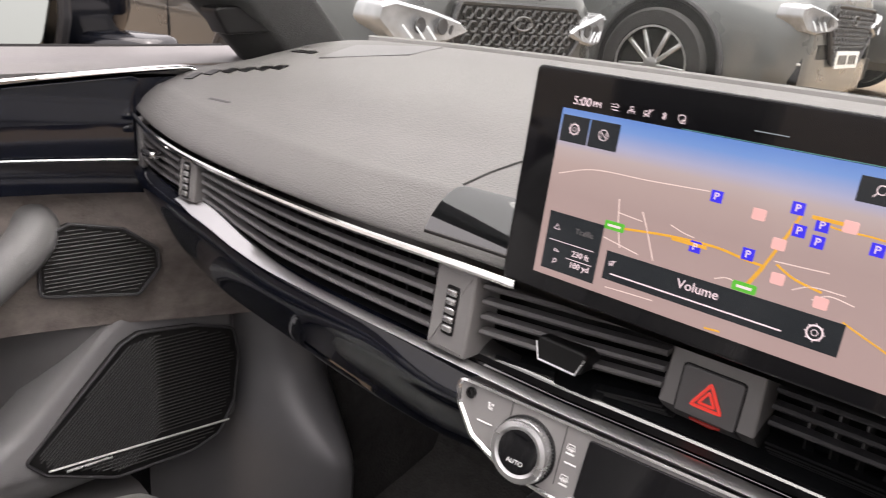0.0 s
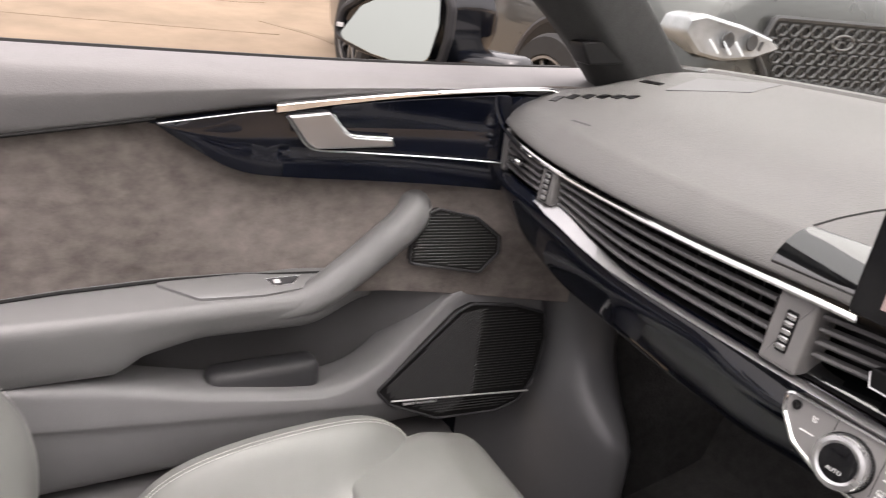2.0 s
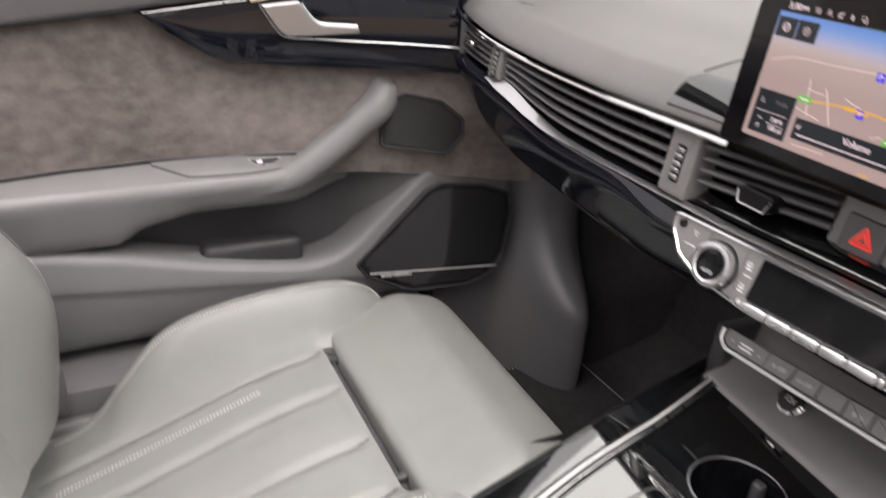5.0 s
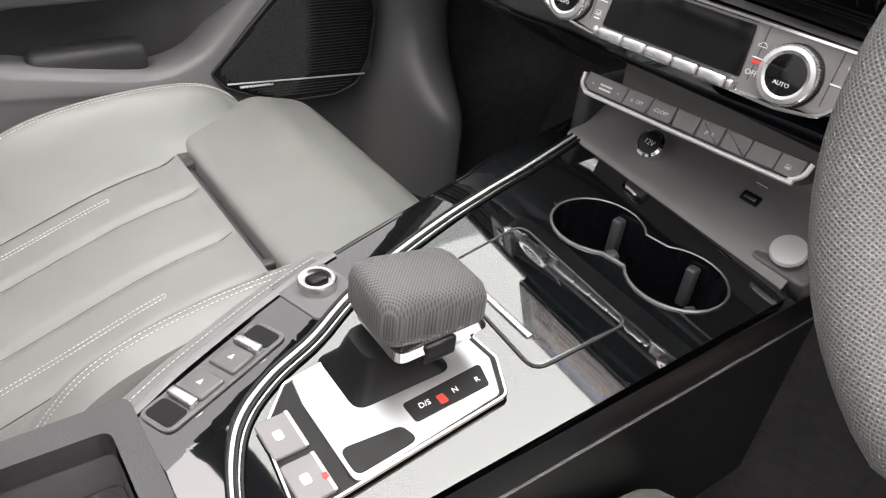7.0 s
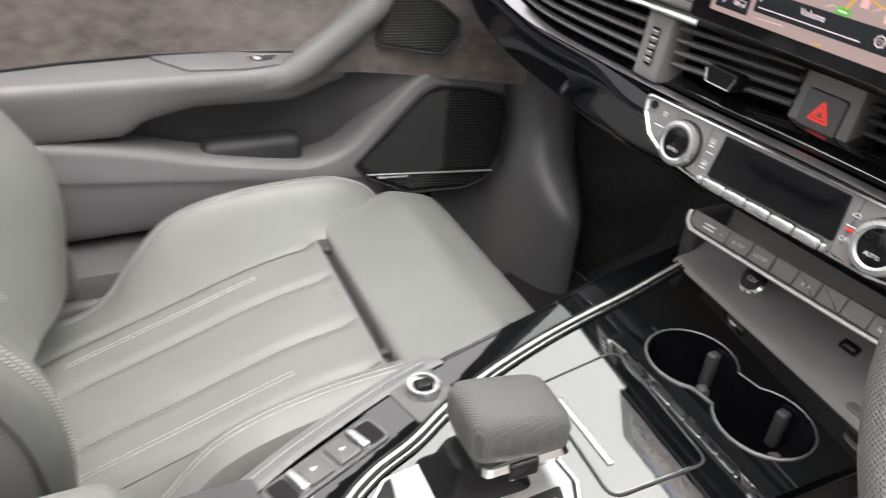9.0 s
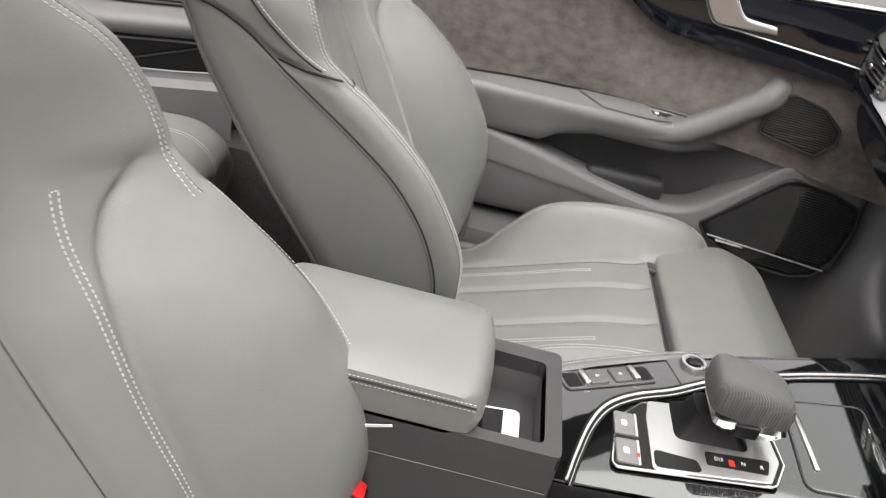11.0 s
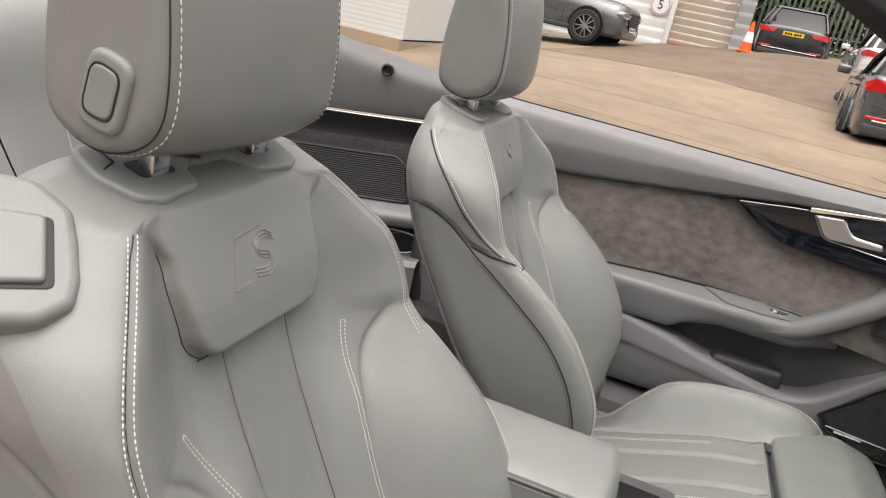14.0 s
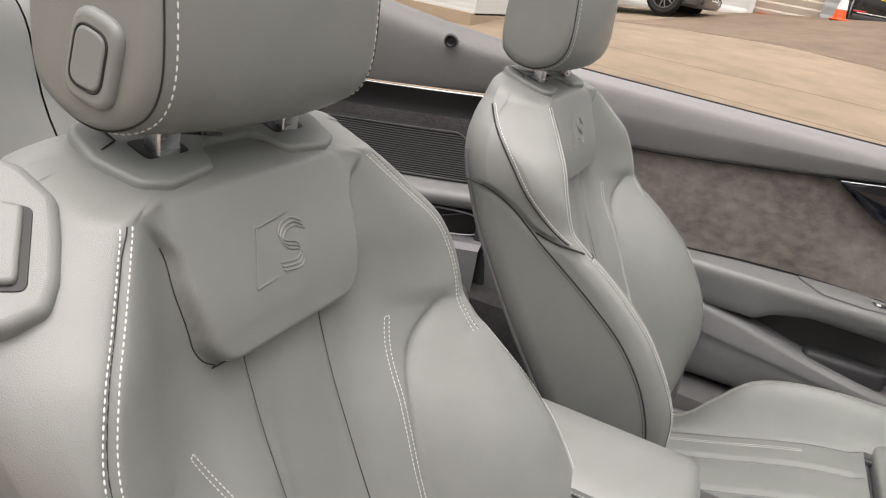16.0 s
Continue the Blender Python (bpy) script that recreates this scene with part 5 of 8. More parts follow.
def ride(geo):
    """Lays a shape drawn on the level z = 0.54 onto the console's top."""
    v = np.array(geo[0], float).reshape(-1, 3)
    z = np.full(len(v), 0.54)
    for _ in range(8):
        xy = VIEW[:2] + (v[:, :2] - VIEW[:2]) * ((VIEW[2] - z) / (VIEW[2] - 0.54))[:, None]
        z = con_z(xy[:, 0], xy[:, 1])
    return np.column_stack([xy, z + v[:, 2] - 0.54]), geo[1]


def ride_pose(m):
    o, x, y = ride((np.array([m @ Vector(q) for q in ((0, 0, 0), (0.01, 0, 0), (0, 0.01, 0))]), []))[0]
    ex, ey = Vector(x - o).normalized(), Vector(y - o)
    ez = ex.cross(ey).normalized()
    ey = ez.cross(ex)
    return Matrix.Translation(o) @ Matrix((ex, ey, ez)).transposed().to_4x4()


def cpart(name, geo, mat, parent=None, label="", smooth=True, sharp=40):
    return part(name, ride(geo), mat, parent, label, smooth, sharp)


console = thing("centre_console", "piano black centre console with chrome line and cup holders", "centre console")
CA, CB, CR = np.array([-0.014, 0.712]), np.array([0.079, 0.716]), 0.0445
cups = []
for a in np.arange(40, 321, 14):
    cups.append(CA + CR * np.array([math.cos(math.radians(a)), math.sin(math.radians(a))]))
for a in np.arange(-140, 141, 14):
    cups.append(CB + CR * np.array([math.cos(math.radians(a)), math.sin(math.radians(a))]))
cups = np.array(cups)
line = curve([(0.1515, 0.293), (0.11, 0.304), (0.068, 0.318), (0.036, 0.337), (0.012, 0.368), (-0.008, 0.41), (-0.036, 0.455), (-0.063, 0.51), (-0.091, 0.585), (-0.112, 0.655), (-0.131, 0.725), (-0.17, 0.85)], 90)
steps = np.concatenate([np.arange(0.28, 0.66, 0.02), np.arange(0.66, 0.74, 0.004), [0.76, 0.8]])
left = np.vstack([[(0.004, 0.275), (0.151, 0.275)], line, rounded([(-0.20, 0.866), (-0.166, 0.705), (-0.147, 0.65), (-0.117, 0.55), (-0.081, 0.436), (-0.036, 0.338)], [0.01, 0.05, 0.05, 0.1, 0.1, 0.1], 5)])
right = np.vstack([rounded([(0.1515, 0.2935), (0.146, 0.79), (0.10, 0.80), (-0.13, 0.82)], [0.001, 0.01, 0.004, 0.004], 5)[1:], line[:0:-1]])
plate(left, [], 0.54, GLOSS_BLACK, "lacquer_rail", console, "piano black lacquered rail", 0.012, steps, ride)
plate(right, [cups], 0.54, GLOSS_BLACK, "lacquer_top", console, "piano black lacquered top", 0.012, steps, ride)
cpart("cup_holder", loft([np.column_stack([inset(cups, d), np.full(len(cups), z)]) for d, z in ((0.0005, 0.5415), (0.002, 0.535), (0.004, 0.50), (0.007, 0.475))], True, False), SCREEN_BLACK, console, "black twin cup holder")
cpart("cup_floor", slab(inset(cups, 0.006), 0.003, 0.0005, pose(0, 0, 0.476)), RUBBER, console, "ribbed rubber cup mats")
cpart("cup_rim", tube(np.column_stack([inset(cups, -0.001), np.full(len(cups), 0.541)]), 0.0012, 6, True), BRUSHED, console, "bright rim of the cup holders")
for c, a in ((CA, 95), (CB, 100), (CA, -20), (CB, -25)):
    m = pose(c[0], c[1], 0.515, 0, 0, a)
    cpart("cup_clip", rbox(CR - 0.009, 0, 0.0, 0.012, 0.011, 0.04, 0.003, m), DARK_PLASTIC, console)
for d, r, mt in ((0.0, 0.0017, SILVER_BUTTON), (0.0065, 0.0008, SATIN), (-0.0034, 0.0016, BLACK), (0.0033, 0.0018, BLACK), (0.0085, 0.0014, BLACK)):
    cpart("chrome_line", tube(np.column_stack([line[:, 0] + d, line[:, 1] + d * 0.4, np.full(90, 0.542)]), r, 8, flat=0.8), mt, console)
# raised rail left of the chrome line, falling to the seat
lipc = curve([(-0.004, 0.28), (-0.035, 0.335), (-0.081, 0.436), (-0.117, 0.55), (-0.147, 0.65), (-0.166, 0.705), (-0.205, 0.88)], 60)
rows = []
for i, (x, y) in enumerate(lipc[:24]):
    k = 0.025 * (1 - sstep((y - 0.3) / 0.3))
    rows.append(curve([(x + 0.006, y, 0.5415), (x, y - 0.002, 0.542), (x - 0.006, y - 0.003, 0.538), (x - 0.016, y - 0.006, 0.534), (x - 0.024, y - 0.008, 0.52), (x - 0.026 - k, y - 0.01, 0.44), (x - 0.03 - k, y - 0.01, 0.25)], 16))
cpart("side_panel", loft(rows, False, True), DOOR_SKIN, console, "grey padded console flank")
rows = [[(x + 0.004, y, 0.5402), (x - 0.001, y - 0.001, 0.5395), (x - 0.005, y - 0.002, 0.535), (x - 0.007, y - 0.002, 0.52), (x - 0.012, y - 0.003, 0.25)] for x, y in lipc[23:]]
cpart("side_lacquer", loft(rows), GLOSS_BLACK, console, "lacquered edge beside the footwell")
off = lipc[:23]
for d, zz in ((0.009, 0.5375), (0.019, 0.5295)):
    cpart("stitching", stitches(np.column_stack([off[:, 0] - d, off[:, 1] - 0.004, np.full(len(off), zz + 0.0008)]), r=0.0003), THREAD, console, "pale stitching")
cpart("side_panel", loft([[(0.1525, y, 0.536), (0.156, y, 0.53), (0.157, y, 0.508), (0.157, y, 0.30)] for y in np.linspace(0.275, 0.84, 8)]), BLACK, console, "dark console flank")
cpart("trim_edge", tube([(0.1575, y, 0.508) for y in np.linspace(0.30, 0.84, 8)], 0.0014, 5), MID_PLASTIC, console)
# slope up to the switch row
rows = []
for x in np.linspace(-0.115, 0.15, 10):
    zc = float(con_z(x, 0.76))
    rows.append(curve([(x, 0.757, zc - 0.004), (x, 0.762, zc + 0.004), (x, 0.785, 0.592), (x, 0.80, 0.602), (x, 0.825, 0.622), (x, 0.825, 0.655)], 14))
part("front_slope", loft(rows), BUTTON_GREY, console, "grey shelf behind the cup holders")
part("front_side", rbox(-0.125, 0.86, 0.57, 0.02, 0.16, 0.13, 0.006), DARK_PLASTIC, console)
sock = part("power_socket", lathe([(0.0145, -0.004), (0.0145, 0.009), (0.0118, 0.011), (0.0112, 0.0095)], 28, pose(-0.0305, 0.790, 0.6025, 52)), CHROME, console, "round power socket with bright rim")
part("socket_cap", lathe([(0.0112, 0.002), (0.011, 0.0105), (0.008, 0.011)], 24, pose(-0.0305, 0.790, 0.6025, 52)), BLACK, sock)
lettering("socket_text", "12V", 0.0075, pose(-0.0305, 0.790, 0.6025, 52) @ pose(0, 0, 0.0113), WHITE_PRINT, sock)
usb = part("usb_port", slab(rounded([(-0.009, -0.005), (0.009, -0.005), (0.009, 0.005), (-0.009, 0.005)], 0.0015), 0.004, 0.001, pose(0.077, 0.797, 0.603, 40)), BLACK, console)
part("usb_contact", slab([(-0.006, -0.002), (0.006, -0.002), (0.006, 0.001), (-0.006, 0.001)], 0.001, 0.0003, pose(0.077, 0.797, 0.603, 40) @ pose(0, 0, 0.0006), 1), SATIN, usb)
part("usb_symbol", slab([(-0.006, -0.0006), (0.006, -0.0006), (0.006, 0.0006), (-0.006, 0.0006)], 0.0004, 0.0001, pose(0.077, 0.809, 0.6125, 40), 1), WHITE_PRINT, usb)
sb = part("start_button_bed", slab(rounded([(-0.024, -0.03), (0.03, -0.03), (0.03, 0.035), (-0.02, 0.035)], 0.006), 0.03, 0.003, pose(0.134, 0.788, 0.5905, 33)), MID_PLASTIC, console)
part("start_button", lathe([(0.0152, 0), (0.0152, 0.003), (0.0142, 0.0045), (0.011, 0.0047)], 36, pose(0.1365, 0.775, 0.589, 33)), SILVER_BUTTON, sb, "round bright start button")
# parking brake switch, window switches
pb = cpart("brake_switch", lathe([(0.016, 0), (0.016, 0.006), (0.0145, 0.0085), (0.0115, 0.0085), (0.011, 0.004)], 32, pose(-0.060, 0.441, 0.5415)), SATIN, console, "round bright parking brake switch")
cpart("brake_pull", rbox(-0.060, 0.441, 0.547, 0.012, 0.017, 0.009, 0.003), BLACK, pb)
cpart("brake_bed", slab(rounded([(-0.03, -0.022), (0.026, -0.03), (0.03, 0.02), (-0.026, 0.03)], 0.006), 0.002, 0.0008, pose(-0.058, 0.44, 0.5418, 0, 0, 24)), MID_PLASTIC, console)
WS = pose(-0.009, 0.339, 0.5422, 0, 0, 24)
well = cpart("switch_well", slab(rounded([(-0.0145, -0.056), (0.0145, -0.056), (0.0145, 0.056), (-0.0145, 0.056)], 0.008), 0.002, 0.0006, WS), MID_PLASTIC, console, "long recess with two window switches")
for k in (-1, 1):
    cpart("switch_hollow", slab(rounded([(-0.0115, -0.0085), (0.0115, -0.0085), (0.0115, 0.0085), (-0.0115, 0.0085)], 0.004), 0.0006, 0.0002, WS @ pose(0, 0.044 * k, 0.0006)), BLACK, well)
    cpart("window_switch", rbox(0, 0.0305 * k, 0.002, 0.023, 0.008, 0.008, 0.002, WS), SATIN, well, "bright window switch")
    cpart("switch_rest", rbox(0, 0.0145 * k, 0.001, 0.023, 0.022, 0.005, 0.0018, WS), MID_PLASTIC, well)
    cpart("switch_mark", slab([(-0.002, -0.002), (0.002, -0.002), (0.0, 0.003)], 0.0003, 0.0001, WS @ pose(0, 0.0145 * k, 0.0038), 1), WHITE_PRINT, well)
# tray lid
lid = rounded([(-0.03, 0.542), (0.101, 0.534), (0.0985, 0.632), (-0.048, 0.644)], [0.012, 0.012, 0.012, 0.012], 6)
LT = pose(0, 0, 0.5415)
tl = cpart("tray_lid", slab(lid, 0.014, 0.0008, LT), GLOSS_BLACK, console, "glossy sliding lid")
cpart("lid_edge", tube(np.array([LT @ Vector((x, y, -0.0006)) for x, y in inset(lid, -0.001)]), 0.0012, 6, True), DARK_PLASTIC, tl)
cpart("lid_bar", rbox(0.033, 0.552, 0.001, 0.082, 0.006, 0.003, 0.001, LT), SATIN, tl, "bright metal handle bar")
# gear selector
shift = thing("gear_selector", "short gear lever with a black leather cap and chrome skirt", "gear lever")
gp = rounded([(0.026, 0.372), (0.058, 0.343), (0.126, 0.335), (0.112, 0.498), (0.08, 0.514), (0.004, 0.508)], 0.008, 5)
cpart("surround", slab(gp, 0.003, 0.001, pose(0, 0, 0.5445)), BLACK, shift)
cpart("surround_edge", tube(np.column_stack([gp, np.full(len(gp), 0.544)]), 0.0016, 6, True), CHROME, shift)
cpart("bright_plate", slab(rounded([(0.024, 0.378), (0.05, 0.374), (0.122, 0.374), (0.110, 0.494), (0.079, 0.509), (0.008, 0.503)], 0.006), 0.002, 0.0008, pose(0, 0, 0.5465)), BRUSHED, shift, "bright metal plate")
cpart("plate_hollow", slab(rounded([(0.095, 0.377), (0.118, 0.377), (0.114, 0.425), (0.099, 0.42)], 0.006), 0.001, 0.0003, pose(0, 0, 0.5472)), BLACK, shift)
for x, y in ((0.066, 0.352), (0.104, 0.352)):
    k = cpart("key", slab(rounded([(-0.016, -0.012), (0.016, -0.012), (0.016, 0.012), (-0.016, 0.012)], 0.003), 0.003, 0.001, pose(x, y, 0.547)), BUTTON_GREY, shift)
    cpart("key_symbol", slab(rounded([(-0.004, -0.003), (0.004, -0.003), (0.004, 0.003), (-0.004, 0.003)], 0.002), 0.0004, 0.0001, pose(x, y - 0.002, 0.5473)), WHITE_PRINT, k)
    cpart("key_bar", slab([(-0.016, -0.0012), (0.016, -0.0012), (0.016, 0.0012), (-0.016, 0.0012)], 0.0005, 0.0002, pose(x, y + 0.010, 0.5474), 1), SATIN, k)
cpart("key_lamp", slab(rounded([(-0.0025, -0.0018), (0.0025, -0.0018), (0.0025, 0.0018), (-0.0025, 0.0018)], 0.001), 0.0004, 0.0001, pose(0.108, 0.361, 0.5477)), RED_GLOW, shift)
cpart("gate_panel", slab(rounded([(0.084, 0.43), (0.102, 0.43), (0.1, 0.492), (0.08, 0.498)], 0.003), 0.001, 0.0003, pose(0, 0, 0.5473)), BLACK, shift)
gx = pose(0, 0, 0, 0, 0, 90)
for t, y in (("R", 0.487), ("N", 0.468), ("D/S", 0.443)):
    lettering("gear_letter", t, 0.006, ride_pose(pose(0.092, y, 0.5476) @ gx), WHITE_PRINT, shift)
cpart("gear_lamp", slab(rounded([(-0.004, -0.003), (0.004, -0.003), (0.004, 0.003), (-0.004, 0.003)], 0.001), 0.0004, 0.0001, pose(0.094, 0.456, 0.5477)), RED_GLOW, shift, "red lit gear mark")
cpart("gaiter", loft([np.column_stack([rounded([(-a, -b), (a, -b), (a, b), (-a, b)], 0.01), np.full(20, z)]) + [0.045, 0.44, 0] for a, b, z in ((0.03, 0.04, 0.545), (0.022, 0.03, 0.556), (0.017, 0.024, 0.575))], True, True), BLACK, shift)
cap = []
for f, hx, y0, y1, zc in ((0, 0.018, 0.432, 0.490, 0.577), (0.15, 0.0255, 0.424, 0.502, 0.579), (0.4, 0.0285, 0.421, 0.507, 0.588), (0.65, 0.0285, 0.421, 0.507, 0.606), (0.85, 0.0265, 0.423, 0.504, 0.615), (0.95, 0.0225, 0.428, 0.498, 0.6195), (1, 0.015, 0.438, 0.487, 0.6215)):
    r = rounded([(-hx, y0), (hx, y0), (hx, y1), (-hx, y1)], min(hx * 0.6, 0.012), 6)
    z = zc + (0.468 - r[:, 1]) * 0.22
    cap.append(np.column_stack([r[:, 0] + 0.045, r[:, 1], z]))
lever = cpart("lever_cap", loft(cap, True, True), PERFORATED_FINE, shift, "dark perforated leather cap")
cpart("lever_skirt", loft([np.column_stack([rounded([(-a, -b), (a, -b), (a, b), (-a, b)], 0.008), np.full(20, z)]) + [0.048, 0.467, 0] for a, b, z in ((0.018, 0.022, 0.558), (0.025, 0.032, 0.568), (0.029, 0.038, 0.577), (0.026, 0.036, 0.582))], True, True), CHROME, shift, "bright chrome skirt")
cpart("lever_button", rbox(0.0755, 0.463, 0.575, 0.006, 0.026, 0.016, 0.004), BLACK, shift)
# rear box, phone tray and armrest
box = thing("armrest_box", "grey storage box under the armrest with an open phone tray", "storage box")
tray = rounded([(0.018, 0.195), (0.143, 0.195), (0.143, 0.262), (0.02, 0.262)], 0.008, 5)
plate(rounded([(-0.004, -0.16), (0.157, -0.16), (0.157, 0.279), (-0.002, 0.279)], 0.008, 4), [tray], 0.556, BOX_SKIN, "rim", box, "", 0.02)
part("tray_well", loft([np.column_stack([tray, np.full(len(tray), z)]) for z in (0.556, 0.505)], True, False), MID_PLASTIC, box)
part("tray_floor", slab(tray, 0.004, 0.001, pose(0, 0, 0.507)), DARK_PLASTIC, box)
for x in (-0.0025, 0.1565):
    part("box_side", loft([[(x, y, 0.54), (x, y, 0.508), (x, y, 0.28)] for y in np.linspace(-0.16, 0.278, 5)]), BOX_SKIN, box)
part("box_front", loft([[(x, 0.278, 0.552), (x, 0.279, 0.28)] for x in (-0.0025, 0.157)]), BOX_SKIN, box)
part("stitching", tube([(0.158, y, 0.507) for y in np.linspace(-0.15, 0.275, 8)], 0.0004, 5), BUTTON_GREY, box, "pale line along the flank")
ar = thing("armrest", "padded grey leather armrest lid with double stitching", "armrest")
prof = []
for x, y0, y1, z0, z1 in ((-0.001, -0.02, 0.172, 0.552, 0.588), (0.002, -0.036, 0.186, 0.548, 0.598), (0.012, -0.044, 0.193, 0.546, 0.604), (0.04, -0.046, 0.196, 0.546, 0.607), (0.078, -0.046, 0.197, 0.546, 0.608), (0.116, -0.046, 0.196, 0.546, 0.607), (0.144, -0.044, 0.193, 0.546, 0.604), (0.154, -0.036, 0.186, 0.548, 0.598), (0.157, -0.02, 0.172, 0.552, 0.588)):
    r = rounded([(y0, z0), (y1, z0), (y1 + 0.006, 0.5 * (z0 + z1)), (y1 - 0.004, z1 - 0.002), (y0 + 0.01, z1)], [0.008, 0.012, 0.02, 0.02, 0.03], 6)
    prof.append(np.column_stack([np.full(len(r), x), r]))
part("pad", loft(prof, True, True), LEATHER, ar)
part("seam", tube([(0.1575, y, 0.59) for y in np.linspace(-0.02, 0.19, 12)], 0.0012, 5), LEATHER_SEAM, ar)
for z in (0.5868, 0.5932):
    part("stitching", stitches([(0.1582 - (z - 0.5865) * 0.25, y, z) for y in np.linspace(-0.02, 0.19, 12)], 0.0042, 0.0032, 0.0004), THREAD, ar, "pale stitching")
part("lid_shell", rbox(0.078, 0.072, 0.545, 0.152, 0.235, 0.016, 0.005), DOOR_SKIN, ar)
part("rear_pad", loft([np.column_stack([np.full(24, x), rounded([(-0.19, 0.47), (-0.06, 0.47), (-0.05, 0.585), (-0.10, 0.608), (-0.18, 0.575)], 0.03, 5)[:24]]) for x in (-0.003, 0.004, 0.15, 0.157)], True, True), LEATHER, box)
phone = thing("phone", "white phone with a dark screen lying in the tray", "phone")
pm = pose(0.099, 0.212, 0.519, 6, 0, 0)
part("phone_body", slab(rounded([(-0.034, -0.035), (0.034, -0.035), (0.034, 0.032), (-0.034, 0.032)], 0.009, 6), 0.008, 0.003, pm), WHITE_PLASTIC, phone)
part("phone_screen", slab([(-0.029, -0.034), (0.029, -0.034), (0.029, 0.014), (-0.029, 0.014)], 0.001, 0.0003, pm @ pose(0, 0, 0.0006), 1), SCREEN_BLACK, phone)
tag = thing("paper_strip", "thin white paper strip caught below the armrest", "paper")
part("strip", slab([(-0.028, -0.0018), (0.028, -0.0012), (0.028, 0.0018), (-0.028, 0.0028)], 0.0008, 0.0002, pose(0.1595, 0.092, 0.538, 90, -18, 90), 1), WHITE_PRINT, tag)
buckle = thing("belt_buckle", "seat belt buckle with a red release button", "belt buckle")
part("buckle_body", rbox(0, 0, 0, 0.03, 0.045, 0.07, 0.006, pose(0.172, 0.075, 0.44, -30)), BLACK, buckle)
part("buckle_button", rbox(0, 0, 0.036, 0.02, 0.032, 0.006, 0.002, pose(0.172, 0.075, 0.44, -30)), RED_PLASTIC, buckle, "red release button")

# ---- passenger door, its inner side ----
X_UP = table([-1.2, -0.5, 0.3, 0.45, 0.6, 0.7, 0.8, 0.9, 1.0], [-0.70, -0.742, -0.738, -0.728, -0.708, -0.685, -0.652, -0.62, -0.59])
BELT_LOW = table([-0.5, -0.11, 0.03, 0.292, 0.45, 0.62, 0.80, 0.93], [0.785, 0.803, 0.816, 0.848, 0.869, 0.888, 0.903, 0.908])
BELT_TOP = table([-0.5, -0.24, 0.03, 0.49, 0.76, 0.95], [0.938, 0.928, 0.922, 0.912, 0.911, 0.913])
door = thing("door_1", "grey passenger door with suede panel, armrest and speakers", "car door", kind="structure")


def band(y0, y1, lo, hi, out=0.0, bulge=0.0, n=50, k=10, edge=0.006):
    """A panel on the door between two heights; out: how far it stands into the car."""
    r = []
    for y in np.linspace(y0, y1, n):
        a, b = lo(y), hi(y)
        f = np.linspace(0, 1, k)
        x = float(X_UP(y)) + out + bulge * np.sin(np.pi * f)
        row = [(x[i], y, a + (b - a) * f[i]) for i in range(k)]
        r.append([(x[0] - edge, y, a - 0.0005)] + row + [(x[-1] - edge, y, b + 0.0005)])
    return loft(r)


rows = []
for y in np.linspace(-0.36, 0.95, 70):
    zt, zl, xi = float(BELT_TOP(y)), float(BELT_LOW(y)), float(X_UP(y)) + 0.006
    rows.append(curve([(-0.812, y, zt - 0.012), (-0.806, y, zt), (-0.795, y, zt + 0.003), (xi - 0.03, y, zt - 0.002), (xi - 0.010, y, zt - 0.012), (xi, y, 0.62 * zt + 0.38 * zl - 0.004), (xi + 0.001, y, 0.45 * zt + 0.55 * zl), (xi - 0.003, y, 0.25 * zt + 0.75 * zl), (xi - 0.009, y, zl + 0.003), (xi - 0.016, y, zl)], 30))
part("shoulder", loft(rows), BELT_SKIN, door, "grained grey padded shoulder")
part("window_seal", tube([(-0.812, y, float(BELT_TOP(y)) + 0.001) for y in np.linspace(-0.36, 0.93, 40)], 0.0045, 6), RUBBER, door, "black window seal")
part("chrome_edge", tube([(-0.84, y, float(BELT_TOP(y)) - 0.004) for y in np.linspace(-0.36, 0.93, 40)], 0.006, 6), BLACK, door)
part("suede_panel", band(-0.36, 0.876, lambda y: 0.60 if y < 0.6 else 0.60 - 0.055 * (y - 0.6), lambda y: float(BELT_LOW(y)) + 0.006, -0.018), ALCANTARA, door, "brown grey suede cloth panel")
NAVY_LO = table([0.292, 0.335, 0.391, 0.455, 0.594, 0.712, 0.80], [0.849, 0.819, 0.787, 0.778, 0.772, 0.767, 0.762])
part("lacquer_panel", band(0.292, 0.80, lambda y: float(NAVY_LO(y)), lambda y: float(BELT_LOW(y)) - 0.003, 0.006, 0.002, 50, 12, 0.02), NAVY, door, "dark blue black lacquered panel")
STRIP_T, STRIP_B = table([0.437, 0.502, 0.62, 0.758, 0.786], [0.8725, 0.881, 0.895, 0.909, 0.911]), table([0.437, 0.508, 0.62, 0.758, 0.786], [0.860, 0.872, 0.888, 0.904, 0.906])
rows = []
for y in np.linspace(0.437, 0.786, 50):
    x, t, b = float(X_UP(y)) + 0.006, float(STRIP_T(y)), float(STRIP_B(y))
    rows.append([(x - 0.004, y, t), (x + 0.005, y, t), (x + 0.0075, y, t - 0.002), (x + 0.0075, y, b + 0.002), (x + 0.005, y, b), (x - 0.004, y, b)])
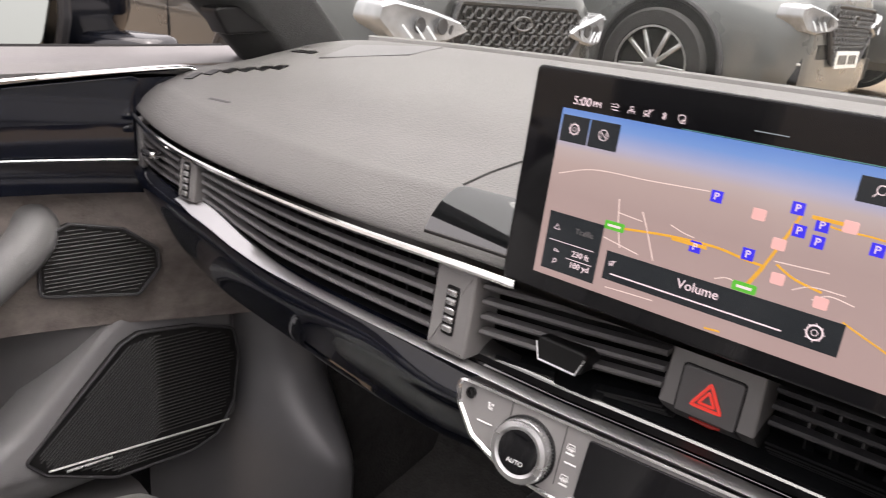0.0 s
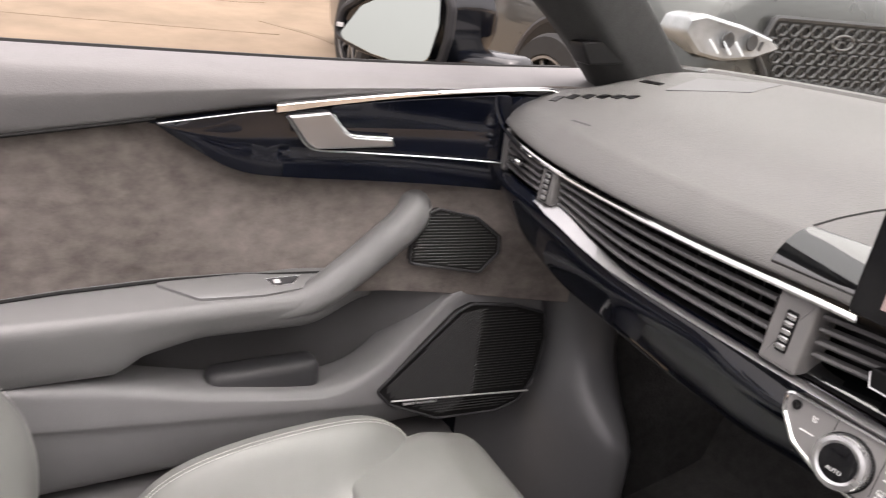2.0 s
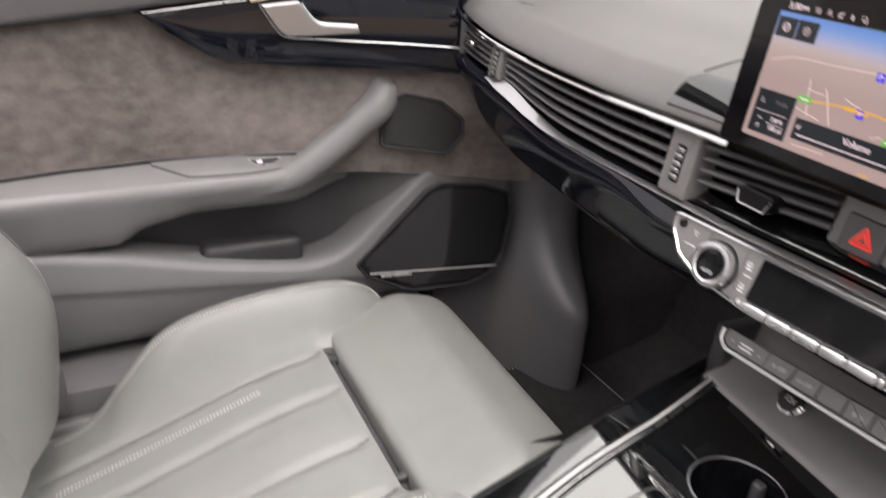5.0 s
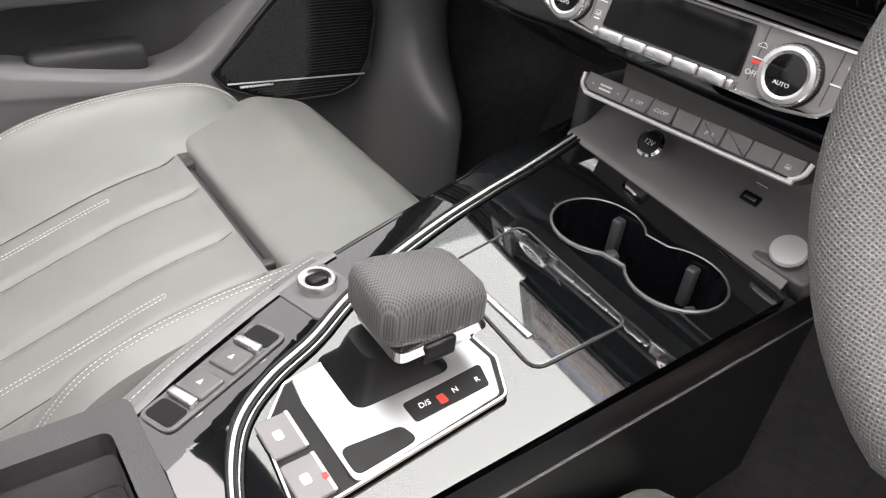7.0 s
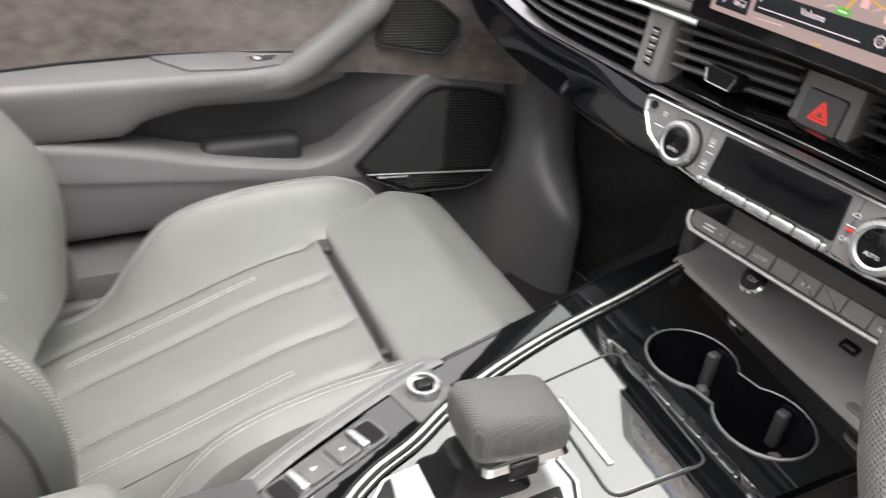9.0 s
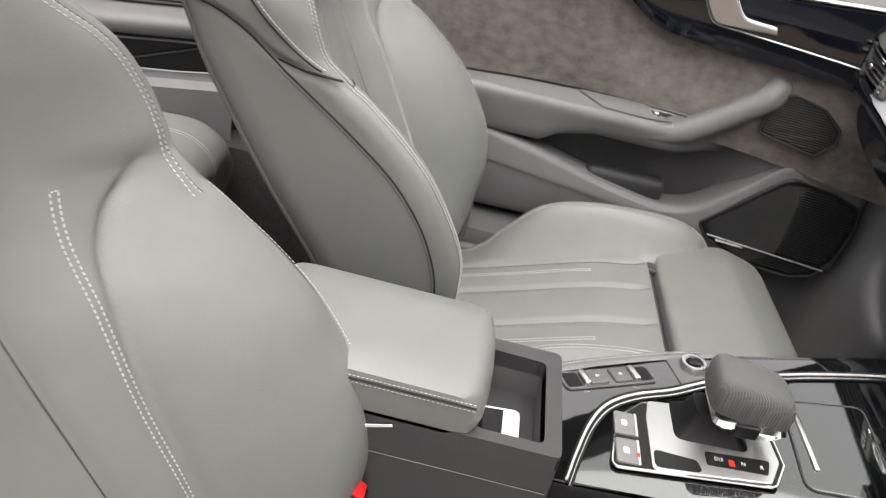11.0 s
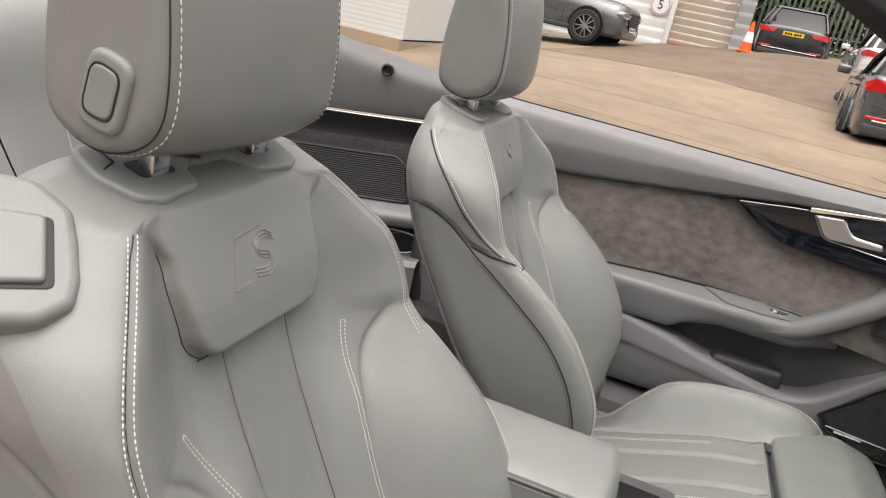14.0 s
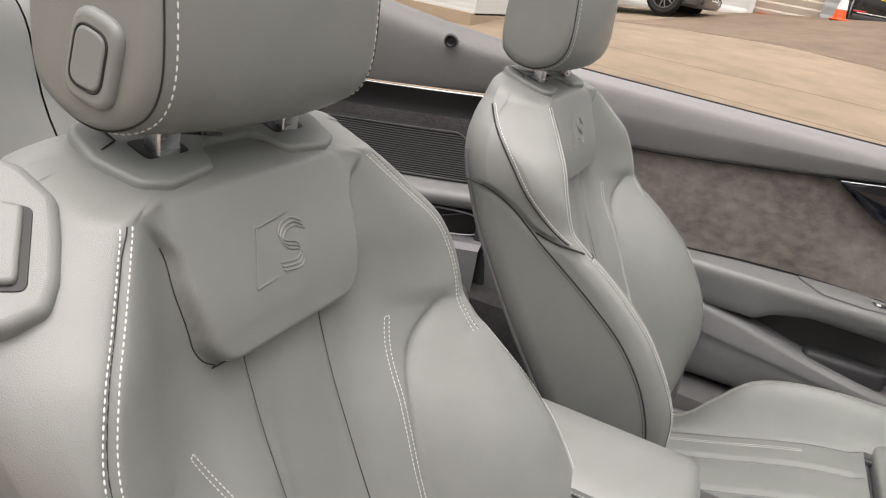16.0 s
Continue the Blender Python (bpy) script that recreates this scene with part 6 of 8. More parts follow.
for f in (0.3, 0.6, 0.85, 1.0):
    y = 0.786 + 0.016 * math.sin(f * 1.4)
    x, d = float(X_UP(y)) + 0.006, 0.016 * (1 - math.cos(f * 1.4))
    rows.append([(x - 0.004, y, 0.911 - d), (x + 0.005, y, 0.911 - d), (x + 0.0075, y, 0.909 - d), (x + 0.0075, y - 0.003 * f, 0.908 - d), (x + 0.005, y - 0.004 * f, 0.906 - d), (x - 0.004, y - 0.004 * f, 0.906 - d)])
part("chrome_strip", loft(rows, True, True), CHROME, door, "bright strip above the door handle", sharp=50)
yy = np.linspace(0.302, 0.434, 20)
part("lacquer_line", tube(np.column_stack([X_UP(yy) + 0.0075, yy, BELT_LOW(yy) - 0.0035]), 0.0009, 6), SATIN, door)


def door_plate(poly, out, depth, bevel=0.003):
    """A plate with rounded edges that follows the door's curve; poly in (y, z)."""
    p = np.array(poly, float)
    if 0.5 * (p[:, 0] * np.roll(p[:, 1], -1) - np.roll(p[:, 0], -1) * p[:, 1]).sum() < 0:
        p = p[::-1]
    rows = []
    for d, h in ((0, -depth), (0, -bevel), (0.3 * bevel, -0.3 * bevel), (bevel, 0)):
        q = inset(p, d)
        rows.append(np.column_stack([X_UP(q[:, 0]) + out + h, q]))
    bm = bmesh.new()
    vs = [bm.verts.new((y, z, 0)) for y, z in q]
    bmesh.ops.triangle_fill(bm, edges=[bm.edges.new((vs[i], vs[i - 1])) for i in range(len(vs))], use_beauty=True, normal=(0, 0, 1))
    for y in np.arange(q[:, 0].min(), q[:, 0].max(), 0.012)[1:]:
        bmesh.ops.bisect_plane(bm, geom=bm.verts[:] + bm.edges[:] + bm.faces[:], plane_co=(y, 0, 0), plane_no=(1, 0, 0))
    bm.verts.index_update()
    face = np.array([(float(X_UP(v.co.x)) + out, v.co.x, v.co.y) for v in bm.verts]), [tuple(v.index for v in f.verts) for f in bm.faces]
    bm.free()
    return join(loft(rows, True, False), face)


bowl = part("handle_bowl", door_plate(rounded([(0.500, 0.871), (0.60, 0.884), (0.735, 0.899), (0.74, 0.85), (0.715, 0.811), (0.59, 0.815), (0.535, 0.825)], 0.008, 4), 0.0105, 0.006, 0.001), NAVY, door, "dark glossy hollow behind the handle", sharp=25)
for v in bowl.data.vertices:
    v.co.x += 0.11 * (v.co.z - 0.87)
part("handle_line", tube(np.array([(float(X_UP(y)) + 0.0125, y, z) for y, z in curve([(0.449, 0.858), (0.462, 0.838), (0.473, 0.823), (0.488, 0.8155), (0.53, 0.8135), (0.587, 0.811), (0.703, 0.807), (0.75, 0.805)], 50)]), 0.0013, 6), SATIN, door, "bright line round the handle")
hd = part("door_handle", door_plate(rounded([(0.449, 0.8595), (0.500, 0.866), (0.521, 0.8405), (0.531, 0.836), (0.581, 0.834), (0.586, 0.8235), (0.484, 0.8185), (0.472, 0.826)], [0.002, 0.004, 0.012, 0.012, 0.003, 0.003, 0.008, 0.012], 5), 0.022, 0.014, 0.0025), BRUSHED, door, "satin metal door handle", sharp=25)
part("handle_lip", tube(np.array([(float(X_UP(y)) + 0.0215, y, z) for y, z in curve([(0.503, 0.864), (0.512, 0.851), (0.522, 0.8415), (0.533, 0.837), (0.58, 0.835)], 30)]), 0.0012, 6), CHROME, hd)
# armrest with grab handle
AR_IN = table([-0.4, 0.1, 0.3, 0.47, 0.56, 0.64], [-0.70, -0.692, -0.69, -0.69, -0.692, -0.70])
rows = []
for y in np.linspace(-0.36, 0.59, 60):
    xi = float(AR_IN(y))
    lo = float(np.interp(y, [-0.4, 0.13, 0.24, 0.27, 0.34, 0.5, 0.6], [0.50, 0.53, 0.531, 0.552, 0.568, 0.566, 0.575]))
    t = float(np.interp(y, [-0.4, 0.06, 0.18, 0.3, 0.59], [0.612, 0.622, 0.632, 0.637, 0.634]))
    e = float(np.interp(y, [-0.4, 0.09, 0.46, 0.52, 0.59], [0.61, 0.618, 0.622, 0.632, 0.632]))
    k = sstep((y - 0.47) / 0.12)
    xi = xi - 0.045 * k
    rows.append(curve([(float(X_UP(y)) - 0.03, y, t + 0.001), (float(X_UP(y)) - 0.012, y, t), (xi - 0.018, y, e + 0.004), (xi - 0.006, y, e), (xi, y, e - 0.012), (xi - 0.004, y, 0.5 * (e + lo)), (xi - 0.012, y, lo + 0.01), (xi - 0.03, y, lo), (-0.79, y, lo + 0.012)], 26))
part("armrest", loft(rows), DOOR_SKIN, door, "grey moulded armrest")
grip = curve([(-0.722, 0.34, 0.592), (-0.712, 0.43, 0.596), (-0.709, 0.49, 0.612), (-0.708, 0.54, 0.645), (-0.709, 0.585, 0.680), (-0.711, 0.618, 0.706), (-0.72, 0.634, 0.723), (-0.737, 0.636, 0.735), (-0.757, 0.628, 0.741), (-0.775, 0.618, 0.743)], 60)
part("grab_handle", tube(grip, np.interp(np.linspace(0, 1, 60), [0, 0.25, 0.55, 0.8, 1], [0.012, 0.024, 0.026, 0.026, 0.024]), 18), DOOR_SKIN, door, "grey grab handle rising from the armrest")
part("joint", tube([(float(X_UP(y)) - 0.008, y, float(np.interp(y, [-0.4, 0.06, 0.18, 0.3, 0.59], [0.612, 0.622, 0.632, 0.637, 0.634])) + 0.0015) for y in np.linspace(-0.36, 0.57, 50)], 0.0022, 6), RUBBER, door)
part("joint", tube([(float(X_UP(y)) - 0.004, y, float(BELT_LOW(y)) - 0.0005) for y in np.linspace(-0.36, 0.30, 40)], 0.0026, 6), RUBBER, door)
sw = rounded([(0.288, 0.002), (0.56, 0.0), (0.545, 0.02), (0.485, 0.043), (0.42, 0.05), (0.34, 0.044)], [0.004, 0.004, 0.02, 0.03, 0.03, 0.02], 6)


def arm_top(y, q, lift=0.0):
    """A place on the armrest's upper face, q metres in from the door."""
    x = -0.744 + q * 0.9
    return (x, y, 0.6375 - (x + 0.744) * 0.27 + 0.02 * max(0.0, y - 0.47) + lift)


part("switch_panel", loft([[arm_top(y, q, -0.004) for y, q in sw], [arm_top(y, q, 0.001) for y, q in sw], [arm_top(y, q, 0.0016) for y, q in inset(sw, 0.0012)]], True, True), DOOR_SKIN, door, "grey switch panel let into the armrest")
part("panel_edge", tube(np.array([arm_top(y, q, 0.0012) for y, q in sw]), 0.0005, 5, True), HANDLE, door)
ws = [(0.428, 0.018), (0.476, 0.018), (0.462, 0.034), (0.436, 0.034)]
wsb = part("window_switch", loft([[arm_top(y, q, 0.001) for y, q in ws], [arm_top(y, q, 0.0032) for y, q in inset(ws, 0.001)]], True, True), DARK_PLASTIC, door, "window switch with a white mark")
part("switch_frame", tube(np.array([arm_top(y, q, 0.0025) for y, q in ws]), 0.0005, 5, True), SATIN, wsb)
part("switch_mark", loft([[arm_top(y, q, 0.003) for y, q in ((0.438, 0.023), (0.446, 0.023), (0.446, 0.031), (0.438, 0.031))], [arm_top(y, q, 0.0038) for y, q in ((0.438, 0.023), (0.446, 0.023), (0.446, 0.031), (0.438, 0.031))]], True, True), WHITE_PRINT, wsb)
# pocket and lower panel
RIM = table([-0.4, 0.13, 0.35, 0.48, 0.53, 0.585, 0.656, 0.70, 0.74, 0.80, 0.87, 0.91], [0.59, 0.533, 0.486, 0.462, 0.461, 0.481, 0.548, 0.592, 0.61, 0.606, 0.586, 0.575])
XL = table([-0.4, 0.3, 0.5, 0.62, 0.75, 0.84, 0.858, 0.866, 0.875], [-0.70, -0.70, -0.70, -0.70, -0.692, -0.677, -0.680, -0.69, -0.715])
rows = []
for y in np.concatenate([np.linspace(-0.36, 0.84, 74), np.linspace(0.846, 0.875, 10)]):
    z, x = float(RIM(y)), float(XL(y))
    mid = float(np.interp(y, [-0.4, 0.13, 0.53, 0.62, 0.9], [0.50, 0.474, 0.428, 0.424, 0.43]))
    bot = float(np.interp(y, [-0.4, 0.26, 0.6, 0.72, 0.80, 0.84, 0.865, 0.884], [0.36, 0.365, 0.37, 0.374, 0.385, 0.405, 0.435, 0.49]))
    rows.append(curve([(x - 0.075, y, z - 0.004), (x - 0.03, y, z + 0.001), (x - 0.012, y, z), (x - 0.002, y, z - 0.008), (x + 0.001, y, 0.6 * z + 0.4 * mid), (x + 0.004, y, mid + 0.004), (x + 0.001, y, mid - 0.008), (x - 0.004, y, 0.5 * (mid + bot)), (x - 0.02, y, bot), (x - 0.07, y, bot - 0.02)], 30))
part("lower_panel", loft(rows), LOWER_SKIN, door, "grey lower door panel with pocket rim")
WALL_TOP = table([-0.4, 0.50, 0.60, 0.654, 0.70, 0.75], [0.64, 0.64, 0.646, 0.644, 0.632, 0.618])


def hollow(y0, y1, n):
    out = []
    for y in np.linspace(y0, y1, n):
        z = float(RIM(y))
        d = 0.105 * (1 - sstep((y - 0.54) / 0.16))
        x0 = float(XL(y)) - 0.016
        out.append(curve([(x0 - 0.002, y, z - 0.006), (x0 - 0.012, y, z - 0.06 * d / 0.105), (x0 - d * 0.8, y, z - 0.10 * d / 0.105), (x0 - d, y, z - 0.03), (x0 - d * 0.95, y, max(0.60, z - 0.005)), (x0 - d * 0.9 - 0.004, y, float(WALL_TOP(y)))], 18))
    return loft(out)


# darker grey than the panel around it, to add the shade of the depth
part("pocket", hollow(-0.36, 0.745, 60), MID_PLASTIC, door, "hollow of the door pocket, its shade put in a darker grey")
cl = part("folded_cloth", rbox(-0.742, 0.43, 0.475, 0.045, 0.16, 0.05, 0.014), DARK_PLASTIC, None)
tagged(cl, "dark grey pouch lying in the door pocket", "pouch")


def grille(poly, inner, ribs, name, label, flat=lambda y: -0.702 + 0.12 * (np.asarray(y) - 0.594), border=0.004):
    """A speaker cover: a dark plate on the door with fine raised ribs. poly in (y, z)."""
    p = np.array(poly)
    xs = flat(p[:, 0]) + inner
    ring = np.column_stack([xs, p])
    g = part(name, loft([ring - [0.01, 0, 0], ring], True, True), GRILLE, door, label)
    r = inset(p, border)
    part("grille_rim", tube((ring - ring.mean(0)) * 1.01 + ring.mean(0), 0.0022, 6, True), DARK_PLASTIC, g)
    out = []
    for line in ribs:
        q = np.array(line)
        keep = []
        for a in q:
            hit, j = False, len(p) - 1
            for i in range(len(p)):
                if (r[i][1] > a[1]) != (r[j][1] > a[1]) and a[0] < (r[j][0] - r[i][0]) * (a[1] - r[i][1]) / (r[j][1] - r[i][1] + 1e-12) + r[i][0]:
                    hit = not hit
                j = i
            keep.append(hit)
        seg = []
        for a, h in zip(q, keep):
            if h:
                seg.append((float(flat(a[0])) + inner + 0.0004, a[0], a[1]))
            else:
                if len(seg) > 2:
                    out.append(tube(seg, 0.0010, 4))
                seg = []
        if len(seg) > 2:
            out.append(tube(seg, 0.0010, 4))
    part("grille_ribs", join(*out), RIB, g, "fine raised ribs")
    return g


spk = rounded([(0.592, 0.447), (0.706, 0.572), (0.728, 0.583), (0.80, 0.576), (0.850, 0.560), (0.858, 0.52), (0.850, 0.45), (0.828, 0.405), (0.79, 0.390), (0.69, 0.388), (0.612, 0.423)], [0.006, 0.02, 0.015, 0.02, 0.012, 0.03, 0.03, 0.02, 0.03, 0.03, 0.012], 5)
ribs = [[(y, z0 + (0.0 if y > 0.745 else (y - 0.745) * 1.02) + 0.012 * math.exp(-((y - 0.745) / 0.02) ** 2) * 0) for y in np.linspace(0.6, 0.9, 50)] for z0 in np.arange(0.434, 0.72, 0.0050)] + [[(y, z0) for y in np.linspace(0.6, 0.9, 50)] for z0 in np.arange(0.384, 0.42, 0.005)]
ribs = [r for r in ribs if len(r) > 4]
sg = grille(spk, 0.006, ribs, "speaker_grille", "ribbed black door speaker cover", border=0.006)
yy = np.linspace(0.613, 0.842, 14)
part("bright_line", tube(np.column_stack([-0.702 + 0.12 * (yy - 0.594) + 0.0085, yy, 0.4285 - 0.03 * (yy - 0.613)]), 0.0015, 6), SILVER_BUTTON, sg, "bright line under the speaker")
yy = np.linspace(0.632, 0.685, 6)
part("bright_plate", tube(np.column_stack([-0.702 + 0.12 * (yy - 0.594) + 0.0085, yy, np.full(6, 0.4215)]), 0.0024, 6), SATIN, sg)
tw = rounded([(0.632, 0.715), (0.665, 0.731), (0.718, 0.720), (0.753, 0.692), (0.755, 0.668), (0.731, 0.636), (0.63, 0.648)], 0.008, 5)
twp = [[(y, z0 + 0.05 * (y - 0.7)) for y in np.linspace(0.63, 0.79, 60)] for z0 in np.arange(0.61, 0.74, 0.0046)]
grille(tw, 0.0, twp, "tweeter_grille", "ribbed black tweeter cover", lambda y: -0.706 + 0.27 * (np.asarray(y) - 0.635))
# outer skin
rows = []
for y in np.linspace(-0.36, 0.95, 10):
    rows.append(curve([(-0.815, y, float(BELT_TOP(y)) - 0.006), (-0.85, y, 0.895), (-0.90, y, 0.80), (-0.92, y, 0.62), (-0.915, y, 0.45), (-0.88, y, 0.20), (-0.84, y, 0.14)], 14))
PAINT_OWN = material("dark blue black car paint", (0.004, 0.005, 0.008), 0.2, vary=0.05, coat=0.8)
part("outer_skin", loft(rows), PAINT_OWN, door)

# ---- footwell, sill and floor ----
fl = part("floor", loft([[(x, y, z) for y, z in ((-1.3, 0.2), (-0.3, 0.13), (0.6, 0.12), (1.0, 0.14), (1.2, 0.25), (1.3, 0.5), (1.32, 0.8))] for x in np.linspace(-0.72, 0.72, 6)]), CARPET)
tagged(fl, "dark grey carpeted car floor", "floor", kind="structure")
mat_p = [(-0.64, 0.42), (-0.22, 0.42), (-0.2, 0.72), (-0.235, 0.99), (-0.36, 1.03), (-0.60, 1.02), (-0.655, 0.80)]
fm = part("floor_mat", slab(rounded(mat_p, 0.03, 5), 0.012, 0.004, pose(0, 0, 0.165, 3, 0, 0)), CARPET)
tagged(fm, "dark carpet mat with stitched edge in the footwell", "floor mat")
ed = inset(rounded(mat_p, 0.03, 5), 0.008)
part("stitching", stitches(np.array([pose(0, 0, 0.165, 3, 0, 0) @ Vector((x, y, 0.0008)) for x, y in np.vstack([ed, ed[:1]])]), 0.008, 0.005, 0.0009), THREAD, fm)
rows = []
dark = []
for z in np.linspace(0.15, 0.72, 36):
    g = math.exp(-(max(0.0, z - 0.35) / 0.09) ** 2)
    line = curve([(-0.74, 0.76, z), (-0.715, 0.85, z), (-0.685 + 0.05 * g, 0.885, z), (-0.656 + 0.10 * g, 0.915, z), (-0.642 + 0.115 * g, 0.955, z), (-0.648 + 0.07 * g, 0.99, z), (-0.672 + 0.03 * g, 1.01, z)], 22)
    rows.append(line)
    dark.append([line[-2] + [-0.004, 0, 0], (-0.64 + 0.02 * g, 1.06, z), (-0.60, 1.14, z), (-0.57, 1.28, z)])
# far part of the panel, its shade put in as dark carpet
kl = part("kick_lining", loft(dark), CARPET)
tagged(kl, "lining deep in the footwell, in dark carpet for the shade there", "trim", kind="structure")
kp = part("kick_panel", loft(rows), KICK)
tagged(kp, "smooth dark grey kick panel beside the footwell", "trim", kind="structure")
rows = []
for x in np.linspace(-0.67, -0.10, 8):
    rows.append([(x, 1.14, 0.17), (x, 1.20, 0.24), (x, 1.24, 0.40), (x, 1.26, 0.75)])
fw = part("bulkhead", loft(rows), CARPET)
tagged(fw, "dark carpeted bulkhead of the footwell", "trim", kind="structure")
tun = part("tunnel", loft([[(-0.215, y, 0.13), (-0.205, y, 0.3), (-0.20, y, 0.47)] for y in np.linspace(0.60, 1.25, 6)]), CARPET)
tagged(tun, "dark carpet on the side of the tunnel", "trim", kind="structure")
sill = part("sill", loft([[(-0.80, y, 0.335), (-0.71, y, 0.345), (-0.655, y, 0.335), (-0.645, y, 0.30), (-0.64, y, 0.14)] for y in np.linspace(-0.16, 0.73, 12)]), MID_PLASTIC)
tagged(sill, "grey plastic door sill", "sill", kind="structure")
sl = part("rear_footwell_lining", loft([[(-0.80, y, 0.40), (-0.70, y, 0.40), (-0.66, y, 0.38), (-0.645, y, 0.30), (-0.64, y, 0.12)] for y in np.linspace(-0.42, -0.155, 6)]), CARPET)
tagged(sl, "dark carpet beside the rear footwell", "trim", kind="structure")

# ---- windscreen, pillars and header ----
ws_bot = [(-0.68, 1.04), (-0.5, 1.14), (-0.25, 1.21), (0, 1.23), (0.25, 1.21), (0.5, 1.14), (0.68, 1.04)]
ws_top = [(-0.555, 0.24), (-0.4, 0.28), (-0.2, 0.30), (0, 0.305), (0.2, 0.30), (0.4, 0.28), (0.555, 0.24)]
b3 = np.column_stack([curve(ws_bot, 40), np.full(40, 0.93)])
t3 = np.column_stack([curve(ws_top, 40), np.full(40, 1.345)])
rows = [b3 * (1 - f) + t3 * f + [0, 0, 0.05 * math.sin(math.pi * f)] for f in np.linspace(0, 1, 16)]
outer_g = [r + [0, 0.003, 0.004] for r in rows]
ring = [np.vstack([a, b[::-1]]) for a, b in zip(rows, outer_g)]
wsc = part("windscreen", loft(ring, True, True), GLASS)
wsc.visible_shadow = False
tagged(wsc, "clear curved car windscreen", "windscreen", kind="structure")
for k in (-1, 1):
    pil = []
    for i, c in enumerate(curve([(0.70, 1.02, 0.86), (0.675, 0.945, 0.925), (0.645, 0.80, 1.04), (0.612, 0.585, 1.172), (0.585, 0.40, 1.268), (0.555, 0.24, 1.335)], 24)):
        w = 0.045
        hh = 0.062 - 0.022 * i / 23
        sec = rounded([(-w, 0.75 * hh), (0.0, 1.0 * hh), (w * 1.1, 0.5 * hh), (w, -0.6 * hh), (0.0, -1.0 * hh), (-w, -0.6 * hh)], 0.014, 4)
        pil.append([(k * (c[0] + a), c[1] + d * 0.62 - a * 0.3, c[2] + d * 0.78) for a, d in sec])
    pl = part("a_pillar", loft(pil, True, True), PILLAR)
    tagged(pl, "dark windscreen pillar with textured lining", "pillar", kind="structure")
hdr = part("windscreen_header", tube(np.column_stack([curve(ws_top, 30)[:, 0], curve(ws_top, 30)[:, 1] - 0.01, np.full(30, 1.345)]), 0.036, 10, flat=0.55), DARK_PLASTIC)
tagged(hdr, "dark windscreen header rail", "trim", kind="structure")
sailm = part("pillar_speaker", slab(rounded([(-0.05, 0.011), (0.026, 0.017), (0.049, -0.013), (-0.032, -0.018)], 0.006), 0.03, 0.003, pose(-0.618, 0.85, 0.965, 90, 0, 90)), BLACK)
tagged(sailm, "small black speaker plate at the pillar's foot", "speaker")

# ---- door mirror ----
mir = thing("door_mirror", "black door mirror with a pale sky in its glass", "door mirror")
MM = pose(-0.985, 0.735, 0.952, 90, 0, 0) @ pose(0, 0, 0, 4, 24, 0)
mo = rounded([(-0.192, -0.042), (-0.17, 0.006), (-0.093, 0.049), (0.036, 0.079), (0.068, 0.074), (0.082, 0.035), (0.078, -0.014), (0.062, -0.06), (-0.018, -0.07), (-0.136, -0.058)], [0.015, 0.03, 0.05, 0.03, 0.015, 0.03, 0.03, 0.02, 0.04, 0.04], 6)
mg = rounded([(-0.153, -0.034), (-0.113, 0.017), (-0.053, 0.044), (0.038, 0.063), (0.057, 0.045), (0.064, 0.006), (0.056, -0.05), (0.007, -0.064), (-0.071, -0.058), (-0.142, -0.044)], 0.02, 6)
shell = []
for d, s, o in ((0.0, 0.93, 0), (0.004, 1.0, 0), (-0.02, 1.03, 0.004), (-0.05, 0.98, 0.018), (-0.08, 0.8, 0.04), (-0.098, 0.45, 0.06)):
    shell.append([tuple(MM @ Vector((x * s + o, y * s, d))) for x, y in mo])
part("shell", loft(shell, True, True), PAINT_OWN, mir, "gloss black mirror shell")
part("mirror_rim", tube(np.array([MM @ Vector((x * 0.97, y * 0.95, 0.003)) for x, y in mo]), 0.008, 8, True), DARK_PLASTIC, mir)
part("mirror_glass", slab(mg, 0.003, 0.0005, MM @ pose(0, 0, 0.017, -14, 0, 0)), MIRROR, mir, "silvered mirror glass")
part("foot", rbox(0.11, -0.055, -0.05, 0.16, 0.045, 0.07, 0.015, MM), PAINT_OWN, mir)
part("side_lamp", slab(rounded([(-0.008, -0.004), (0.008, -0.004), (0.008, 0.004), (-0.008, 0.004)], 0.002), 0.002, 0.0005, MM @ pose(-0.168, -0.022, 0.012)), WHITE_PLASTIC, mir)

# ---- rear side, rear seats, driver's side ----
X_R = table([-1.3, -0.9, -0.6, -0.36], [-0.62, -0.66, -0.69, -0.735])
rq = thing("rear_side_panel", "grey rear side trim with ribbed speaker and coat hook", "trim", kind="structure")
R_Y = np.linspace(-1.3, -0.365, 30)


def rear_band(pairs, n=0):
    """A strip along the rear side: (offset into the car, height) pairs that fall towards the rear."""
    r = []
    for y in R_Y:
        q = np.array([(float(X_R(y)) + a, y, b + 0.09 * (y + 0.44)) for a, b in pairs])
        r.append(curve(q, n) if n else q)
    return loft(r)


rows = []
for y in R_Y:
    x, d = float(X_R(y)), 0.09 * (y + 0.44)
    t = 0.94 + 0.05 * sstep((-0.36 - y) / 0.6)
    rows.append(curve([(-0.82, y, t - 0.01), (-0.79, y, t + 0.012), (x - 0.04, y, t + 0.012), (x - 0.005, y, t - 0.01), (x + 0.004, y, 0.905), (x - 0.002, y, 0.846 + d), (x - 0.02, y, 0.838 + d)], 24))
part("shoulder", loft(rows), DASH_SKIN, rq)
part("chrome_strip", tube(np.array([(float(X_R(y)) + 0.002, y, 0.834 + 0.09 * (y + 0.44)) for y in R_Y]), 0.0022, 8), CHROME, rq, "bright strip over the dark band")
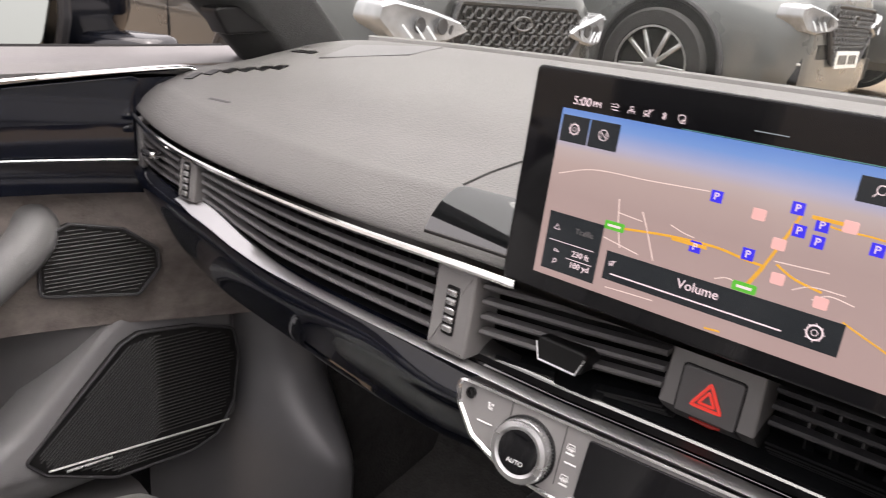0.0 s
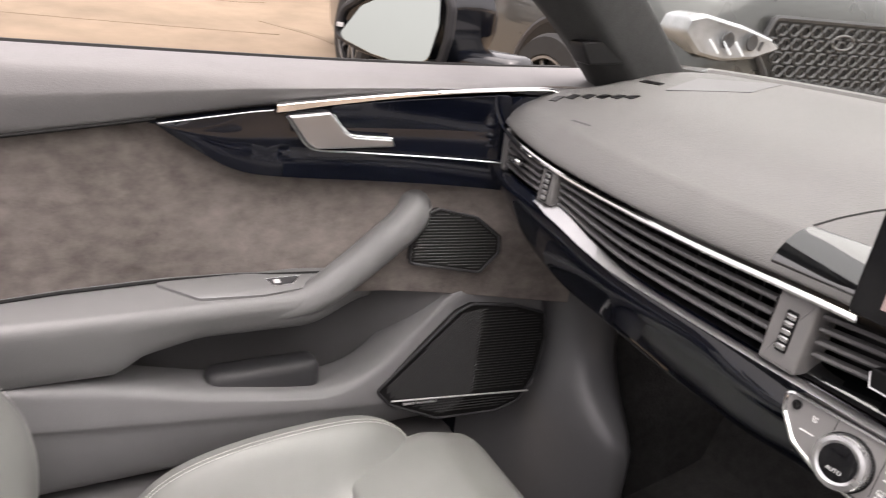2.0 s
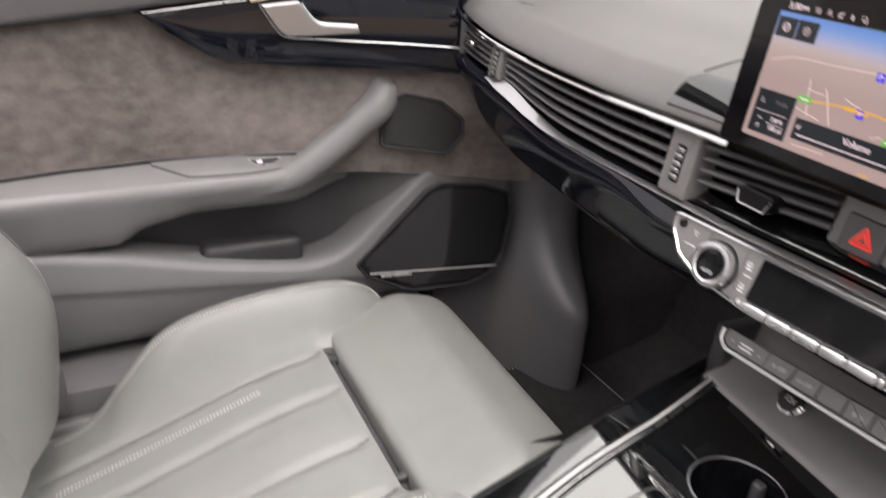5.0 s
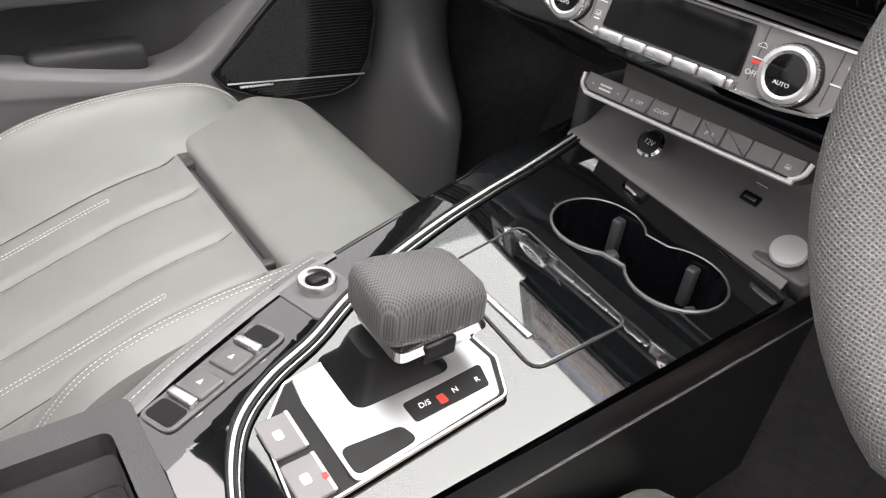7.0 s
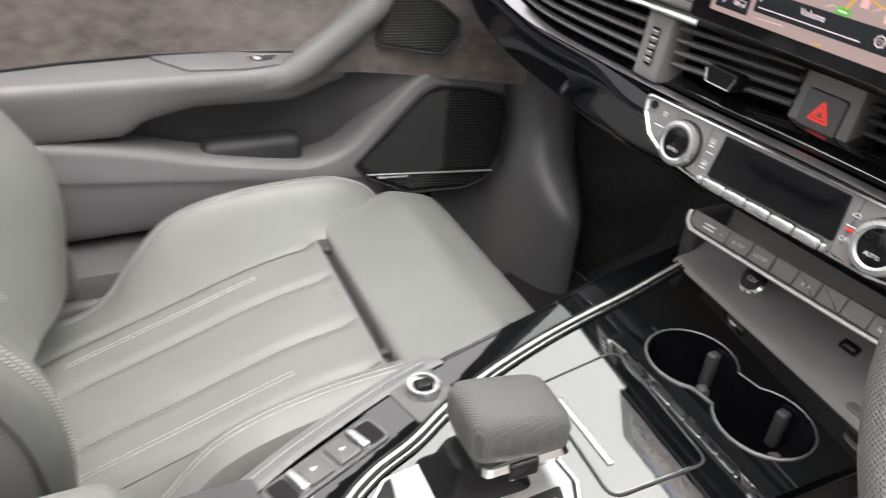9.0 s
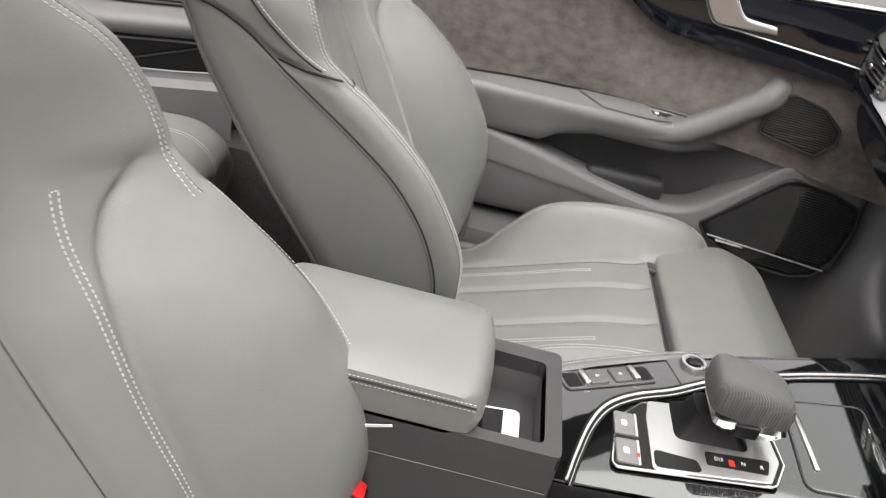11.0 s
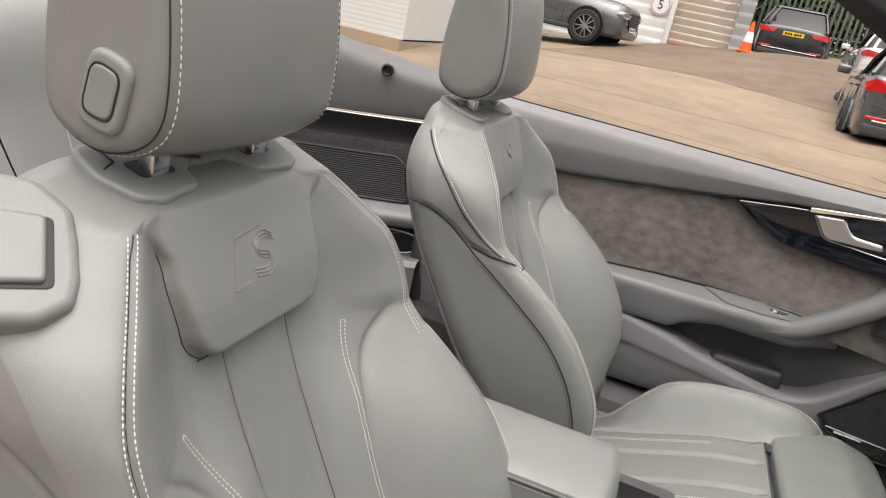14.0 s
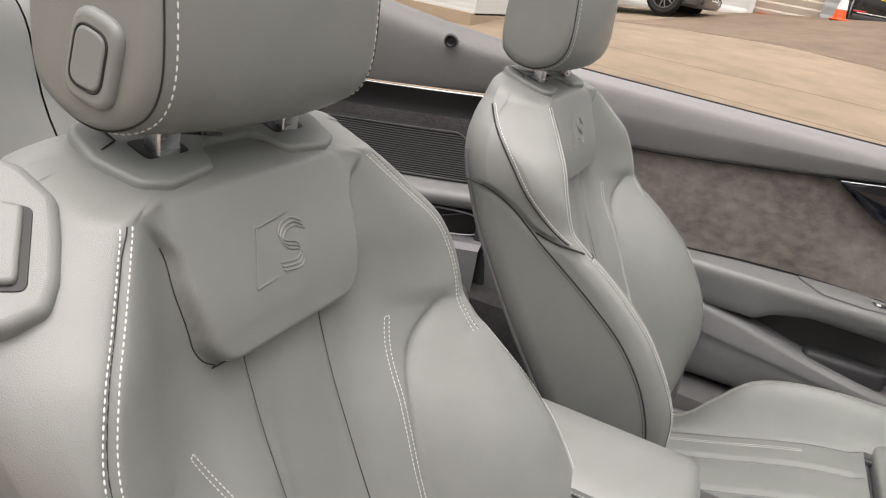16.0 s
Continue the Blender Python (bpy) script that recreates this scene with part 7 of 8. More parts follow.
part("gloss_band", rear_band([(-0.004, 0.832), (-0.014, 0.80), (-0.006, 0.776)]), BLACK, rq)
part("cloth_band", rear_band([(-0.004, 0.777), (0.001, 0.76), (0.002, 0.748)]), CARPET, rq, "dark cloth above the speaker")
part("speaker_panel", rear_band([(0.002, 0.75), (0.004, 0.70), (0.004, 0.626)]), DARK_PLASTIC, rq)
part("ledge", rear_band([(0.003, 0.628), (0.022, 0.622), (0.043, 0.611), (0.05, 0.598), (0.042, 0.582), (0.02, 0.572), (0.0, 0.566)], 22), DOOR_SKIN, rq, "grey moulded ledge under the speaker")
part("pocket", rear_band([(0.004, 0.57), (0.0, 0.54), (0.006, 0.50)]), BLACK, rq, "black open pocket")
part("panel", rear_band([(0.006, 0.502), (0.05, 0.498), (0.062, 0.484), (0.06, 0.43), (0.06, 0.36)]), LOWER_SKIN, rq)
part("lower_lining", rear_band([(0.058, 0.365), (0.058, 0.12)]), CARPET, rq, "dark carpet lining beside the rear footwell")


def rear_point(y, z, out):
    return (float(X_R(y)) + out, y, z + 0.09 * (y + 0.44))


rg = rounded([(-0.875, 0.742), (-0.478, 0.746), (-0.447, 0.725), (-0.43, 0.634), (-0.885, 0.634)], [0.012, 0.03, 0.03, 0.01, 0.01], 6)
rg = even(np.vstack([rg, rg[:1]]), 0.012)[:-1]
sgp = part("speaker_grille", loft([[rear_point(y, 0.637, 0.0065) for y in np.linspace(-0.88, -0.433, 20)], [rear_point(y, min(0.743, 0.726 + (-0.447 - y) * 0.7 if y < -0.447 else 0.726 - (y + 0.447) * 4.5), 0.0065) for y in np.linspace(-0.88, -0.433, 20)]]), GRILLE, rq, "ribbed black rear speaker cover")
part("grille_ribs", join(*[tube([rear_point(y, z, 0.0082) for y in np.linspace(-0.876, -0.436 - max(0, z - 0.64) * 0.22 - max(0, z - 0.727) * 1.2, 14)], 0.0013, 4) for z in np.arange(0.640, 0.744, 0.0054)]), DARK_PLASTIC, sgp, "fine raised ribs")
part("grille_frame", tube(np.array([rear_point(y, z, 0.008) for y, z in rg]), 0.0022, 6, True), HANDLE, sgp, "satin metal frame of the speaker")
hk = part("coat_hook", lathe([(0.014, 0), (0.014, 0.003), (0.0115, 0.005), (0.008, 0.003), (0.0065, -0.004)], 24, pose(-0.686, -0.53, 0.938, 0, 88, 8)), BLACK, rq, "round black fastening eye")
part("eye_ring", lathe([(0.0165, -0.002), (0.0165, 0.0025), (0.0142, 0.0035), (0.014, 0.001)], 24, pose(-0.686, -0.53, 0.938, 0, 88, 8), False), MID_PLASTIC, hk)
for k, nm in ((-1, "passenger"), (1, "driver")):
    rs = thing("rear_seat", "grey leather rear seat with pale stitching", "car seat", "rear seats")
    rows = []
    for x in np.linspace(-0.328, 0.328, 34):
        e = (abs(x) / 0.328) ** 6
        rows.append(curve([(x + 0.33 * k, -0.86, 0.38), (x + 0.33 * k, -0.83 + 0.02 * e, 0.45), (x + 0.33 * k, -0.86 + 0.03 * e, 0.60), (x + 0.33 * k, -0.93, 0.78 - 0.02 * e), (x + 0.33 * k, -0.97, 0.91 - 0.02 * e), (x + 0.33 * k, -1.02, 0.965 - 0.03 * e), (x + 0.33 * k, -1.08, 0.94 - 0.03 * e), (x + 0.33 * k, -1.1, 0.6)], 30))
    part("backrest", loft(rows), LEATHER, rs)
    rows = []
    for x in np.linspace(-0.29, 0.29, 30):
        e = 0.035 * (abs(x) / 0.29) ** 2 - 0.05 * max(0, (abs(x) - 0.25) / 0.04) ** 2
        rows.append(curve([(x + 0.33 * k, -0.86, 0.40), (x + 0.33 * k, -0.7, 0.41 + e), (x + 0.33 * k, -0.5, 0.43 + e), (x + 0.33 * k, -0.39, 0.43 + e), (x + 0.33 * k, -0.338, 0.385 + e), (x + 0.33 * k, -0.35, 0.32 + e), (x + 0.33 * k, -0.37, 0.2)], 30))
    part("cushion", loft(rows), LEATHER, rs)
    part("seam", tube([(x + 0.33 * k, -0.932 + 0.0, 0.783 - 0.02 * (abs(x) / 0.29) ** 4) for x in np.linspace(-0.29, 0.29, 20)], 0.0016, 5), LEATHER_SEAM, rs)
    for x in (-0.2, 0.2):
        e = 0.035 * (abs(x) / 0.29) ** 2 + 0.0008
        for d in (-0.004, 0.004):
            part("stitching", stitches(curve([(x + d + 0.33 * k, -0.7, 0.41 + e), (x + d + 0.33 * k, -0.5, 0.43 + e), (x + d + 0.33 * k, -0.39, 0.43 + e), (x + d + 0.33 * k, -0.3372, 0.385 + e), (x + d + 0.33 * k, -0.349, 0.32 + e)], 40)), THREAD, rs, "pale double stitching")
        part("stitching", stitches(curve([(x + 0.33 * k, -0.835, 0.47), (x + 0.33 * k, -0.855, 0.60), (x + 0.33 * k, -0.925, 0.78), (x + 0.33 * k, -0.964, 0.90)], 20) + [0, 0.006, 0]), THREAD, rs)
bp = part("b_pillar_trim", rbox(-0.765, -0.37, 0.52, 0.13, 0.05, 0.80, 0.012), DARK_PLASTIC)
tagged(bp, "dark trim between door and rear panel", "trim", kind="structure")
edge = [rear_point(y, z, 0.012) for y, z in curve([(-0.80, 0.555), (-0.60, 0.561), (-0.47, 0.562), (-0.40, 0.553), (-0.385, 0.53), (-0.40, 0.508), (-0.47, 0.502), (-0.60, 0.502), (-0.80, 0.50)], 40)]
part("pocket_edge", tube(np.array(edge), 0.0022, 6), HANDLE, rq, "satin metal edge of the pocket")
part("pocket_strap", tube(np.array([rear_point(-0.64, 0.505, 0.01), rear_point(-0.43, 0.556, 0.01)]), 0.002, 6), DARK_PLASTIC, rq)
dk = part("rear_deck", loft([[(x, -1.09, 0.86), (x, -1.12, 0.93), (x, -1.5, 0.95), (x, -2.2, 0.93), (x, -2.35, 0.80), (x, -2.4, 0.3)] for x in np.linspace(-0.82, 0.82, 12)]), PAINT_OWN)
tagged(dk, "dark painted deck behind the rear seats", "car body", kind="structure")
bn = part("bonnet", loft([[(x, 1.25 - 0.2 * (abs(x) / 0.8) ** 2, 0.935), (x, 1.5, 0.93 - 0.03 * x * x), (x, 2.1, 0.88 - 0.06 * x * x), (x, 2.45, 0.78), (x, 2.6, 0.55), (x, 2.6, 0.2)] for x in np.linspace(-0.82, 0.82, 14)]), PAINT_OWN)
tagged(bn, "dark painted bonnet of the open car", "car body", kind="structure")
dd = thing("sill_driver", "grey sill of the open driver doorway", "sill", kind="structure")
rows = []
for y in np.linspace(-1.3, 0.95, 20):
    rows.append(curve([(0.83, y, 0.50), (0.80, y, 0.52), (0.765, y, 0.51), (0.75, y, 0.46), (0.74, y, 0.38), (0.735, y, 0.30), (0.72, y, 0.15)], 20))
part("sill_lining", loft(rows), DOOR_SKIN, dd)
part("outer_skin", loft([curve([(0.83, y, 0.50), (0.88, y, 0.48), (0.90, y, 0.40), (0.87, y, 0.2), (0.84, y, 0.14)], 10) for y in np.linspace(-1.3, 0.95, 6)]), PAINT_OWN, dd)

# ---- the yard ----
YARD = material("pale worn concrete yard", (0.168, 0.124, 0.082), 0.85, vary=0.2, scale=1.6, bump=0.3, bump_scale=60, second=(0.265, 0.202, 0.140))
FX = table([-20, 0, 4.6, 9, 10.8, 19.2, 21.2, 40, 60], [-0.3, -0.08, 0.17, 0.54, 0.63, 1.2, 1.3, 2.2, 2.6])


def yard_z(x, y):
    """The yard rises gently to the car's left and front."""
    return float(FX(min(60, max(-20, -x - 0.9)))) + 0.07 * max(0.0, min(y, 8) - 2) + 0.13 * max(-5.0, min(y, 2.0)) * float(sstep((-x - 9) / 8))


rows = []
for x in [-900, -200, -60] + list(np.linspace(-40, 6, 80)) + [20, 80, 900]:
    rows.append([(x, y, yard_z(x, y)) for y in (-900, -80, -30, -20, -15, -11, -8, -6, -4, -2, 0, 2, 3, 4, 6, 8, 15, 30, 80, 900)])
gr = part("ground", loft(rows), YARD)
tagged(gr, "pale worn concrete yard with long joints", "ground", kind="structure")
JOINT = material("worn joint filler", (0.195, 0.148, 0.10), 0.9, vary=0.3, scale=4)
PALE = material("pale patched concrete", (0.34, 0.265, 0.185), 0.85, vary=0.12, scale=4)


def ground_strip(points, w, mat, name, label):
    p = even(curve(points, 40), 0.25)
    t = np.gradient(p, axis=0)
    t /= np.linalg.norm(t, axis=1)[:, None]
    nrm = np.stack([-t[:, 1], t[:, 0]], 1)
    rng = np.random.RandomState(len(points) + int(abs(p[0][0]) * 10))
    ww = w * (0.7 + 0.6 * rng.rand(len(p)))[:, None] / 2
    a, b = p + nrm * ww, p - nrm * ww
    top = [[(x, y, yard_z(x, y) + 0.003) for x, y in q] for q in (a, b)]
    ob = part(name, loft([np.array(top[0]) - [0, 0, 0.02], top[0], top[1], np.array(top[1]) - [0, 0, 0.02]]), mat)
    return tagged(ob, label, "ground marking", kind="structure")


BROWN_YARD = material("brown stained concrete", (0.115, 0.078, 0.05), 0.8, vary=0.25, scale=2.2, bump=0.3, bump_scale=60, second=(0.185, 0.132, 0.088))
near = curve([(-14.6, -3.4), (-13.9, -1.9), (-13.05, -0.1), (-11.8, 1.6), (-10.6, 3.2)], 40)
brown = part("stained_ground", loft([[(x - f, y + 0.35 * f, yard_z(x - f, y + 0.35 * f) + 0.004 + 0.014 * min(1, f)) for x, y in near] for f in np.linspace(0, 7.0, 29)]), BROWN_YARD)
tagged(brown, "darker brown stained concrete before the shutter", "ground", kind="structure")
ground_strip([(-13.9, -1.9), (-13.05, -0.1), (-11.8, 1.6), (-10.6, 3.2)], 0.05, JOINT, "ground_joint", "dark joint across the yard")
ground_strip([(-7.4, -2.6), (-7.28, -1.5), (-6.95, 0.26), (-6.69, 2.03)], 0.012, JOINT, "ground_joint", "thin joint across the yard")
ground_strip([(-8.6, -2.0), (-8.5, -0.6), (-8.44, 0.52), (-8.23, 2.28)], 0.012, JOINT, "ground_joint", "thin joint across the yard")
ground_strip([(-12.2, 1.6), (-11.4, 2.6), (-10.6, 3.8)], 0.5, PALE, "pale_patch", "pale patched strip of concrete")
ground_strip([(-7.3, 2.0), (-6.6, 2.35), (-5.9, 2.45), (-5.0, 2.35), (-3.5, 2.3)], 0.05, JOINT, "ground_joint", "dark joint beside the parked car")

# ---- vehicles ----
TYRE = material("dull tyre rubber", (0.02, 0.02, 0.02), 0.8, vary=0.2, scale=20)
ALLOY = material("dark grey alloy", (0.3, 0.3, 0.3), 0.35, metal=0.8, vary=0.1)
ALLOY_BRIGHT = material("bright alloy", (0.7, 0.7, 0.7), 0.3, metal=0.9, vary=0.05)
CAR_GLASS = material("dark car glass", (0.012, 0.014, 0.014), 0.05, vary=0.1, coat=0.0, spec=0.25)
LAMP_CLEAR = material("clear headlamp", (0.4, 0.41, 0.43), 0.12, vary=0.3, scale=14, metal=0.2, coat=1.0)
LAMP_RED = material("red tail lamp", (0.5, 0.01, 0.012), 0.15, vary=0.1, coat=1.0)
DAYLIGHT = glowing("white running lamp", (0.95, 0.97, 1.0), 0.5)
PLATE_Y, PLATE_W = material("yellow plate", (0.75, 0.5, 0.03), 0.4, vary=0.04), material("white plate", (0.8, 0.8, 0.78), 0.4, vary=0.04)


def paint(name, c):
    return material(name, c, 0.28, metal=0.3, vary=0.04, coat=1.0)


def road_wheel(parent, x, y, r, side, rim_mat):
    m = pose(x, y, r, 0, 90 * side, 0)
    w = part("wheel", lathe([(r * 0.68, -0.1), (r * 0.93, -0.11), (r, -0.085), (r, 0.085), (r * 0.95, 0.11), (r * 0.72, 0.115), (r * 0.68, 0.10)], 40, m, False), TYRE, parent, "black tyre on an alloy rim")
    part("rim", lathe([(r * 0.69, 0.06), (r * 0.7, 0.108), (r * 0.66, 0.10), (r * 0.63, 0.03), (r * 0.1, 0.02)], 40, m), BLACK, w)
    sp = []
    for i in range(5):
        for d in (-9, 9):
            sp.append(rbox(r * 0.37, 0, 0.085, r * 0.6, 0.03, 0.024, 0.006, m @ pose(0, 0, 0, 0, 0, i * 72 + d) @ pose(0, 0, 0, 0, 3, d * 0.6)))
    part("spokes", join(*sp, lathe([(r * 0.14, 0.05), (r * 0.14, 0.10), (r * 0.06, 0.105)], 16, m), lathe([(r * 0.70, 0.09), (r * 0.70, 0.112), (r * 0.665, 0.112), (r * 0.665, 0.09)], 40, m, False)), rim_mat, w, "twin-spoke alloy")


def vehicle(label, at, heading, length, width, height, body_paint, hood=0.98, rim_mat=ALLOY, wheel_r=0.35, base=2.75, plate=PLATE_W, fo=0.88, name="parked_car", cab_rear=0.1):
    """A parked car: its front along +y of its own frame; at: the middle of its front axle on the ground."""
    v = thing(name, label, "car", "parked cars")
    ya = 0.0
    W = width / 2
    y_nose, y_tail = fo, -(length - fo)
    st = []
    zb = 0.24
    for y, w, z0, zs, zt in ((y_nose, 0.62, 0.34, 0.62, 0.68), (y_nose - 0.02, 0.74, 0.28, 0.68, hood - 0.16), (y_nose - 0.10, 0.88, 0.24, 0.74, hood - 0.07), (y_nose - 0.3, 0.96, zb, 0.80, hood - 0.02), (y_nose - 0.7, 1.0, zb, 0.86, hood + 0.02), (y_nose - 1.3, 1.0, zb, 0.93, hood + 0.07),
                             (y_nose - 2.2, 1.0, zb, 0.96, hood + 0.06), (y_tail + 1.2, 1.0, zb, 0.98, hood + 0.08), (y_tail + 0.5, 0.98, zb, 0.99, hood + 0.1), (y_tail + 0.12, 0.92, 0.28, 0.98, hood + 0.06), (y_tail + 0.02, 0.84, 0.34, 0.94, hood - 0.02), (y_tail, 0.7, 0.4, 0.85, hood - 0.15)):
        st.append([y, w * W, z0, zs, zt])
    st = curve(st, 60)
    rows = []
    for y, w, z0, zs, zt in st:
        half = [(w * 0.90, z0), (w * 0.985, z0 + 0.07), (w, z0 + 0.25), (w * 0.995, zs - 0.12), (w * 0.985, zs - 0.05), (w * 0.955, zs), (w * 0.88, 0.4 * zs + 0.6 * zt), (w * 0.7, zt), (w * 0.3, zt + 0.02)]
        ring = [(a, y, b) for a, b in half] + [(-a, y, b) for a, b in reversed(half)]
        rows.append(ring)
    body = part("body", loft(rows, True, True), body_paint, v, "painted body")
    # cabin
    cy0, cy1 = y_nose - 1.15, y_tail + cab_rear
    zbelt = hood + 0.04
    def cabin(s, w0, w1, z1, y0, y1, yt0, yt1):
        lo = rounded([(-W * w0, y1), (W * w0, y1), (W * w0 * 0.96, y0), (-W * w0 * 0.96, y0)], 0.15, 6)
        hi = rounded([(-W * w1, yt1), (W * w1, yt1), (W * w1 * 0.95, yt0), (-W * w1 * 0.95, yt0)], 0.12, 6)
        return np.column_stack([lo, np.full(len(lo), zbelt)]), np.column_stack([hi, np.full(len(hi), z1)])
    lo, hi = cabin(0, 0.9, 0.70, height - 0.07, cy0, cy1, cy0 - 0.8, cy1 + 0.45)
    part("glass_house", loft([lo - [0, 0, 0.06], lo, 0.5 * (lo + hi) + [0, 0, 0.02], hi], True, True), CAR_GLASS, v, "dark glazed cabin")
    c = hi.mean(0)
    roof = [hi + [0, 0, -0.012], (hi - c) * [1.03, 1.02, 1] + c + [0, 0, 0.015], (hi - c) * [0.97, 0.98, 1] + c + [0, 0, 0.05], (hi - c) * [0.75, 0.85, 1] + c + [0, 0, 0.07]]
    part("roof", loft(roof, True, True), body_paint, v, "painted roof")
    n = len(lo)
    for i in (0, 5, n // 4 + 2, n // 2, n // 2 + 5, 3 * n // 4 + 2):
        a, b = lo[i % n], hi[i % n]
        part("pillar", tube([a * [1.005, 1.002, 1], (a + b) / 2 * [1.012, 1.004, 1] + [0, 0, 0.02], b * [1.01, 1.003, 1]], 0.035, 6), body_paint, v)
    for k in (-1, 1):
        mid = 0.5 * (cy0 + cy1)
        part("pillar", tube([(k * W * 0.905, mid, zbelt - 0.02), (k * W * 0.82, mid - 0.05, 0.5 * (zbelt + height)), (k * W * 0.715, mid - 0.1, height - 0.05)], 0.04, 6), BLACK, v)
        part("mirror", rbox(k * (W + 0.09), cy0 - 0.28, zbelt + 0.04, 0.2, 0.12, 0.13, 0.04), body_paint, v)
        part("sill_strip", rbox(k * (W - 0.012), -base / 2, 0.30, 0.05, base - 0.75, 0.10, 0.02), DARK_PLASTIC, v)
        part("belt_strip", tube([(k * W * 0.955, y, zbelt - 0.04) for y in np.linspace(cy0 - 0.1, cy1 + 0.3, 8)], 0.012, 6), SATIN, v)
        for yd in (cy0 - 0.35, mid, cy1 + 0.55):
            part("door_gap", tube([(k * (W * 0.998), yd, 0.42), (k * W * 1.001, yd - 0.01, 0.65), (k * W * 0.975, yd - 0.03, 0.94)], 0.006, 4), BLACK, v)
        for yh in (mid + 0.22, cy1 + 0.85):
            part("door_handle", rbox(k * (W + 0.008), yh, 0.84, 0.03, 0.2, 0.03, 0.01), body_paint, v)
        for y in (ya, ya - base):
            a = np.radians(np.arange(-12, 193, 8))
            part("wheel_arch", tube([(k * (W - 0.012), y + (wheel_r + 0.075) * math.cos(q), wheel_r + (wheel_r + 0.075) * math.sin(q)) for q in a], 0.022, 8), DARK_PLASTIC if hood > 0.95 else body_paint, v, "arch moulding")
            # black disc on the uncut flank draws the shade inside the arch
            part("arch_shadow", lathe([(wheel_r + 0.06, -0.02), (wheel_r + 0.06, 0.006), (wheel_r * 0.5, 0.006)], 32, pose(k * (W - 0.004), y, wheel_r + 0.01, 0, 90 * k, 0)), BLACK, v)
            road_wheel(v, k * (W - 0.05), y, wheel_r, k, rim_mat)
        # lamps
        hl = [(0.40 * W, -0.02), (0.50 * W, 0.025), (0.66 * W, 0.06), (0.84 * W, 0.088), (0.90 * W, 0.07), (0.92 * W, 0.01), (0.84 * W, -0.07), (0.72 * W, -0.085), (0.56 * W, -0.065)]
        def lamp_line(pts, lift):
            return np.array([(k * a, y_nose + 0.04 + lift - 0.42 * max(0, a / W - 0.45) ** 2, hood - 0.30 + b) for a, b in pts])
        front = lamp_line(rounded(hl, [0.02, 0.05, 0.05, 0.03, 0.03, 0.03, 0.03, 0.05, 0.05], 4), 0.0)
        hlp = part("headlamp", loft([front - [0, 0.14, 0], front - [0, 0.012, 0], lamp_line(inset(np.array(rounded(hl, [0.02, 0.05, 0.05, 0.03, 0.03, 0.03, 0.03, 0.05, 0.05], 4)), 0.012), 0.002)], True, True), LAMP_CLEAR, v, "clear headlamp", sharp=35)
        part("lamp_bowl", join(*[lathe([(0.034, 0.0), (0.03, 0.004), (0.012, 0.002), (0.0, 0.001)], 18, pose(k * a * W, y_nose + 0.043 - 0.42 * max(0, a - 0.45) ** 2, hood - 0.302, -90, 0, 0)) for a in (0.60, 0.72)]), DARK_PLASTIC, hlp, "dark lens bowls")
        rl = lamp_line(hl, 0.008)
        part("running_lamp", join(tube(rl[1:5] - [0, 0, 0.012], 0.0035, 6), *[tube([(k * a * W, y_nose + 0.05 - 0.42 * max(0, a - 0.45) ** 2, hood - 0.355), (k * (a + 0.05) * W, y_nose + 0.05 - 0.42 * max(0, a - 0.40) ** 2, hood - 0.305)], 0.0045, 6) for a in (0.64, 0.70, 0.76)]), DAYLIGHT, hlp, "white running light bars")
        tl = [(0.45 * W, 0.03), (0.86 * W, 0.08), (0.97 * W, 0.02), (0.95 * W, -0.07), (0.55 * W, -0.06)]
        ytl = [y_tail - 0.04 + 0.30 * max(0, a / W - 0.5) ** 2 for a, _ in tl]
        tp = np.array([(k * a, y, hood - 0.08 + b) for (a, b), y in zip(tl, ytl)])
        part("tail_lamp", loft([tp + [0, 0.12, 0], tp], True, True), LAMP_RED, v, "red tail lamp", sharp=25)
        part("bumper_lamp", rbox(k * 0.68 * W, y_tail - 0.006, 0.5, 0.3, 0.03, 0.04, 0.008), LAMP_RED, v)
        part("side_intake", slab(rounded([(-0.17, -0.09), (0.15, -0.09), (0.17, 0.07), (-0.10, 0.09)], 0.03), 0.06, 0.01, pose(k * 0.66 * W, y_nose - 0.05, 0.43, 90, 0, 180 + k * 14)), BLACK, v)
        if body_paint is SILVER:
            for h in (0.40, 0.47):
                part("intake_strip", rbox(k * 0.66 * W, y_nose - 0.042, h, 0.27, 0.03, 0.014, 0.005), SATIN, v, "bright strip across the intake")
    gp = rounded([(-0.30, -0.20), (0.30, -0.20), (0.50, 0.02), (0.44, 0.16), (-0.44, 0.16), (-0.50, 0.02)], 0.03, 4)
    gm = pose(0, y_nose + 0.016, hood - 0.36, 90, 0, 180)
    gr_ = part("grille", slab(gp, 0.05, 0.006, gm), BLACK, v, "dark mesh grille in a bright frame")
    part("grille_frame", tube(np.array([gm @ Vector((a, b, 0.004)) for a, b in gp]), 0.012, 6, True), DARK_PLASTIC, gr_)
    mesh = []
    for j in range(6):
        for i in range(-6, 7):
            a, b = i * 0.07 + (0.035 if j % 2 else 0), -0.16 + j * 0.055
            if abs(a) < 0.30 + (b + 0.2) * 0.75 and abs(a) < 0.46:
                h = [gm @ Vector((a + 0.03 * math.cos(q), b + 0.024 * math.sin(q), 0.006)) for q in np.radians(np.arange(0, 360, 60))]
                mesh.append(tube(np.array(h), 0.007, 4, True))
    part("grille_mesh", join(*mesh), DARK_PLASTIC, gr_, "honeycomb mesh")
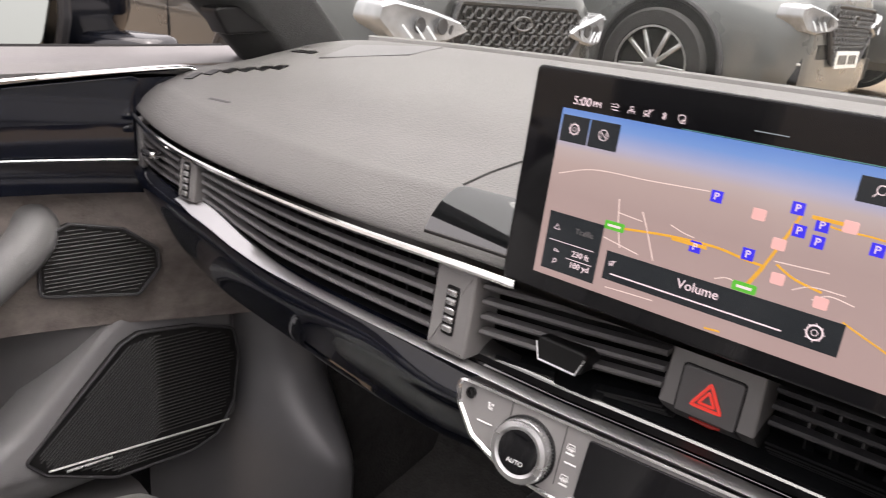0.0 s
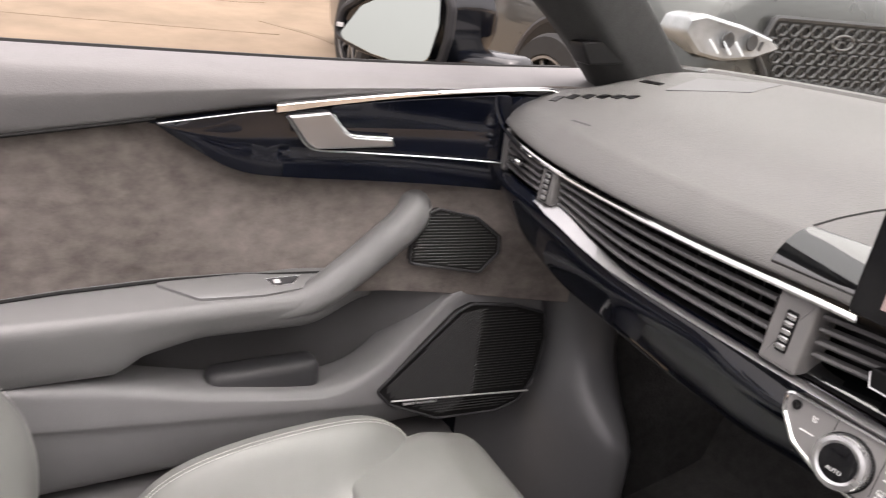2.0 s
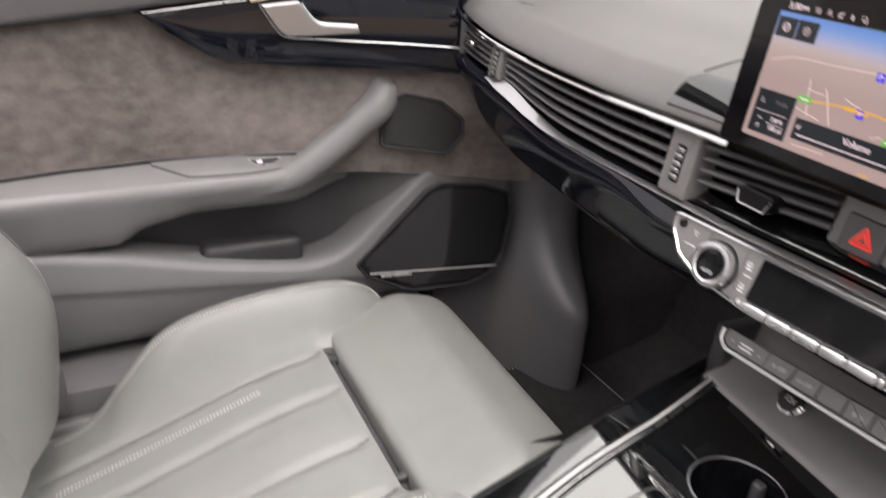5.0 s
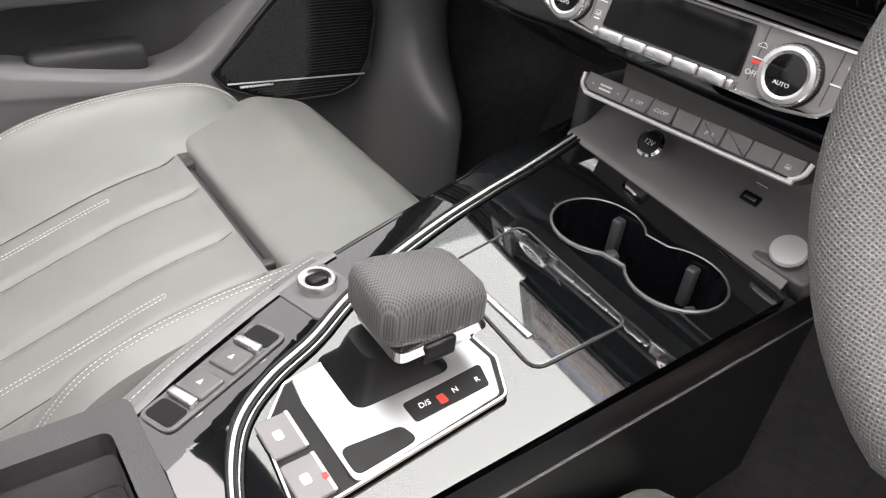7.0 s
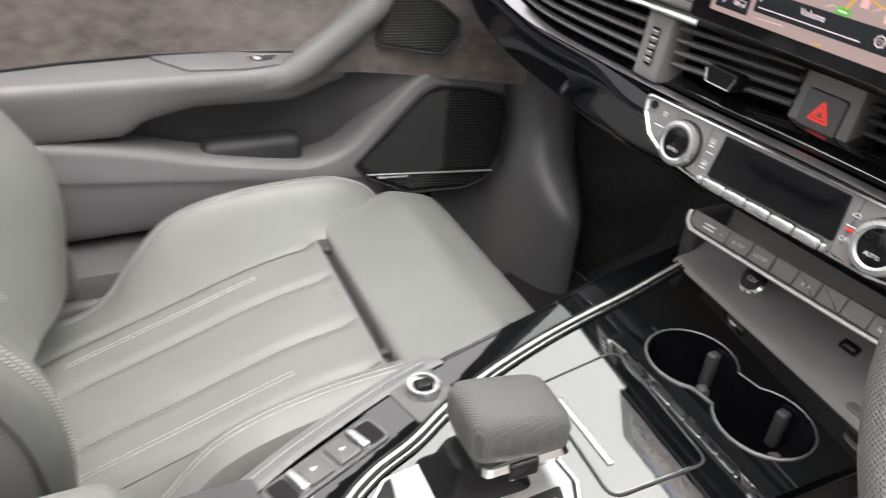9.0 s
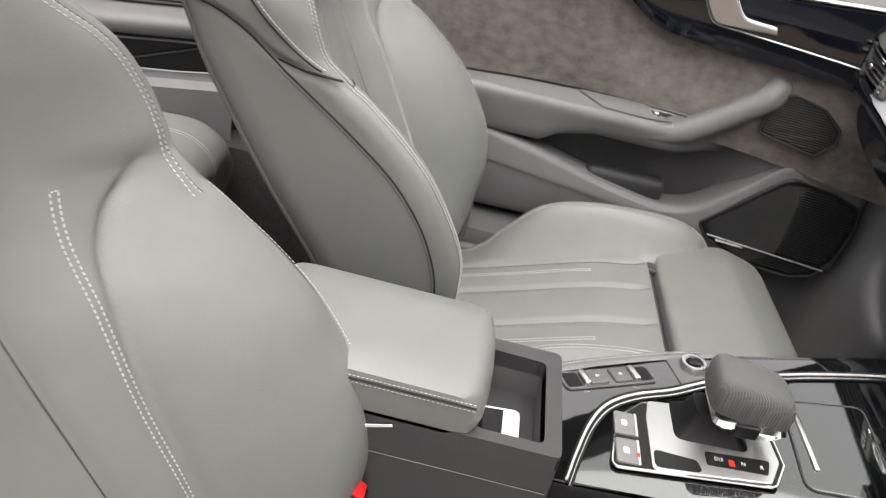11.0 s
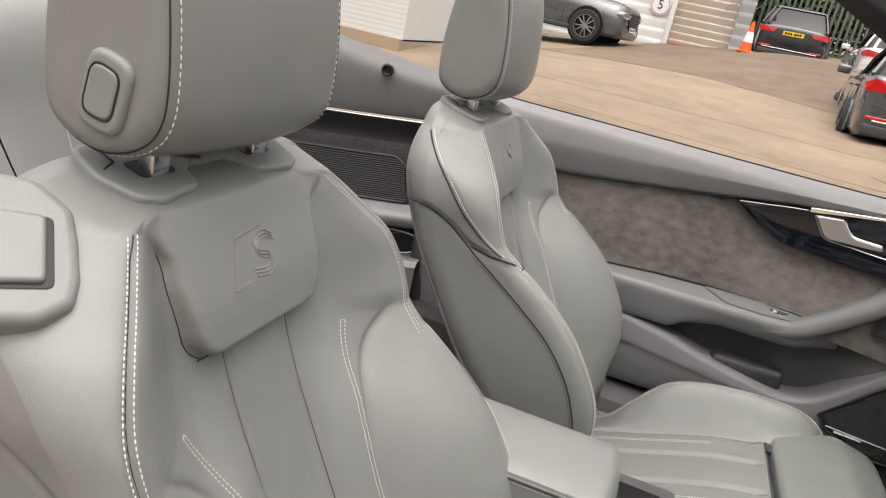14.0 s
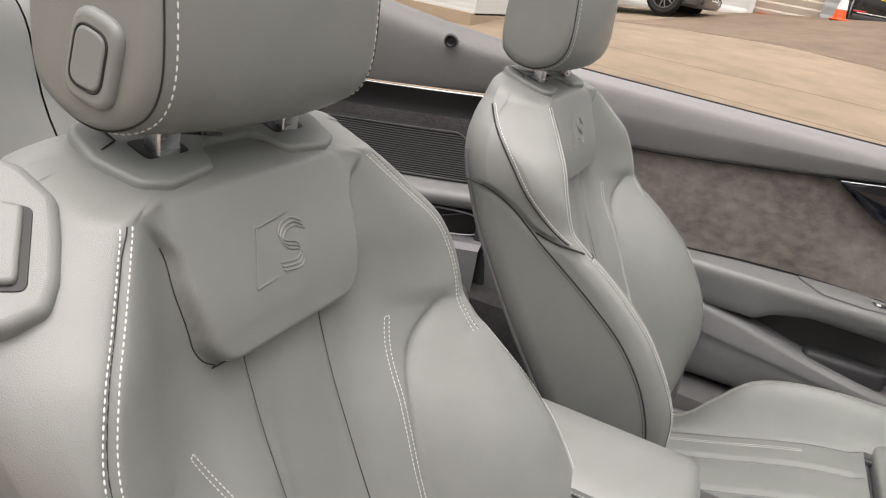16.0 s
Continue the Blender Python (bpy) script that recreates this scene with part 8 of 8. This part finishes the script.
    part("badge", join(*[tube(np.array([gm @ Vector((a + 0.07 * math.cos(q), 0.08 + 0.03 * math.sin(q), 0.012)) for q in np.radians(np.arange(0, 360, 20))]), 0.005, 5, True) for a in (0.0,)]), MID_PLASTIC, gr_, "plain emblem")
    pf = part("number_plate", slab(rounded([(-0.26, -0.055), (0.26, -0.055), (0.26, 0.055), (-0.26, 0.055)], 0.008), 0.01, 0.002, pose(0, y_nose + 0.034, 0.50, 90, 0, 180)), PLATE_W, v)
    for x in (-0.19, -0.125, -0.06, 0.04, 0.105, 0.17):
        part("plate_bar", slab([(x - 0.024, -0.03), (x + 0.024, -0.03), (x + 0.024, 0.03), (x - 0.024, 0.03)], 0.001, 0.0003, pose(0, y_nose + 0.0355, 0.50, 90, 0, 180) @ pose(0, 0, 0), 1), BLACK, pf, "plain dark bar")
    pr = part("number_plate", slab(rounded([(-0.26, -0.055), (0.26, -0.055), (0.26, 0.055), (-0.26, 0.055)], 0.008), 0.02, 0.002, pose(0, y_tail - 0.015, hood - 0.12, 90, 0, 0)), PLATE_Y, v, "yellow plate")
    for x in (-0.19, -0.125, -0.06, 0.04, 0.105, 0.17):
        part("plate_bar", slab([(x - 0.024, -0.03), (x + 0.024, -0.03), (x + 0.024, 0.03), (x - 0.024, 0.03)], 0.001, 0.0003, pose(0, y_tail - 0.0165, hood - 0.12, 90, 0, 0), 1), BLACK, pr, "plain dark bar")
    part("rear_bumper", rbox(0, y_tail + 0.04, 0.36, W * 1.7, 0.12, 0.14, 0.03), DARK_PLASTIC, v)
    part("bumper_strip", rbox(0, y_tail - 0.012, 0.47, W * 1.5, 0.03, 0.02, 0.006), SATIN, v)
    part("lower_intake", rbox(0, y_nose - 0.03, 0.34, W * 1.1, 0.05, 0.08, 0.02), BLACK, v)
    v.matrix_world = pose(at[0], at[1], yard_z(*at[:2]) if len(at) < 3 else at[2], 0, 0, heading)
    return v


GREY_DARK, SILVER, SLATE = paint("dark grey metallic paint", (0.055, 0.057, 0.055)), paint("silver grey metallic paint", (0.12, 0.128, 0.128)), paint("slate grey metallic paint", (0.075, 0.08, 0.082))
JET, WHITE_PAINT = paint("black car paint", (0.008, 0.008, 0.009)), paint("white car paint", (0.75, 0.75, 0.75))
vehicle("dark grey parked car with bright headlamps and mesh grille", (-2.75, 3.22, 0.10), -90, 4.45, 1.84, 1.64, GREY_DARK, 1.08, ALLOY, 0.345, 2.70, fo=0.74)
vehicle("silver grey parked car with twin-spoke alloy wheels", (-2.2, 5.95, 0.30), -90, 4.68, 1.90, 1.66, SILVER, 1.03, ALLOY_BRIGHT, 0.365, 2.82)
vehicle("dark parked car beside the silver grey one", (-2.1, 8.75, 0.42), -90, 4.5, 1.84, 1.6, GREY_DARK, 1.03, ALLOY_BRIGHT, 0.35, 2.7)
vehicle("slate grey large parked car with dark alloy wheels", (-18.8, -2.65), -9, 5.05, 1.97, 1.74, SLATE, 1.08, ALLOY, 0.385, 3.0)
vehicle("black parked car seen from behind with a yellow plate", (-24.6, 2.45, 1.15), 84, 4.45, 1.85, 1.58, JET, 1.0, ALLOY, 0.345, 2.68)
vehicle("white parked car seen from behind", (-21.2, 4.35, 0.95), 86, 4.4, 1.80, 1.45, WHITE_PAINT, 0.96, ALLOY, 0.335, 2.65)
vehicle("grey parked hatchback seen from behind with red tail lamps", (-12.75, 3.25, 0.30), 84, 4.6, 1.84, 1.42, SLATE, 0.95, ALLOY, 0.335, 2.8)
vehicle("white parked car behind the pale cabin", (-13.4, -6.0), -75, 4.4, 1.80, 1.45, WHITE_PAINT, 0.96, ALLOY_BRIGHT, 0.335, 2.65)

# ---- buildings, fence and cone ----
WHITE_SHEET = material("white painted metal sheet", (0.72, 0.72, 0.70), 0.5, vary=0.06, scale=3)
BROWN_SHEET = material("brown grey shutter steel", (0.46, 0.40, 0.33), 0.5, vary=0.12, scale=4)
GREY_SHEET = material("grey steel post", (0.3, 0.31, 0.31), 0.5, vary=0.1, scale=4)
FENCE_M = material("weathered green palisade steel", (0.09, 0.105, 0.08), 0.6, vary=0.2, scale=8)
BRICK_RED = material("red doorstep", (0.35, 0.09, 0.05), 0.8, vary=0.2, scale=6)


def ribbed_wall(y0, y1, x, z0, z1, pitch, depth, thick=0.15):
    r = []
    z = z0
    while z < z1 - 1e-6:
        for f, d in ((0.0, 0.0), (0.55, depth), (0.8, depth), (0.99, 0.0)):
            r.append((x + d, min(z1, z + f * pitch)))
        z += pitch
    front = [[(a, y, b) for a, b in r] for y in (y0, y1)]
    back = [(x - thick, y0, z1), (x - thick, y1, z1), (x - thick, y1, z0), (x - thick, y0, z0)]
    g = loft(front)
    return join(g, (np.array([(x, y0, z1), (x, y1, z1), (x, y1, z0), (x, y0, z0)] + back), [(0, 1, 5, 4), (1, 2, 6, 5), (3, 0, 4, 7), (4, 5, 6, 7)]))


hut = thing("white_shed", "white ribbed metal shed with a round sign", "shed")
part("wall", ribbed_wall(-9.5, -1.05, -21.2, 0.1, 5.2, 0.28, 0.03), WHITE_SHEET, hut)
part("corner_post", rbox(-21.15, -1.07, 3.0, 0.16, 0.14, 4.6, 0.01), WHITE_SHEET, hut)
part("side_wall", rbox(-23.2, -1.08, 3.0, 4.0, 0.1, 4.6, 0.0), WHITE_SHEET, hut)
part("roof", rbox(-23.0, -5.1, 5.25, 4.2, 9.2, 0.15, 0.0), GREY_SHEET, hut)
SIGN_M = pose(-21.12, -1.43, 2.1, 90, 0, 90)
SIGN_RING = material("faded red sign ring", (0.45, 0.25, 0.24), 0.5, vary=0.1)
sign = thing("round_sign", "round white sign with a faded red ring and number", "sign")
part("sign_plate", lathe([(0.27, -0.02), (0.27, 0.0), (0.25, 0.002)], 32, SIGN_M), WHITE_PRINT, sign)
part("sign_ring", lathe([(0.25, 0.002), (0.25, 0.006), (0.225, 0.006), (0.225, 0.002)], 32, SIGN_M, False), SIGN_RING, sign)
lettering("sign_text", "5", 0.34, SIGN_M @ pose(0, 0, 0.006), BLACK, sign, "", 0.002)
shut = thing("roller_shutter", "brown grey slatted roller shutter in a steel frame", "shutter")
part("slats", ribbed_wall(-1.0, 0.60, -21.4, 1.12, 5.0, 0.2, 0.035), BROWN_SHEET, shut)
part("frame_post", ribbed_wall(0.60, 0.98, -21.2, 1.14, 5.0, 0.3, 0.03), GREY_SHEET, shut)
part("step", rbox(-21.1, -0.2, 1.15, 0.5, 1.4, 0.1, 0.01), BRICK_RED, shut)
part("lintel", rbox(-21.4, 0.2, 5.1, 0.3, 2.2, 0.3, 0.0), GREY_SHEET, shut)
part("notice_bracket", tube([(-21.3, 0.25, 2.3), (-21.25, 0.32, 2.45), (-21.25, 0.5, 2.5)], 0.02, 6), GREY_SHEET, shut)
fence = thing("palisade_fence", "weathered green steel palisade fence", "fence")
pale = rbox(0, 0, 1.2, 0.03, 0.07, 2.4, 0.008)
pale_ob = None
for i in range(60):
    y = 1.25 + i * 0.155
    g = part("slat", moved(pale, pose(-23.2 + 0.35 * (y - 1.25) * 0.2, y, yard_z(-23.2, y))), FENCE_M, fence) if pale_ob is None else None
    if pale_ob is None:
        pale_ob, y_first = g, y
    else:
        o = new("slat", pale_ob.data)
        o.parent = fence
        o.location = (0.07 * (y - y_first), y - y_first, yard_z(-23.2, y) - yard_z(-23.2, y_first))
for z in (0.5, 1.9):
    part("rail", tube([(-23.24 + 0.07 * (y - 1.25), y, yard_z(-23.2, y) + z) for y in np.linspace(1.2, 10.4, 8)], 0.03, 6), FENCE_M, fence)
LEAF = material("hedge leaves", (0.05, 0.085, 0.025), 0.6, vary=0.4, scale=12, second=(0.10, 0.15, 0.05))
rng = np.random.RandomState(5)
n = 16000
c = np.column_stack([-25.2 + rng.randn(n) * 0.5, rng.uniform(0.6, 14, n), np.zeros(n)])
c[:, 2] = 1.3 + rng.beta(2.2, 1.3, n) * 3.0 + 0.35 * np.sin(c[:, 1] * 1.7) + 0.25 * np.sin(c[:, 1] * 4.1)
u = rng.randn(n, 3)
u /= np.linalg.norm(u, axis=1)[:, None]
w = np.cross(u, rng.randn(n, 3))
w /= np.linalg.norm(w, axis=1)[:, None]
s = rng.uniform(0.09, 0.19, n)[:, None]
lv = np.stack([c - u * s, c + w * s * 0.5, c + u * s, c - w * s * 0.5], 1).reshape(-1, 3)
hedge = part("hedge", (lv, [(4 * i, 4 * i + 1, 4 * i + 2, 4 * i + 3) for i in range(n)]), LEAF, smooth=False)
tagged(hedge, "green hedge behind the fence", "hedge", kind="stuff")
cone = thing("traffic_cone", "orange traffic cone with a white sleeve", "traffic cone")
ORANGE = material("orange cone plastic", (0.75, 0.1, 0.02), 0.5, vary=0.08)
cz = yard_z(-20.1, 1.0)
part("base", rbox(-20.1, 1.0, cz + 0.03, 0.4, 0.4, 0.06, 0.02), ORANGE, cone)
part("cone", lathe([(0.15, 0.05), (0.115, 0.27), (0.07, 0.55), (0.03, 0.78), (0.02, 0.78)], 24, pose(-20.1, 1.0, cz)), ORANGE, cone)
part("sleeve", lathe([(0.122, 0.26), (0.08, 0.52), (0.075, 0.52)], 24, pose(-20.1, 1.0, cz)), WHITE_PRINT, cone)
cab = thing("pale_cabin", "pale grey ribbed metal cabin beside the yard", "cabin")
cabz = yard_z(-8, -4)
part("wall", ribbed_wall(-11.0, -3.45, -8.0, cabz + 0.12, cabz + 3.0, 0.06, 0.0025, 2.4), material("pale grey cabin sheet", (0.55, 0.56, 0.55), 0.6, vary=0.05, scale=4), cab)
part("skirt", rbox(-9.0, -7.2, cabz + 0.04, 2.2, 7.5, 0.2, 0.0), PALE, cab)
# plain walls that close the yard
for nm, x, y, sx, sy, h in (("wall_right", 16, 0, 0.3, 60, 3.0), ("wall_rear", -5, -30, 44, 0.3, 3.5), ("wall_front", -5, 22, 44, 0.3, 3.5)):
    ob = part(nm, rbox(x, y, h / 2, sx, sy, h, 0.0), material("plain rendered wall " + nm, (0.45, 0.42, 0.38), 0.8, vary=0.1, scale=2))
    tagged(ob, "plain rendered boundary wall of the yard", "wall", kind="structure")
